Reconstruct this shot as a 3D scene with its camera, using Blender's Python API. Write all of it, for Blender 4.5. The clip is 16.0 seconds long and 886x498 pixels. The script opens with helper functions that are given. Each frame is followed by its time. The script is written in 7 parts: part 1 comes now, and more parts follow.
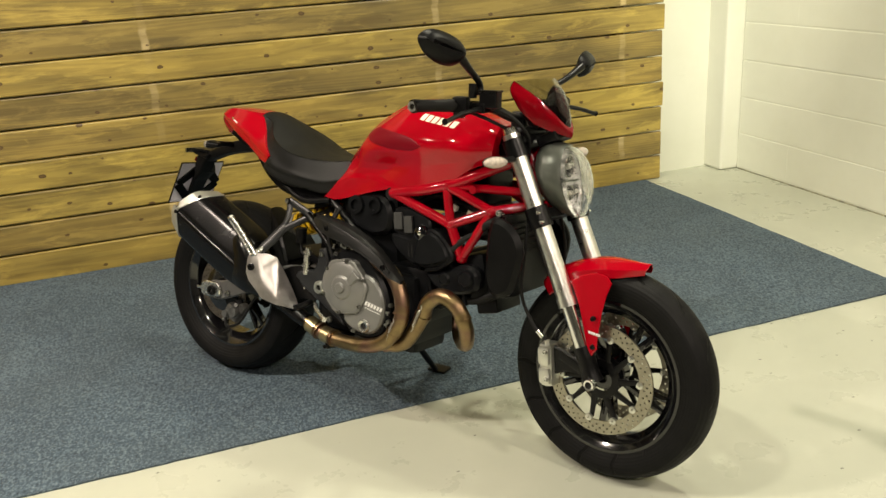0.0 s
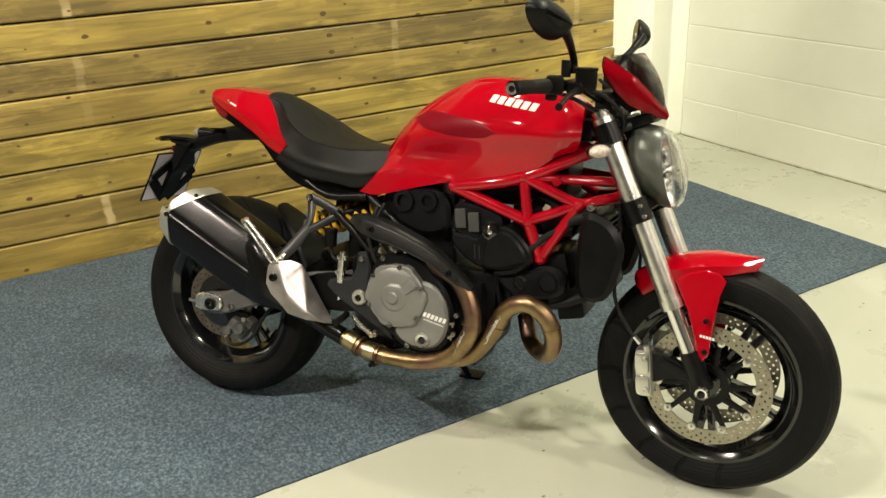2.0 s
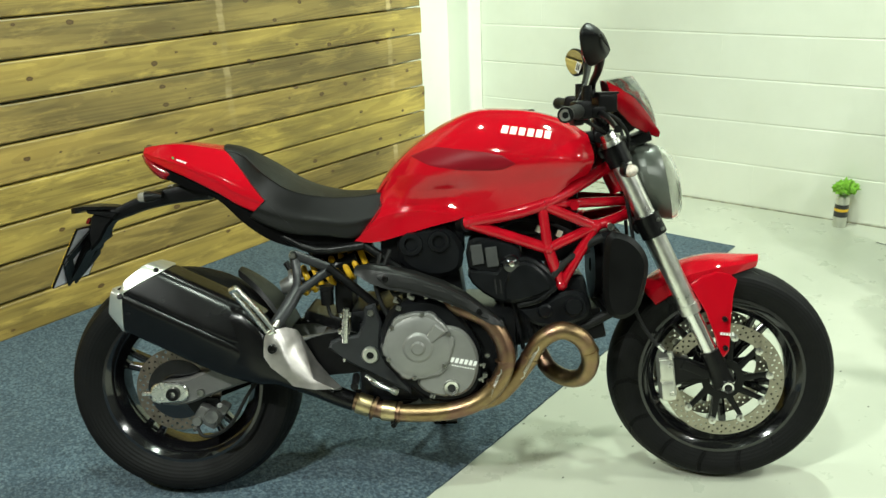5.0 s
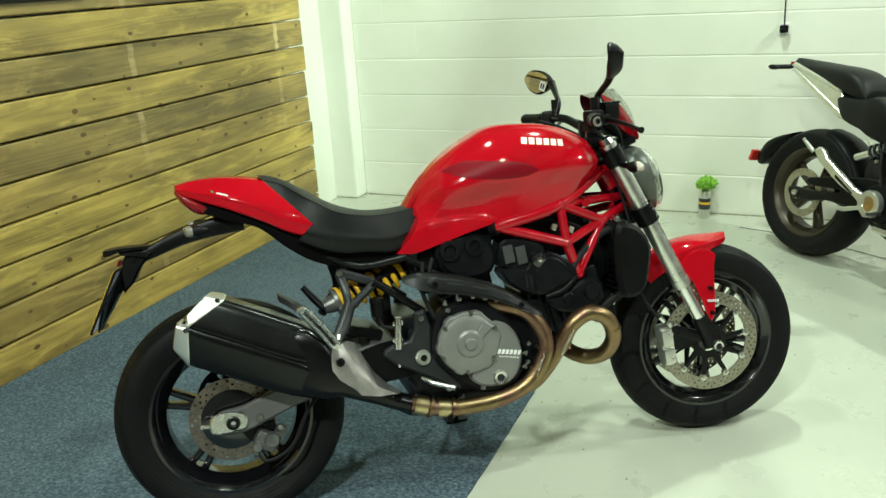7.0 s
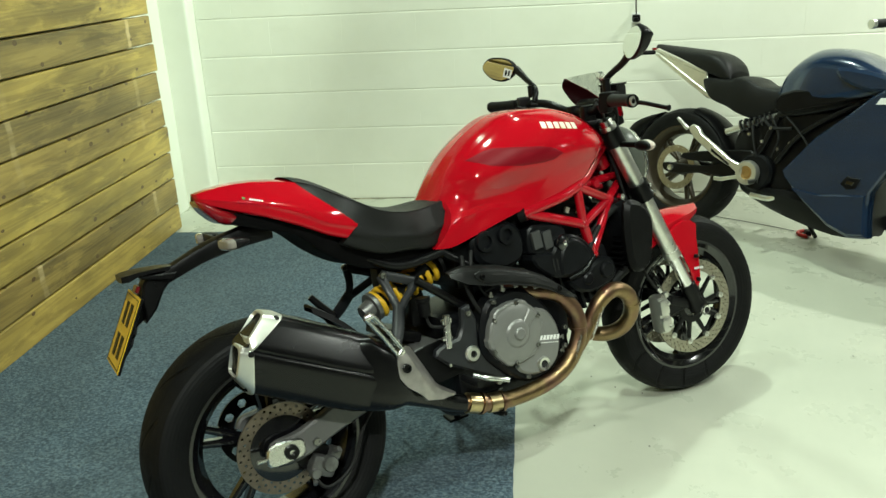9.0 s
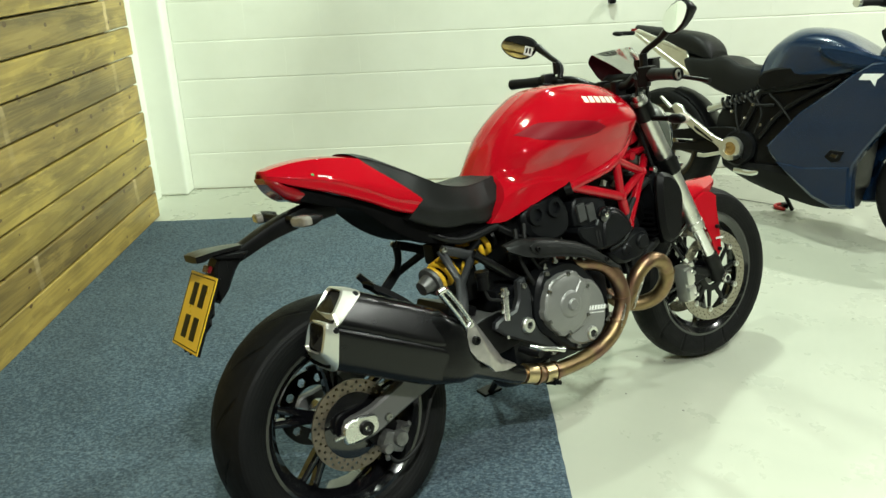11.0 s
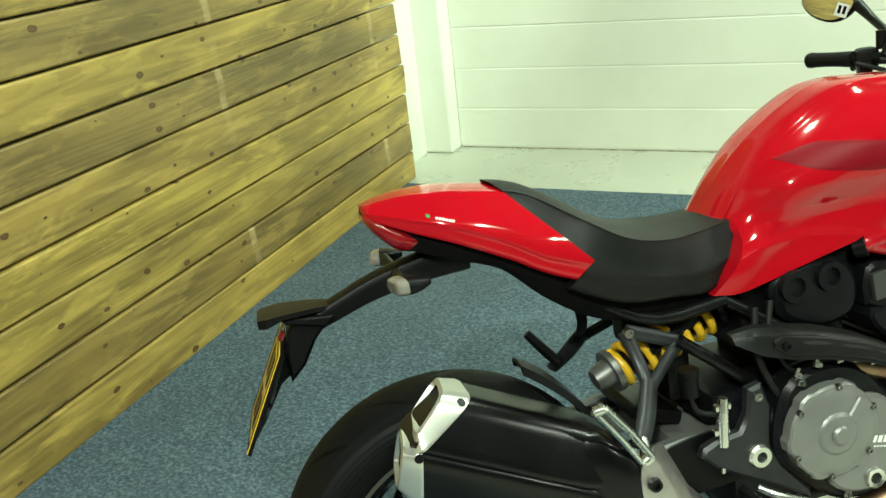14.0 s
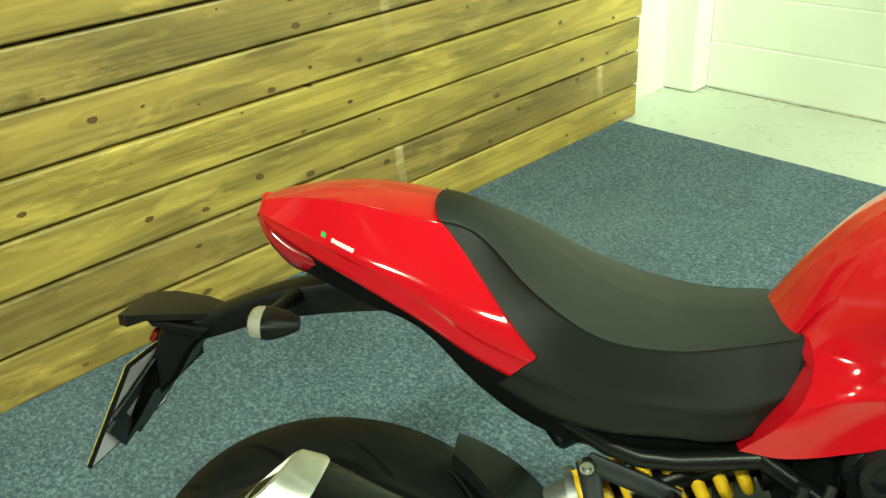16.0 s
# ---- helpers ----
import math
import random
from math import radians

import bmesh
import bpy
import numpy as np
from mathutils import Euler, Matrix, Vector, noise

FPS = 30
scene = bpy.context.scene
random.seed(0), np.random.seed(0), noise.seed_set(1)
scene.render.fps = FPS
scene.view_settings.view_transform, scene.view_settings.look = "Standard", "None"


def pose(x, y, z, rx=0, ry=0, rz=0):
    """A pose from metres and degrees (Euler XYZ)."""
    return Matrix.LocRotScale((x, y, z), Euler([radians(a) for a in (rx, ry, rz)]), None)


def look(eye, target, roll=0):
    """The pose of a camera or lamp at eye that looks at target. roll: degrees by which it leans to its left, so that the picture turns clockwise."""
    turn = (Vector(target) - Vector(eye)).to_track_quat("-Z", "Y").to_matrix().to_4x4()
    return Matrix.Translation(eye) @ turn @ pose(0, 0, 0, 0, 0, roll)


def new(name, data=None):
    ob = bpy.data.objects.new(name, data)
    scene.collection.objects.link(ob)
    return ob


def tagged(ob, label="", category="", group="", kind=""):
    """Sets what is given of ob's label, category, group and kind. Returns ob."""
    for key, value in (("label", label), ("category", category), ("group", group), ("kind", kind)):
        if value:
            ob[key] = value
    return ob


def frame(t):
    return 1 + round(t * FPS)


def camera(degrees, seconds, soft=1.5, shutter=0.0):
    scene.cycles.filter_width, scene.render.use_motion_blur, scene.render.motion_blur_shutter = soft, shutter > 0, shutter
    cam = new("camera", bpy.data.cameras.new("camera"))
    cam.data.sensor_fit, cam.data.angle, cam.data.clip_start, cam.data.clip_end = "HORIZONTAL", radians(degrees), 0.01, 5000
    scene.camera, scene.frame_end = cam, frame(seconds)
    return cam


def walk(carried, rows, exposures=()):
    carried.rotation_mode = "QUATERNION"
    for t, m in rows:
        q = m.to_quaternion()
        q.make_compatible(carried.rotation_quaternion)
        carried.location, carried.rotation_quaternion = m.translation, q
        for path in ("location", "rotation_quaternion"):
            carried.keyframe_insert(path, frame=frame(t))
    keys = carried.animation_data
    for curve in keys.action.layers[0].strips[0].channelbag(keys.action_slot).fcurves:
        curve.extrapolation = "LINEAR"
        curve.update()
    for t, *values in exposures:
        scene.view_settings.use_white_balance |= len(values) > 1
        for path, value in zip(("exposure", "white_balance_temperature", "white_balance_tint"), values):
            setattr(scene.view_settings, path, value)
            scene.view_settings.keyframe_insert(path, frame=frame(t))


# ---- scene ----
cam = camera(56.1, 16.0)
METRES, EYE, TILT, LEAN, TURN = 5.33, 1.47, 0.0, 0.0, -18.3
ROWS = [
    (0.0, 0.0, 0.0, 0.0, -1.28, -19.79, 3.55),
    (0.5, -0.0209, 0.0339, -0.0025, -1.99, -21.76, 3.84),
    (1.0, -0.0387, 0.0509, -0.0011, -3.84, -22.84, 3.28),
    (1.5, -0.078, 0.066, 0.0007, -8.27, -23.02, 3.2),
    (2.0, -0.1057, 0.0752, 0.0031, -11.6, -22.87, 2.39),
    (2.5, -0.1172, 0.0935, 0.0024, -13.21, -22.81, 2.08),
    (3.0, -0.1282, 0.1202, 0.0031, -15.21, -23.09, 3.53),
    (3.5, -0.1533, 0.1323, 0.0039, -17.9, -22.09, 3.14),
    (4.0, -0.1956, 0.1495, 0.0009, -23.53, -21.41, 2.46),
    (4.5, -0.2196, 0.1478, 0.0, -28.98, -21.07, 2.0),
    (7.0, -0.362, 0.1978, 0.003, -48.77, -18.64, 3.15),
    (7.5, -0.3851, 0.2154, 0.0057, -53.16, -18.69, 2.54),
    (8.0, -0.3995, 0.2546, 0.0015, -57.83, -19.13, 2.54),
    (10.5, -0.4572, 0.3838, 0.0026, -72.74, -19.57, 2.54),
    (11.0, -0.4582, 0.3866, -0.0006, -71.63, -20.55, 2.47),
    (11.5, -0.4628, 0.3822, 0.0001, -70.67, -21.11, 2.81),
    (12.0, -0.4671, 0.374, 0.0002, -69.57, -21.51, 3.14),
    (12.5, -0.4502, 0.3682, -0.004, -68.33, -22.29, 4.38),
    (13.0, -0.3983, 0.3782, -0.0053, -64.05, -22.66, 4.75),
    (13.5, -0.3553, 0.3863, -0.0056, -56.99, -23.01, 4.73),
    (14.0, -0.3063, 0.3902, -0.0048, -48.67, -23.61, 6.01),
    (14.5, -0.261, 0.4123, -0.0118, -42.19, -24.65, 5.16),
    (15.0, -0.2232, 0.4412, -0.0164, -36.65, -26.94, 4.25),
    (15.5, -0.2003, 0.4332, -0.0184, -31.13, -28.29, 4.3),
    (16.0, -0.1768, 0.4002, -0.0142, -25.55, -28.77, 3.49),
]
EXPOSURES = [
    (0.0, -0.50, 6950, 28), (1.5, -0.30, 6900, 28), (2.4, -0.34, 6800, 25), (3.0, -0.2, 6700, 23), (4.5, -0.2, 5850, 12), (7.0, -0.38, 5750, 5), (8.0, -0.46, 5800, 4), (10.5, -0.37, 5850, 10),
    (12.5, -0.2, 5850, 10), (14.0, -0.16, 5900, 0), (15.0, -0.04, 6050, -2), (16.0, 0.14, 6300, -11),
]
walk(cam, [(t, pose(0, 0, EYE, TILT, LEAN, TURN) @ pose(METRES * x, METRES * y, METRES * z, 90 + pitch, roll, yaw))
           for t, x, y, z, yaw, pitch, roll in ROWS], EXPOSURES)

# ---- world and lamps ----
world = bpy.data.worlds.new("world")
scene.world = world
world.use_nodes = True
world.node_tree.nodes["Background"].inputs[0].default_value = (0.75, 0.8, 0.7, 1)
world.node_tree.nodes["Background"].inputs[1].default_value = 0.02

CEILING = 3.3
LAMP_COLOUR = (0.91, 1.0, 0.755)
WARM_LAMP = (0.985, 0.97, 0.79)
# ceiling lamps: x, y, length, turn, watts; those further back in the hall are warmer
LAMPS = [
    (2.27, 2.12, 0.12, 90, 71), (1.05, 3.05, 0.12, 90, 30), (-0.5, 1.7, 0.12, 90, 56), (-2.2, 2.4, 0.2, 90, 192), (2.4, -0.6, 0.12, 90, 112), (0.2, -1.6, 0.12, 90, 110),
]
for lx, ly, length, turn, watts in LAMPS:
    data = bpy.data.lights.new("tube_lamp", "AREA")
    data.shape, data.size, data.size_y, data.energy, data.color = "RECTANGLE", length, 0.09, watts, WARM_LAMP if ly < 1 or lx < -1 else LAMP_COLOUR
    ob = new("tube_lamp", data)
    ob.matrix_world = pose(lx, ly, CEILING - 0.13, 0, 0, turn)

# added spot with no fitting or seen source, to brighten the room's corner
data = bpy.data.lights.new("corner_fill", "SPOT")
data.energy, data.spot_size, data.spot_blend, data.shadow_soft_size, data.color = 500, radians(37), 1.0, 0.06, LAMP_COLOUR
ob = new("corner_fill", data)
ob.matrix_world = look((2.27, 1.98, CEILING - 0.16), (3.30, 4.50, 1.05))

# ---- materials ----
class Nodes:
    """A short way to write a node material."""

    def __init__(self, name):
        self.mat = bpy.data.materials.new(name)
        self.mat.use_nodes = True
        self.tree = self.mat.node_tree
        self.bsdf = self.tree.nodes["Principled BSDF"]

    def node(self, kind, operation="", data_type="", blend_type="", feature=""):
        n = self.tree.nodes.new(kind)
        if operation:
            n.operation = operation
        if data_type:
            n.data_type = data_type
        if blend_type:
            n.blend_type = blend_type
        if feature:
            n.feature = feature
        return n

    def put(self, socket, value):
        if hasattr(value, "is_output"):
            self.tree.links.new(value, socket)
        elif value is not None:
            socket.default_value = value

    def coords(self, kind="Object"):
        return self.node("ShaderNodeTexCoord").outputs[kind]

    def position(self):
        return self.node("ShaderNodeNewGeometry").outputs["Position"]

    def mapping(self, vector, scale=(1, 1, 1), turn=(0, 0, 0), move=(0, 0, 0)):
        n = self.node("ShaderNodeMapping")
        self.put(n.inputs["Vector"], vector)
        self.put(n.inputs["Scale"], scale)
        self.put(n.inputs["Rotation"], turn)
        self.put(n.inputs["Location"], move)
        return n.outputs[0]

    def noise(self, vector, scale, detail=4.0, rough=0.55, distort=0.0):
        n = self.node("ShaderNodeTexNoise")
        self.put(n.inputs["Vector"], vector)
        self.put(n.inputs["Scale"], scale)
        self.put(n.inputs["Detail"], detail)
        self.put(n.inputs["Roughness"], rough)
        self.put(n.inputs["Distortion"], distort)
        return n.outputs[0]

    def flat(self, vector, a=0, b=2):
        """Two of the vector's axes as a flat pair, for textures in a plane."""
        parts, n = self.xyz(vector), self.node("ShaderNodeCombineXYZ")
        self.put(n.inputs[0], parts[a])
        self.put(n.inputs[1], parts[b])
        return n.outputs[0]

    def voronoi(self, vector, scale, feature="F1", out="Distance", random=1.0, plane=False):
        n = self.node("ShaderNodeTexVoronoi", feature=feature)
        if plane:
            n.voronoi_dimensions = "2D"
        self.put(n.inputs["Vector"], vector)
        self.put(n.inputs["Scale"], scale)
        self.put(n.inputs["Randomness"], random)
        return n.outputs[out]

    def ramp(self, value, *stops, mode="LINEAR"):
        n = self.node("ShaderNodeValToRGB")
        n.color_ramp.interpolation = mode
        while len(n.color_ramp.elements) < len(stops):
            n.color_ramp.elements.new(0.5)
        for e, (at, colour) in zip(n.color_ramp.elements, stops):
            if not isinstance(colour, (tuple, list)):
                colour = (colour, colour, colour)
            e.position, e.color = at, (*colour[:3], 1)
        self.put(n.inputs[0], value)
        return n.outputs[0]

    def mix(self, factor, a, b, mode="MIX"):
        n = self.node("ShaderNodeMix", data_type="RGBA", blend_type=mode)
        self.put(n.inputs[0], factor)
        self.put(n.inputs[6], (*a, 1) if isinstance(a, tuple) and len(a) == 3 else a)
        self.put(n.inputs[7], (*b, 1) if isinstance(b, tuple) and len(b) == 3 else b)
        return n.outputs[2]

    def math(self, op, a, b=None, c=None):
        n = self.node("ShaderNodeMath", operation=op)
        for socket, value in zip(n.inputs, (a, b, c)):
            self.put(socket, value)
        return n.outputs[0]

    def xyz(self, vector):
        n = self.node("ShaderNodeSeparateXYZ")
        self.put(n.inputs[0], vector)
        return n.outputs

    def bump(self, height, strength=0.3, distance=0.001, normal=None):
        n = self.node("ShaderNodeBump")
        self.put(n.inputs["Height"], height)
        self.put(n.inputs["Strength"], strength)
        self.put(n.inputs["Distance"], distance)
        self.put(n.inputs["Normal"], normal)
        return n.outputs[0]

    def done(self, colour=None, rough=None, metal=None, normal=None, **more):
        if isinstance(colour, tuple) and len(colour) == 3:
            colour = (*colour, 1)
        for key, value in (("Base Color", colour), ("Roughness", rough), ("Metallic", metal), ("Normal", normal)):
            if value is not None:
                self.put(self.bsdf.inputs[key], value)
        for key, value in more.items():
            self.put(self.bsdf.inputs[key.replace("_", " ")], value)
        return self.mat


def surface(name, colour, rough=0.5, metal=0.0, vary=0.15, scale=25.0, relief=0.0, grain=300.0, dirt=0.0, **more):
    """A plain material with mottling at two scales, uneven gloss, fine relief and some dust."""
    m = Nodes(name)
    at = m.coords()
    big, fine = m.noise(at, scale, 3), m.noise(at, grain, 2)
    dark = tuple(c * (1 - vary) for c in colour)
    light = tuple(min(1, c * (1 + vary)) for c in colour)
    tone = m.mix(m.ramp(big, (0.3, 0.0), (0.7, 1.0)), dark, light)
    if dirt:
        tone = m.mix(m.math("MULTIPLY", m.ramp(m.noise(at, scale * 0.4, 6, 0.7), (0.5, 0.0), (0.75, 1.0)), dirt), tone, (0.23, 0.21, 0.17))
    gloss = m.math("ADD", m.math("MULTIPLY", big, 0.16), rough - 0.08)
    normal = m.bump(fine, relief, 0.0006) if relief else None
    return m.done(tone, gloss, metal, normal, **more)


RED = surface("red_paint", (0.36, 0.0018, 0.008), 0.06, vary=0.04, scale=6, relief=0.004, grain=120, Specular_IOR_Level=0.45)
# Darker red that paints in the shade of the tank's flank pockets.
POCKET_RED = surface("pocket_shade_red", (0.17, 0.002, 0.008), 0.45, vary=0.05, scale=8, relief=0.04, grain=300, Specular_IOR_Level=0.14)
FRAME_RED = surface("frame_red_paint", (0.34, 0.002, 0.009), 0.13, vary=0.08, scale=30, relief=0.01, Specular_IOR_Level=0.45)
BLACK = surface("black_plastic", (0.0026, 0.0026, 0.0029), 0.40, vary=0.3, relief=0.2, grain=900, dirt=0.003, Specular_IOR_Level=0.16)
HEAT_BLACK = surface("heat_black_paint", (0.0080, 0.0083, 0.0080), 0.38, vary=0.25, relief=0.1, grain=600, dirt=0.005, Specular_IOR_Level=0.20)
MATT_BLACK = surface("matt_black_plastic", (0.0034, 0.0034, 0.0036), 0.75, vary=0.3, relief=0.3, grain=900, dirt=0.003, Specular_IOR_Level=0.05)
SATIN = surface("satin_black_metal", (0.0035, 0.0035, 0.0038), 0.32, vary=0.25, relief=0.12, grain=600, dirt=0.004, Specular_IOR_Level=0.22)
GLOSS_BLACK = surface("gloss_black_paint", (0.004, 0.004, 0.005), 0.12, vary=0.2, scale=12, Coat_Weight=0.7, Coat_Roughness=0.06)
SILENCER = surface("satin_silencer_coat", (0.0024, 0.0024, 0.0027), 0.25, vary=0.2, scale=12, relief=0.05, grain=500, dirt=0.004, Specular_IOR_Level=0.3)
PAD_GREY = surface("grey_cover_pad", (0.035, 0.036, 0.036), 0.5, vary=0.15, relief=0.2, grain=500)
DARK_ENGINE = surface("dark_engine_paint", (0.0048, 0.0052, 0.0062), 0.34, vary=0.3, relief=0.25, grain=500, dirt=0.004, Specular_IOR_Level=0.16)
VINYL = surface("seat_vinyl", (0.0034, 0.0037, 0.0035), 0.50, vary=0.14, scale=10, relief=0.4, grain=1400, Specular_IOR_Level=0.27)
RUBBER = surface("grip_rubber", (0.005, 0.005, 0.005), 0.62, vary=0.2, relief=0.4, grain=500, Specular_IOR_Level=0.25)
ALLOY = surface("brushed_alloy", (0.72, 0.72, 0.68), 0.26, 1.0, vary=0.08, scale=40, relief=0.12, grain=700)
SATIN_ALLOY = surface("satin_alloy", (0.72, 0.72, 0.68), 0.30, 1.0, vary=0.1, scale=30, relief=0.15, grain=500)
CAST = surface("cast_alloy_paint", (0.19, 0.19, 0.181), 0.38, 0.35, vary=0.08, scale=18, relief=0.2, grain=700, dirt=0.05)
SWING = surface("grey_swingarm_paint", (0.13, 0.13, 0.127), 0.42, 0.3, vary=0.1, scale=15, relief=0.15, grain=500, dirt=0.06)
CHROME = surface("chrome", (0.85, 0.85, 0.84), 0.09, 1.0, vary=0.02, scale=20)
STEEL = surface("brake_steel", (0.40, 0.37, 0.30), 0.32, 1.0, vary=0.12, scale=60, relief=0.2, grain=900)
DULL_STEEL = surface("dull_brake_steel", (0.24, 0.20, 0.16), 0.42, 1.0, vary=0.2, scale=50, relief=0.2, grain=900)
BAND_BRASS = surface("straw_tinted_steel", (0.50, 0.40, 0.22), 0.32, 1.0, vary=0.2, scale=40, relief=0.1)
PLATE_GREY = surface("dark_grey_cast_plate", (0.016, 0.017, 0.019), 0.38, vary=0.2, relief=0.2, grain=600, Specular_IOR_Level=0.35)
CASTING_GREY = surface("grey_cast_caliper", (0.16, 0.16, 0.155), 0.42, 0.7, vary=0.3, scale=50, relief=0.3, grain=600)
GOLD = surface("yellow_spring_paint", (0.72, 0.44, 0.015), 0.35, vary=0.12, dirt=0.05)
CAP_SILVER = surface("bead_blasted_end_cap", (0.66, 0.66, 0.60), 0.33, 0.85, vary=0.06, relief=0.15, grain=900)
BOLT = surface("dull_steel_screw", (0.30, 0.30, 0.28), 0.35, 1.0, vary=0.15, scale=60)
# Near-black that puts the shade of bores, slots and holes into colour.
HOLE = surface("near_black_recess", (0.005, 0.0048, 0.0045), 0.8, vary=0.3)
GREY_SHELL = surface("grey_lamp_shell", (0.075, 0.082, 0.070), 0.34, 0.2, vary=0.06, relief=0.05)
CREAM = surface("cream_lettering", (0.80, 0.77, 0.62), 0.35, vary=0.05)
WHITE_MARK = surface("white_print", (0.75, 0.75, 0.73), 0.4, vary=0.05)
GREEN_MARK = surface("green_print", (0.02, 0.25, 0.06), 0.4, vary=0.05)
YELLOW_PLATE = surface("yellow_plate", (0.80, 0.50, 0.015), 0.3, vary=0.04, Coat_Weight=0.4)
PLATE_BACK = surface("pale_plate_back", (0.74, 0.71, 0.80), 0.4, vary=0.06)
BLUE = surface("blue_fairing_paint", (0.0055, 0.019, 0.053), 0.24, 0.2, vary=0.08, scale=8, Coat_Weight=0.8, Coat_Roughness=0.08)
BROWN_RIM = surface("bronze_wheel_paint", (0.036, 0.026, 0.014), 0.35, 0.4, vary=0.12)
BRASS = surface("gold_motor_cap", (0.42, 0.28, 0.11), 0.40, 0.9, vary=0.15)
GREEN_CLOTH = surface("green_cloth", (0.20, 0.42, 0.03), 0.85, vary=0.35, scale=60, relief=0.8, grain=600)
CAN_PAINT = surface("dark_can_print", (0.03, 0.03, 0.03), 0.3, vary=0.2)
RED_PLASTIC = surface("red_plastic", (0.45, 0.02, 0.015), 0.35, vary=0.1)


def glass(name, colour, rough=0.02, ior=1.12):
    m = Nodes(name)
    return m.done(colour, rough, 0.0, m.bump(m.noise(m.coords(), 40, 2), 0.02, 0.001), Transmission_Weight=1.0, IOR=ior)


CLEAR = glass("clear_lens", (0.96, 0.97, 0.95))
SMOKE = glass("smoked_screen", (0.94, 0.945, 0.93), ior=1.16)
LENS = surface("pale_indicator_lens", (0.20, 0.185, 0.16), 0.10, vary=0.1, scale=80, relief=0.4, grain=200, Coat_Weight=1.0)
FRONT_LENS = surface("clear_indicator_lens", (0.52, 0.45, 0.39), 0.10, vary=0.25, scale=120, relief=0.5, grain=160, Coat_Weight=1.0)
GUARD_ALLOY = surface("bright_anodised_alloy", (0.58, 0.55, 0.53), 0.34, 0.95, vary=0.15, scale=30, relief=0.1, grain=700)
RED_LENS = surface("red_lens", (0.26, 0.003, 0.008), 0.14, vary=0.05, Coat_Weight=1.0, Transmission_Weight=0.25)
DARK_RED = surface("dark_red_reflector", (0.10, 0.004, 0.006), 0.15, vary=0.1, scale=60)
COWL_SHADE = surface("shaded_cowl_inside", (0.024, 0.0018, 0.003), 0.5, vary=0.15, scale=40, relief=0.1, Specular_IOR_Level=0.2)
REFLECTOR = surface("lamp_reflector", (0.94, 0.94, 0.93), 0.20, 0.65, vary=0.20, scale=60, relief=0.4, grain=120)
MIRROR = surface("mirror_glass", (0.88, 0.88, 0.86), 0.02, 1.0, vary=0.01)


def bronze_pipe():
    m = Nodes("heat_tinted_steel")
    at = m.coords()
    heat = m.noise(m.mapping(at, (5, 5, 5)), 1.6, 3, 0.5, 0.6)
    tone = m.ramp(heat, (0.28, (0.19, 0.125, 0.07)), (0.45, (0.27, 0.195, 0.095)), (0.58, (0.22, 0.125, 0.09)), (0.72, (0.31, 0.24, 0.135)))
    tone = m.mix(m.math("MULTIPLY", m.ramp(m.noise(at, 60, 5, 0.7), (0.5, 0.0), (0.75, 1.0)), 0.4), tone, (0.16, 0.10, 0.06))
    rough = m.ramp(m.noise(at, 35, 4), (0.3, 0.28), (0.75, 0.5))
    return m.done(tone, rough, 1.0, m.bump(m.noise(at, 250, 3), 0.08, 0.0006))


PIPE = bronze_pipe()


def tyre_rubber(name, cx, cz):
    """Dark rubber with curved tread grooves round the wheel's axle, which lies along y."""
    m = Nodes(name)
    p = m.xyz(m.coords())
    dx, dz = m.math("SUBTRACT", p[0], cx), m.math("SUBTRACT", p[2], cz)
    turn = m.math("ARCTAN2", dz, dx)
    radius = m.math("SQRT", m.math("ADD", m.math("MULTIPLY", dx, dx), m.math("MULTIPLY", dz, dz)))
    side = m.math("ABSOLUTE", p[1])
    sweep = m.math("ADD", m.math("MULTIPLY", turn, 14 / (2 * math.pi)), m.math("MULTIPLY", side, 11.0))
    saw = m.math("ABSOLUTE", m.math("SUBTRACT", m.math("FRACT", sweep), 0.5))
    groove = m.ramp(saw, (0.035, 1.0), (0.06, 0.0))
    band = m.math("MULTIPLY", m.ramp(side, (0.010, 0.0), (0.018, 1.0)), m.ramp(side, (0.052, 1.0), (0.062, 0.0)))
    groove = m.math("MULTIPLY", groove, band)
    at = m.coords()
    tone = m.mix(m.noise(at, 14, 4), (0.0030, 0.0031, 0.0032), (0.0062, 0.0063, 0.0064))
    tone = m.mix(m.math("MULTIPLY", m.ramp(m.noise(at, 30, 6, 0.7), (0.52, 0.0), (0.72, 1.0)), 0.12), tone, (0.014, 0.014, 0.0135))
    # Grooves coloured near-black to paint in the shade of their depth.
    tone = m.mix(groove, tone, (0.001, 0.001, 0.001))
    height = m.math("SUBTRACT", m.math("MULTIPLY", m.noise(at, 420, 2), 0.12), groove)
    rings = m.math("MULTIPLY", m.math("SINE", m.math("MULTIPLY", radius, 700.0)), 0.04)
    return m.done(tone, m.ramp(m.noise(at, 22, 3), (0.3, 0.5), (0.7, 0.68)), 0.0, m.bump(m.math("ADD", height, rings), 1.0, 0.005), Specular_IOR_Level=0.15)


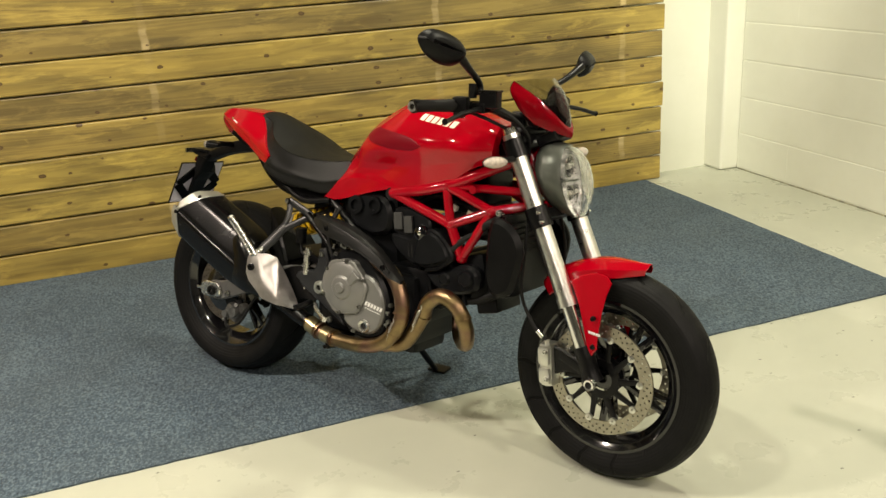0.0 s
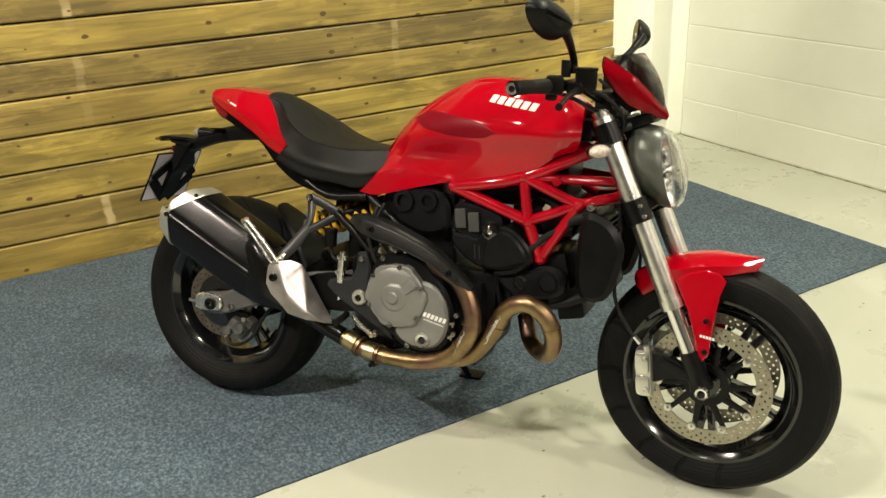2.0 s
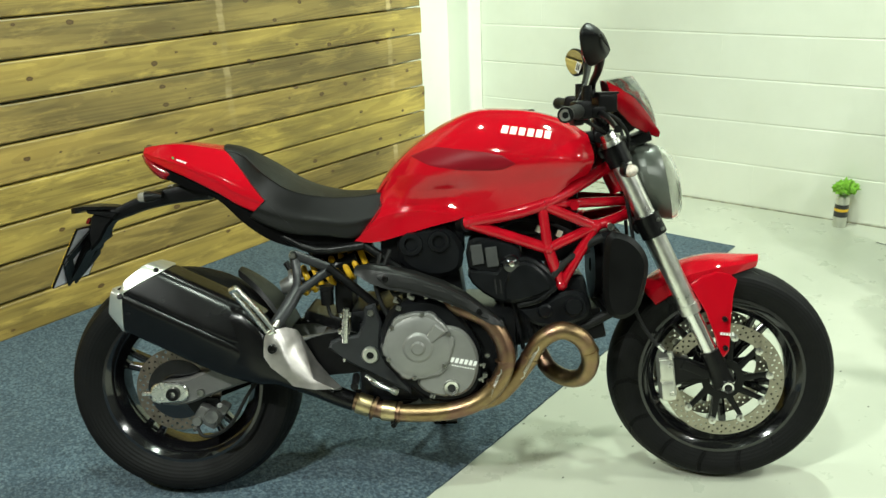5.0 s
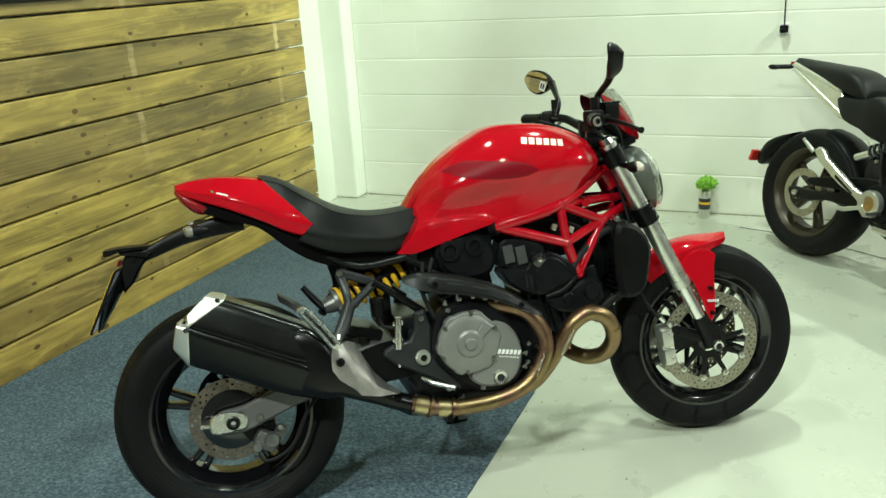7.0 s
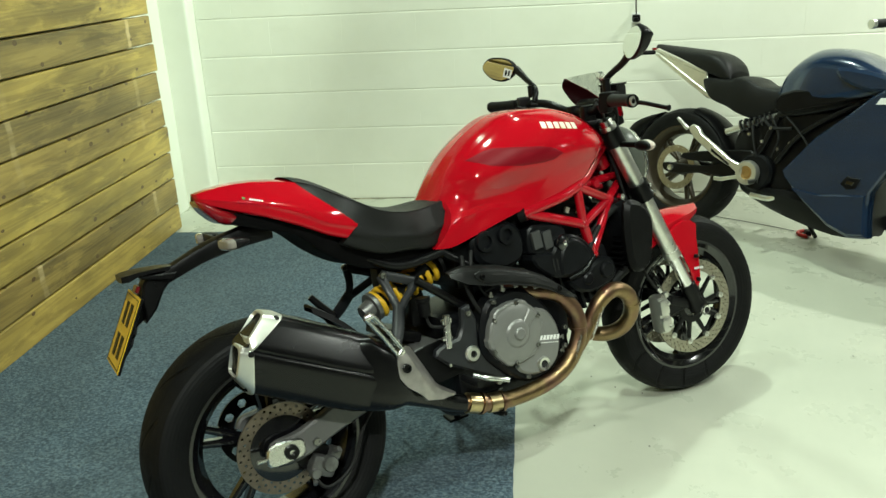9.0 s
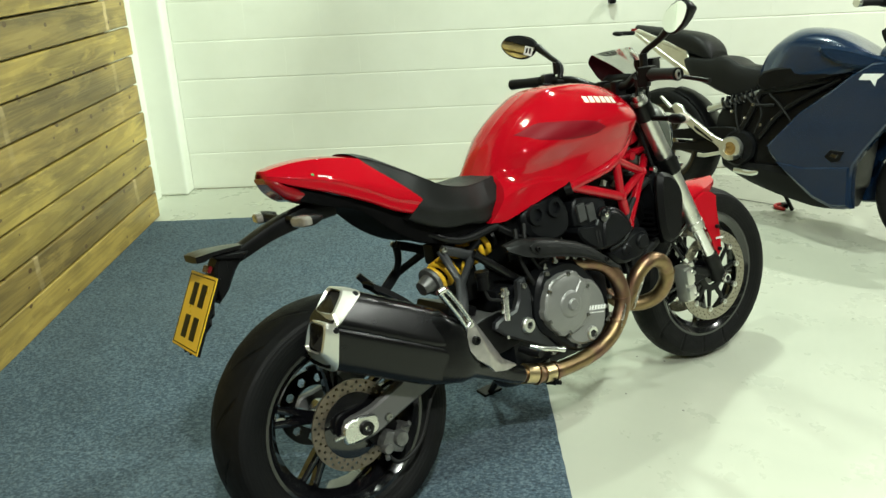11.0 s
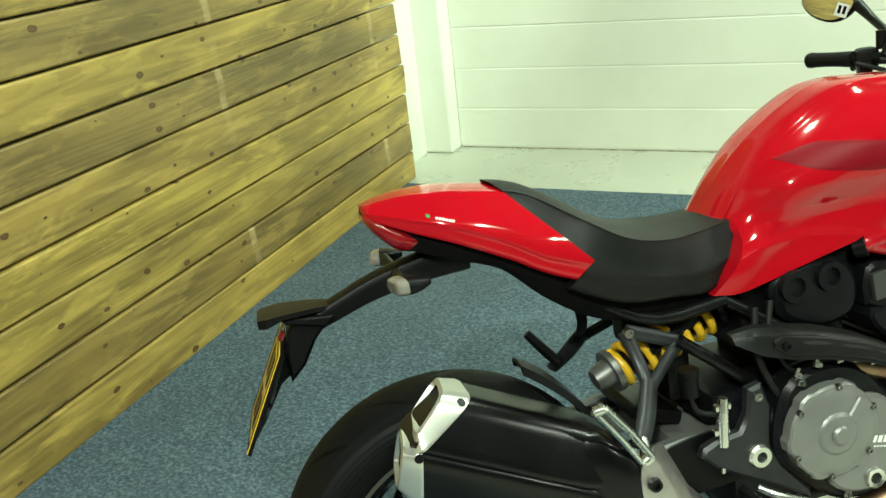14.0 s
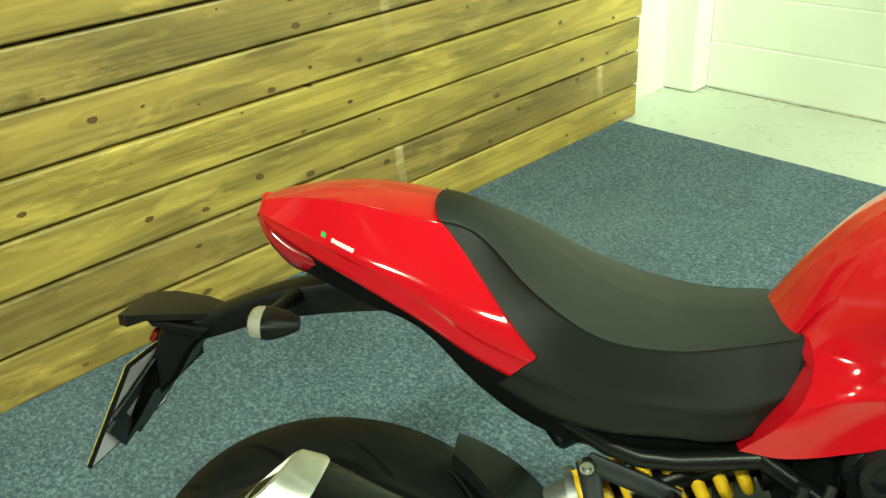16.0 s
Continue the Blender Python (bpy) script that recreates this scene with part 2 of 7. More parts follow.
def board_wood():
    """Rough sawn treated softwood; the board's own colour is its stain. Pale strips stay where battens once covered it."""
    m = Nodes("stained_softwood")
    info = m.node("ShaderNodeObjectInfo")
    world_at = m.position()
    shift = m.node("ShaderNodeCombineXYZ")
    m.put(shift.inputs[0], m.math("MULTIPLY", info.outputs["Random"], 37.0))
    m.put(shift.inputs[2], m.math("MULTIPLY", info.outputs["Random"], 11.0))
    add = m.node("ShaderNodeVectorMath", operation="ADD")
    m.put(add.inputs[0], world_at)
    m.put(add.inputs[1], shift.outputs[0])
    at = add.outputs[0]
    grain = m.noise(m.mapping(at, (1.6, 20, 70)), 1.0, 6, 0.62, 0.15)
    fibre = m.noise(m.mapping(at, (14, 200, 330)), 1.0, 3, 0.6)
    patches = m.noise(m.mapping(at, (1.7, 3, 9.0)), 1.0, 3, 0.5, 0.15)
    cells = m.mapping(m.flat(at), (5.6, 9.0, 1))
    knot = m.math("ADD", m.voronoi(cells, 1.0, plane=True), m.math("MULTIPLY", m.math("SUBTRACT", m.noise(m.mapping(at, (30, 30, 48)), 1.0, 3), 0.5), 0.11))
    chance = m.xyz(m.voronoi(cells, 1.0, out="Color", plane=True))[0]
    size = m.math("MULTIPLY", m.ramp(chance, (0.42, 0.02), (1.0, 1.0)), 0.108)
    inner = m.math("DIVIDE", knot, m.math("ADD", size, 0.0005))
    there = m.math("GREATER_THAN", size, 0.02)
    core = m.math("MULTIPLY", m.ramp(inner, (0.30, 0.80), (0.62, 1.0), (0.78, 1.0), (1.05, 0.0)), there)
    halo = m.math("MULTIPLY", m.ramp(inner, (0.9, 1.0), (2.3, 0.0)), there)
    stain = info.outputs["Color"]
    tone = m.mix(m.ramp(grain, (0.32, 0.0), (0.68, 1.0)), m.mix(1.0, stain, (0.80, 0.78, 0.70), "MULTIPLY"), m.mix(1.0, stain, (1.16, 1.14, 1.04), "MULTIPLY"))
    thin = m.noise(m.mapping(at, (4.0, 60, 240)), 1.0, 4, 0.6, 0.1)
    tone = m.mix(m.math("MULTIPLY", m.ramp(thin, (0.52, 0.0), (0.68, 1.0)), 0.52), tone, m.mix(1.0, stain, (0.56, 0.42, 0.24), "MULTIPLY"))
    tone = m.mix(m.ramp(patches, (0.42, 0.0), (0.66, 0.95)), tone, m.mix(1.0, stain, (1.85, 1.76, 1.38), "MULTIPLY"))
    tone = m.mix(m.math("MULTIPLY", m.ramp(patches, (0.30, 1.0), (0.46, 0.0)), 0.32), tone, m.mix(1.0, stain, (0.64, 0.50, 0.30), "MULTIPLY"))
    # Gloss painted into the colour: pale blotches as if boards caught lamp light.
    painted_sheen = m.noise(m.mapping(at, (3.0, 3, 15.0), move=(5, 0, 3)), 1.0, 7, 0.68, 0.5)
    tone = m.mix(m.math("MULTIPLY", m.ramp(painted_sheen, (0.50, 0.0), (0.62, 1.0)), 0.80), tone, m.mix(1.0, stain, (2.2, 2.12, 1.75), "MULTIPLY"))
    # growth rings: level lines of a long, slow noise
    rings = m.math("SINE", m.math("ADD", m.math("MULTIPLY", m.noise(m.mapping(at, (0.38, 1, 7.5)), 1.0, 2, 0.4, 0.1), 110.0), m.math("MULTIPLY", m.math("MULTIPLY", halo, size), 75.0)))
    tone = m.mix(m.math("MULTIPLY", m.ramp(rings, (0.1, 0.0), (0.95, 1.0)), 0.16), tone, m.mix(1.0, stain, (1.7, 1.6, 1.25), "MULTIPLY"))
    tone = m.mix(m.math("MULTIPLY", m.ramp(rings, (-0.95, 1.0), (-0.3, 0.0)), 0.22), tone, m.mix(1.0, stain, (0.56, 0.42, 0.24), "MULTIPLY"))
    x = m.xyz(world_at)[0]
    ghost = None
    for place in (-0.9, 0.0, 1.52, 2.69):
        wobble = m.math("MULTIPLY", m.math("SUBTRACT", m.noise(m.mapping(at, (0, 0, 9)), 1.0, 3), 0.5), 0.05)
        off = m.math("ABSOLUTE", m.math("SUBTRACT", m.math("ADD", x, wobble), place))
        strip = m.ramp(off, (0.014, 1.0), (0.022, 0.0))
        ghost = strip if ghost is None else m.math("MAXIMUM", ghost, strip)
    ghost = m.math("MULTIPLY", ghost, m.ramp(m.noise(m.mapping(at, (3, 1, 14)), 1.0, 4, 0.6), (0.38, 0.15), (0.6, 0.9)))
    ghost = m.math("MULTIPLY", ghost, m.ramp(info.outputs["Alpha"], (0.2, 0.0), (0.9, 1.0)))
    tone = m.mix(ghost, tone, (0.56, 0.43, 0.21))
    tone = m.mix(m.math("MULTIPLY", halo, 0.45), tone, m.mix(1.0, stain, (1.7, 1.5, 1.05), "MULTIPLY"))
    tone = m.mix(m.math("MULTIPLY", m.ramp(inner, (0.7, 1.0), (0.95, 0.0)), m.math("MULTIPLY", there, 0.8)), tone, (0.27, 0.165, 0.045))
    tone = m.mix(m.math("MULTIPLY", core, 0.85), tone, (0.050, 0.020, 0.005))
    height = m.math("ADD", m.math("MULTIPLY", grain, 0.6), m.math("MULTIPLY", fibre, 0.4))
    return m.done(tone, m.ramp(grain, (0.3, 0.48), (0.7, 0.34)), 0.0, m.bump(height, 0.25, 0.002), Specular_IOR_Level=0.75)


WOOD = board_wood()
BATTEN_WOOD = surface("batten_wood", (0.30, 0.21, 0.10), 0.7, vary=0.3, scale=8, relief=0.5)


def carpet_felt():
    m = Nodes("blue_grey_felt_carpet")
    at = m.coords()
    tuft = m.noise(m.mapping(at, (1.0, 0.7, 1.0)), 105, 4, 0.78)
    fleck = m.voronoi(at, 210, out="Color")
    tone = m.ramp(tuft, (0.32, (0.014, 0.023, 0.034)), (0.46, (0.048, 0.078, 0.106)), (0.56, (0.085, 0.128, 0.166)), (0.68, (0.185, 0.240, 0.272)))
    speck = m.ramp(m.xyz(fleck)[1], (0.86, 0.0), (0.93, 1.0))
    tone = m.mix(m.math("MULTIPLY", speck, 0.28), tone, (0.27, 0.33, 0.34))
    worn = m.noise(at, 2.3, 5, 0.6)
    tone = m.mix(m.ramp(worn, (0.35, 0.28), (0.62, 0.0)), tone, (0.025, 0.034, 0.042))
    tone = m.mix(m.ramp(m.noise(at, 0.8, 4, 0.6), (0.45, 0.0), (0.75, 0.25)), tone, (0.13, 0.165, 0.175))
    height = m.math("ADD", tuft, m.math("MULTIPLY", m.noise(at, 60, 3), 0.6))
    return m.done(tone, 0.95, 0.0, m.bump(height, 0.9, 0.004))


CARPET = carpet_felt()


def floor_paint():
    m = Nodes("pale_painted_concrete")
    at = m.coords()
    cloud = m.noise(at, 0.9, 5, 0.6, 0.4)
    tone = m.mix(m.ramp(cloud, (0.35, 0.0), (0.68, 1.0)), (0.445, 0.465, 0.38), (0.525, 0.54, 0.445))
    scuff = m.ramp(m.noise(m.mapping(at, (1.2, 5, 1), (0, 0, 0.6)), 2.2, 7, 0.72), (0.60, 0.0), (0.75, 1.0))
    tone = m.mix(m.math("MULTIPLY", scuff, 0.12), tone, (0.26, 0.27, 0.21))
    chips = m.voronoi(at, 3.6, plane=True)
    chance = m.xyz(m.voronoi(at, 3.6, out="Color", plane=True))[0]
    near = m.math("ADD", chips, m.math("MULTIPLY", m.noise(at, 45, 4), 0.05))
    chip = m.math("MULTIPLY", m.ramp(near, (0.035, 1.0), (0.042, 0.0)), m.math("GREATER_THAN", chance, 0.92))
    tone = m.mix(m.math("MULTIPLY", chip, 0.75), tone, (0.19, 0.20, 0.15))
    specks = m.math("ADD", m.voronoi(m.mapping(at, (1, 1.6, 1), (0, 0, 0.5)), 7.0, plane=True), m.math("MULTIPLY", m.noise(at, 90, 3), 0.05))
    odds = m.xyz(m.voronoi(m.mapping(at, (1, 1.6, 1), (0, 0, 0.5)), 7.0, out="Color", plane=True))[1]
    speck = m.math("MULTIPLY", m.ramp(specks, (0.055, 1.0), (0.068, 0.0)), m.math("GREATER_THAN", odds, 0.90))
    tone = m.mix(m.math("MULTIPLY", speck, 0.85), tone, (0.07, 0.07, 0.05))
    rough = m.ramp(m.noise(at, 5, 6, 0.65), (0.3, 0.22), (0.72, 0.42))
    height = m.noise(at, 24, 4)
    return m.done(tone, rough, 0.0, m.bump(height, 0.12, 0.003))


FLOOR = floor_paint()


def wall_paint(name, grain=160):
    m = Nodes(name)
    at = m.position()
    cloud = m.noise(at, 1.6, 5, 0.6)
    tone = m.mix(m.ramp(cloud, (0.3, 0.0), (0.7, 1.0)), (0.69, 0.705, 0.60), (0.77, 0.785, 0.685))
    marks = m.ramp(m.noise(m.mapping(at, (2, 2, 6)), 1.5, 7, 0.72), (0.62, 0.0), (0.8, 1.0))
    tone = m.mix(m.math("MULTIPLY", marks, 0.16), tone, (0.48, 0.48, 0.40))
    height = m.math("ADD", m.noise(at, grain, 4, 0.6), m.math("MULTIPLY", m.noise(at, 18, 3), 0.8))
    return m.done(tone, 0.5, 0.0, m.bump(height, 0.22, 0.003))


WALL = wall_paint("cream_masonry_paint")
JOINT = surface("dirty_joint", (0.26, 0.25, 0.18), 0.9, vary=0.6, scale=25, relief=0.5)
# Closing walls out of view, kept dark to cut bounced light.
FAR_WALL = surface("unseen_wall_grey", (0.20, 0.205, 0.19), 0.7, vary=0.25, scale=1.5, relief=0.1, grain=40)
# Unseen ceiling, toned dark so that glossy paint mirrors less pale surface.
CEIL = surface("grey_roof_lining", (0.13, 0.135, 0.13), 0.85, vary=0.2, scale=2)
GLOW = Nodes("tube_diffuser").done((0.8, 0.8, 0.7), 0.5, Emission_Color=(*LAMP_COLOUR, 1), Emission_Strength=3.0)

# ---- mesh helpers ----
from mathutils.bvhtree import BVHTree


def finish(bm, name, material, sharp=38.0):
    bmesh.ops.recalc_face_normals(bm, faces=bm.faces)
    limit = radians(sharp)
    for f in bm.faces:
        f.smooth = True
    for e in bm.edges:
        if len(e.link_faces) == 2 and e.calc_face_angle(0) > limit:
            e.smooth = False
    # broad faces keep their own direction: edge bevels bend the shading, not the faces beside them
    normals = []
    if len(bm.faces) < 6000:
        bm.normal_update()
        close = math.cos(limit)
        for f in bm.faces:
            for loop in f.loops:
                n = Vector((0, 0, 0))
                for g in loop.vert.link_faces:
                    if g is f or g.normal.dot(f.normal) > close:
                        n += g.normal * g.calc_area()
                normals.append(n.normalized() if n.length > 1e-12 else f.normal.copy())
    mesh = bpy.data.meshes.new(name)
    bm.to_mesh(mesh)
    bm.free()
    if normals:
        mesh.normals_split_custom_set([tuple(n) for n in normals])
    mesh.materials.append(material)
    return mesh


def part(name, bm, material, parent, label="", sharp=38.0):
    ob = new(name, finish(bm, name, material, sharp))
    ob.parent = parent
    return tagged(ob, label) if label else ob


def shared(name, mesh, parent, m=None):
    ob = new(name, mesh)
    ob.parent = parent
    if m is not None:
        ob.matrix_local = m
    return ob


def thing(name, bm, material, label, category, group="", kind="", sharp=38.0):
    return tagged(new(name, finish(bm, name, material, sharp)), label, category, group, kind)


def hub(name, m, label, category, group="", kind=""):
    ob = new(name)
    ob.matrix_world = m
    ob.empty_display_size = 0.1
    return tagged(ob, label, category, group, kind)


def merge(*bms):
    out = bms[0]
    for bm in bms[1:]:
        mesh = bpy.data.meshes.new("joint")
        bm.to_mesh(mesh)
        bm.free()
        out.from_mesh(mesh)
        bpy.data.meshes.remove(mesh)
    return out


def moved(bm, m):
    bmesh.ops.transform(bm, matrix=m, verts=bm.verts)
    return bm


def flipped(bm):
    """The mirror image across the plane y = 0."""
    return moved(bm, Matrix.Diagonal((1, -1, 1, 1)))


def curve(points, steps):
    """A smooth line through the points (tuples of any length)."""
    pts = [np.array(p, float) for p in points]
    if steps <= 1 or len(pts) < 3:
        return pts
    ends = [2 * pts[0] - pts[1], *pts, 2 * pts[-1] - pts[-2]]
    out = []
    for i in range(1, len(ends) - 2):
        a, b, c, d = ends[i - 1:i + 3]
        for k in range(steps):
            t = k / steps
            out.append(0.5 * (2 * b + (c - a) * t + (2 * a - 5 * b + 4 * c - d) * t * t + (3 * b - a - 3 * c + d) * t ** 3))
    out.append(pts[-1])
    return out


def skin(rings, caps=True, closed=True):
    """A skin over rings of equally many points; caps close the ends."""
    bm = bmesh.new()
    rows = [[bm.verts.new(tuple(p)) for p in ring] for ring in rings]
    n = len(rows[0])
    last = n if closed else n - 1
    for a, b in zip(rows, rows[1:]):
        for i in range(last):
            j = (i + 1) % n
            bm.faces.new((a[i], a[j], b[j], b[i]))
    if caps:
        bm.faces.new(rows[0])
        bm.faces.new(reversed(rows[-1]))
    return bm


def tube(points, radius, n=12, steps=5, flat=1.0, up=(0, 1, 0)):
    """A round bar or pipe along the points; radius is one number or one a point; flat squeezes it along up."""
    rads = radius if isinstance(radius, (list, tuple)) else [radius] * len(points)
    line = curve([(*p, r) for p, r in zip(points, rads)], steps)
    at = [Vector(p[:3]) for p in line]
    rings, side = [], None
    for i, p in enumerate(at):
        way = (at[min(i + 1, len(at) - 1)] - at[max(i - 1, 0)]).normalized()
        if side is None:
            side = Vector(up) - way * way.dot(Vector(up))
            if side.length < 1e-3:
                side = way.orthogonal()
        else:
            side = side - way * way.dot(side)
        side.normalize()
        other = way.cross(side)
        r = line[i][3]
        rings.append([p + side * (r * flat * math.cos(a)) + other * (r * math.sin(a)) for a in (2 * math.pi * k / n for k in range(n))])
    return skin(rings)


def lathe(profile, n=48, centre=(0, 0, 0), closed=False):
    """A turned part about the y axis through centre; the profile holds (radius, y)."""
    bm = bmesh.new()
    cx, cy, cz = centre
    rows = []
    for r, y in profile:
        if r < 1e-5:
            rows.append([bm.verts.new((cx, cy + y, cz))])
        else:
            rows.append([bm.verts.new((cx + r * math.cos(a), cy + y, cz + r * math.sin(a))) for a in (2 * math.pi * k / n for k in range(n))])
    pairs = list(zip(rows, rows[1:])) + ([(rows[-1], rows[0])] if closed else [])
    for a, b in pairs:
        for i in range(n):
            j = (i + 1) % n
            if len(a) == 1 and len(b) == 1:
                continue
            if len(a) == 1:
                bm.faces.new((a[0], b[j], b[i]))
            elif len(b) == 1:
                bm.faces.new((a[i], a[j], b[0]))
            else:
                bm.faces.new((a[i], a[j], b[j], b[i]))
    return bm


def box(centre, size, bevel=0.004, turn=(0, 0, 0), segments=2):
    bm = bmesh.new()
    bmesh.ops.create_cube(bm, size=1)
    moved(bm, Matrix.Diagonal((*size, 1)))
    if bevel:
        bmesh.ops.bevel(bm, geom=bm.edges[:], offset=min(bevel, min(size) * 0.45), segments=segments, affect="EDGES", profile=0.6)
    return moved(bm, pose(*centre, *turn))


def egg(centre, size, turn=(0, 0, 0), n=16, rows=10, power=1.0):
    """An ellipsoid; size holds its half axes."""
    prof = []
    for k in range(rows + 1):
        a = math.pi * k / rows
        prof.append((abs(math.sin(a)) ** power, -math.cos(a)))
    prof[0], prof[-1] = (0, -1), (0, 1)
    bm = lathe(prof, n)
    return moved(bm, pose(*centre, *turn) @ Matrix.Diagonal((size[0], size[1], size[2], 1)))


def inset(outline, d):
    """The closed outline moved inwards by d."""
    pts = [Vector(p) for p in outline]
    area = sum(a.x * b.y - b.x * a.y for a, b in zip(pts, pts[1:] + pts[:1]))
    turn = 1 if area > 0 else -1
    out = []
    for i, p in enumerate(pts):
        a, b = (p - pts[i - 1]).normalized(), (pts[(i + 1) % len(pts)] - p).normalized()
        na, nb = Vector((-a.y, a.x)) * turn, Vector((-b.y, b.x)) * turn
        mid = na + nb
        mid = mid / max(0.35, mid.length_squared / 2) if mid.length > 1e-4 else na
        out.append(p + mid * d)
    return out


def slab(outline, y0, y1, bevel=0.003, smooth=0, dish=0.0):
    """A plate cut to the (x, z) outline between y0 and y1, with eased edges. smooth rounds the outline."""
    pts = [tuple(p) for p in outline]
    if smooth:
        loop = curve([pts[-1], *pts, pts[0], pts[1]], smooth)
        pts = [tuple(p) for p in loop[smooth:-smooth - 1]]
    inner = inset(pts, bevel)
    s = 1 if y1 > y0 else -1
    rings = [[(p[0], y0, p[1]) for p in inner], [(p[0], y0 + s * bevel, p[1]) for p in pts],
             [(p[0], y1 - s * bevel, p[1]) for p in pts], [(p[0], y1, p[1]) for p in inner]]
    return skin(rings)


def pierced(outer, holes, y0, y1):
    """A plate with holes through it; outlines hold (x, z)."""
    bm = bmesh.new()
    edges = []
    for loop in (outer, *holes):
        vs = [bm.verts.new((p[0], y0, p[1])) for p in loop]
        edges += [bm.edges.new((a, b)) for a, b in zip(vs, vs[1:] + vs[:1])]
    bmesh.ops.triangle_fill(bm, edges=edges, use_beauty=True, use_dissolve=False)
    made = bmesh.ops.extrude_face_region(bm, geom=bm.faces[:])
    bmesh.ops.translate(bm, verts=[v for v in made["geom"] if isinstance(v, bmesh.types.BMVert)], vec=(0, y1 - y0, 0))
    return bm


def circle(x, z, r, n=10, start=0.0):
    return [(x + r * math.cos(start + 2 * math.pi * k / n), z + r * math.sin(start + 2 * math.pi * k / n)) for k in range(n)]


def bolt(x, y, z, r=0.007, side=-1, deep=0.006):
    """A domed cap screw whose head faces along y."""
    s = side
    return lathe([(0, s * 0.3 * deep), (r * 0.5, s * 0.3 * deep), (r * 0.55, s * deep), (r * 0.85, s * deep), (r, s * deep * 0.6), (r, -s * 0.004), (0, -s * 0.004)], 12, (x, y, z))


def body(stations, steps=5, around=4, caps=True):
    """A symmetric shell: each station holds points (x, y, z), y >= 0, from the top's middle down to the lower edge."""
    cols = list(zip(*stations))
    lines = [curve(c, steps) for c in cols]
    rings = []
    for k in range(len(lines[0])):
        half = curve([line[k] for line in lines], around)
        rings.append([tuple(p) for p in half] + [(p[0], -p[1], p[2]) for p in reversed(half[1:])])
    return skin(rings, caps)


def cut(bm, at, normal):
    """Removes what lies on the normal's side of the plane and closes the cut."""
    bmesh.ops.bisect_plane(bm, geom=bm.verts[:] + bm.edges[:] + bm.faces[:], plane_co=at, plane_no=normal, clear_outer=True)
    edges = [e for e in bm.edges if len(e.link_faces) == 1]
    bmesh.ops.holes_fill(bm, edges=edges, sides=0)
    return bm


def tree_of(bm):
    bmesh.ops.recalc_face_normals(bm, faces=bm.faces)
    bm.normal_update()
    return BVHTree.FromBMesh(bm)


def decal(tree, corners, side, lift=0.0008, nx=6, nz=3):
    """A thin film on a shell: four (x, z) corners, thrown onto it from one side."""
    a, b, c, d = [np.array(p, float) for p in corners]
    outer, inner = [], []
    for j in range(nz + 1):
        row_o, row_i = [], []
        for i in range(nx + 1):
            u, v = i / nx, j / nz
            p = (a * (1 - u) + b * u) * (1 - v) + (d * (1 - u) + c * u) * v
            hit, normal, _, _ = tree.ray_cast(Vector((p[0], side * 0.8, p[1])), Vector((0, -side, 0)))
            if hit is None:
                hit, normal = Vector((p[0], side * 0.1, p[1])), Vector((0, side, 0))
            if normal.y * side < 0:
                normal = -normal
            row_o.append(hit + normal * lift)
            row_i.append(hit - normal * 0.001)
        outer.append(row_o)
        inner.append(row_i)
    ring = lambda rows: [p for p in rows[0]] + [r[-1] for r in rows[1:-1]] + list(reversed(rows[-1])) + [r[0] for r in reversed(rows[1:-1])]
    bm = skin(outer, caps=False, closed=False)
    return merge(bm, skin([ring(outer), ring(inner)], caps=False))


def word_bars(tree, x0, z0, x1, z1, high, count, side, slant=0.25, fill=0.74):
    """A word as a row of plain slanted bars along a line on a shell."""
    out = bmesh.new()
    dx, dz = (x1 - x0) / count, (z1 - z0) / count
    length = math.hypot(x1 - x0, z1 - z0)
    ux, uz = (x1 - x0) / length, (z1 - z0) / length
    for k in range(count):
        ax, az = x0 + dx * k, z0 + dz * k
        bx, bz = ax + dx * fill, az + dz * fill
        tx, tz = -uz * high + ux * high * slant, ux * high + uz * high * slant
        if ux < 0:
            tx, tz = -tx, -tz
        out = merge(out, decal(tree, [(ax, az), (bx, bz), (bx + tx, bz + tz), (ax + tx, az + tz)], side, nx=2, nz=2))
    return out

# ---- the room ----
X_WALL, Y_BACK, Y_WOOD = 3.53, 4.585, 4.457
X_NEAR, Y_NEAR = -5.6, -4.6

floor = tagged(new("floor", finish(box(((X_NEAR + X_WALL) / 2, (Y_NEAR + Y_BACK) / 2, -0.05), (X_WALL - X_NEAR + 0.6, Y_BACK - Y_NEAR + 0.6, 0.1), 0), "floor", FLOOR)),
               "pale green-cream painted concrete floor with scuffs and chips", "floor", kind="structure")
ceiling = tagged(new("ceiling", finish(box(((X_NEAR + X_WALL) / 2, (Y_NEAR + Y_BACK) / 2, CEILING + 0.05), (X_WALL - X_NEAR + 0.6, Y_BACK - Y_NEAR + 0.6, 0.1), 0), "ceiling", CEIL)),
                 "plain dark grey ceiling, out of view, over the showroom", "ceiling", kind="structure")


# pale roof beams under the lining, which the glossy paint mirrors
for bx in (-3.6, -1.9, -0.75, 0.75, 2.62):
    tagged(new("ceiling_beam", finish(box((bx, (Y_NEAR + Y_BACK) / 2, CEILING - 0.06), (0.07, Y_BACK - Y_NEAR, 0.12), 0.004), "ceiling_beam", WALL)), "pale painted roof beam", "beam", kind="structure")
for by in (-3.0, -1.0, 1.0, 3.7):
    tagged(new("ceiling_beam", finish(box(((X_NEAR + X_WALL) / 2, by, CEILING - 0.03), (X_WALL - X_NEAR, 0.06, 0.055), 0.004), "ceiling_beam", WALL)), "pale painted roof purlin", "beam", kind="structure")


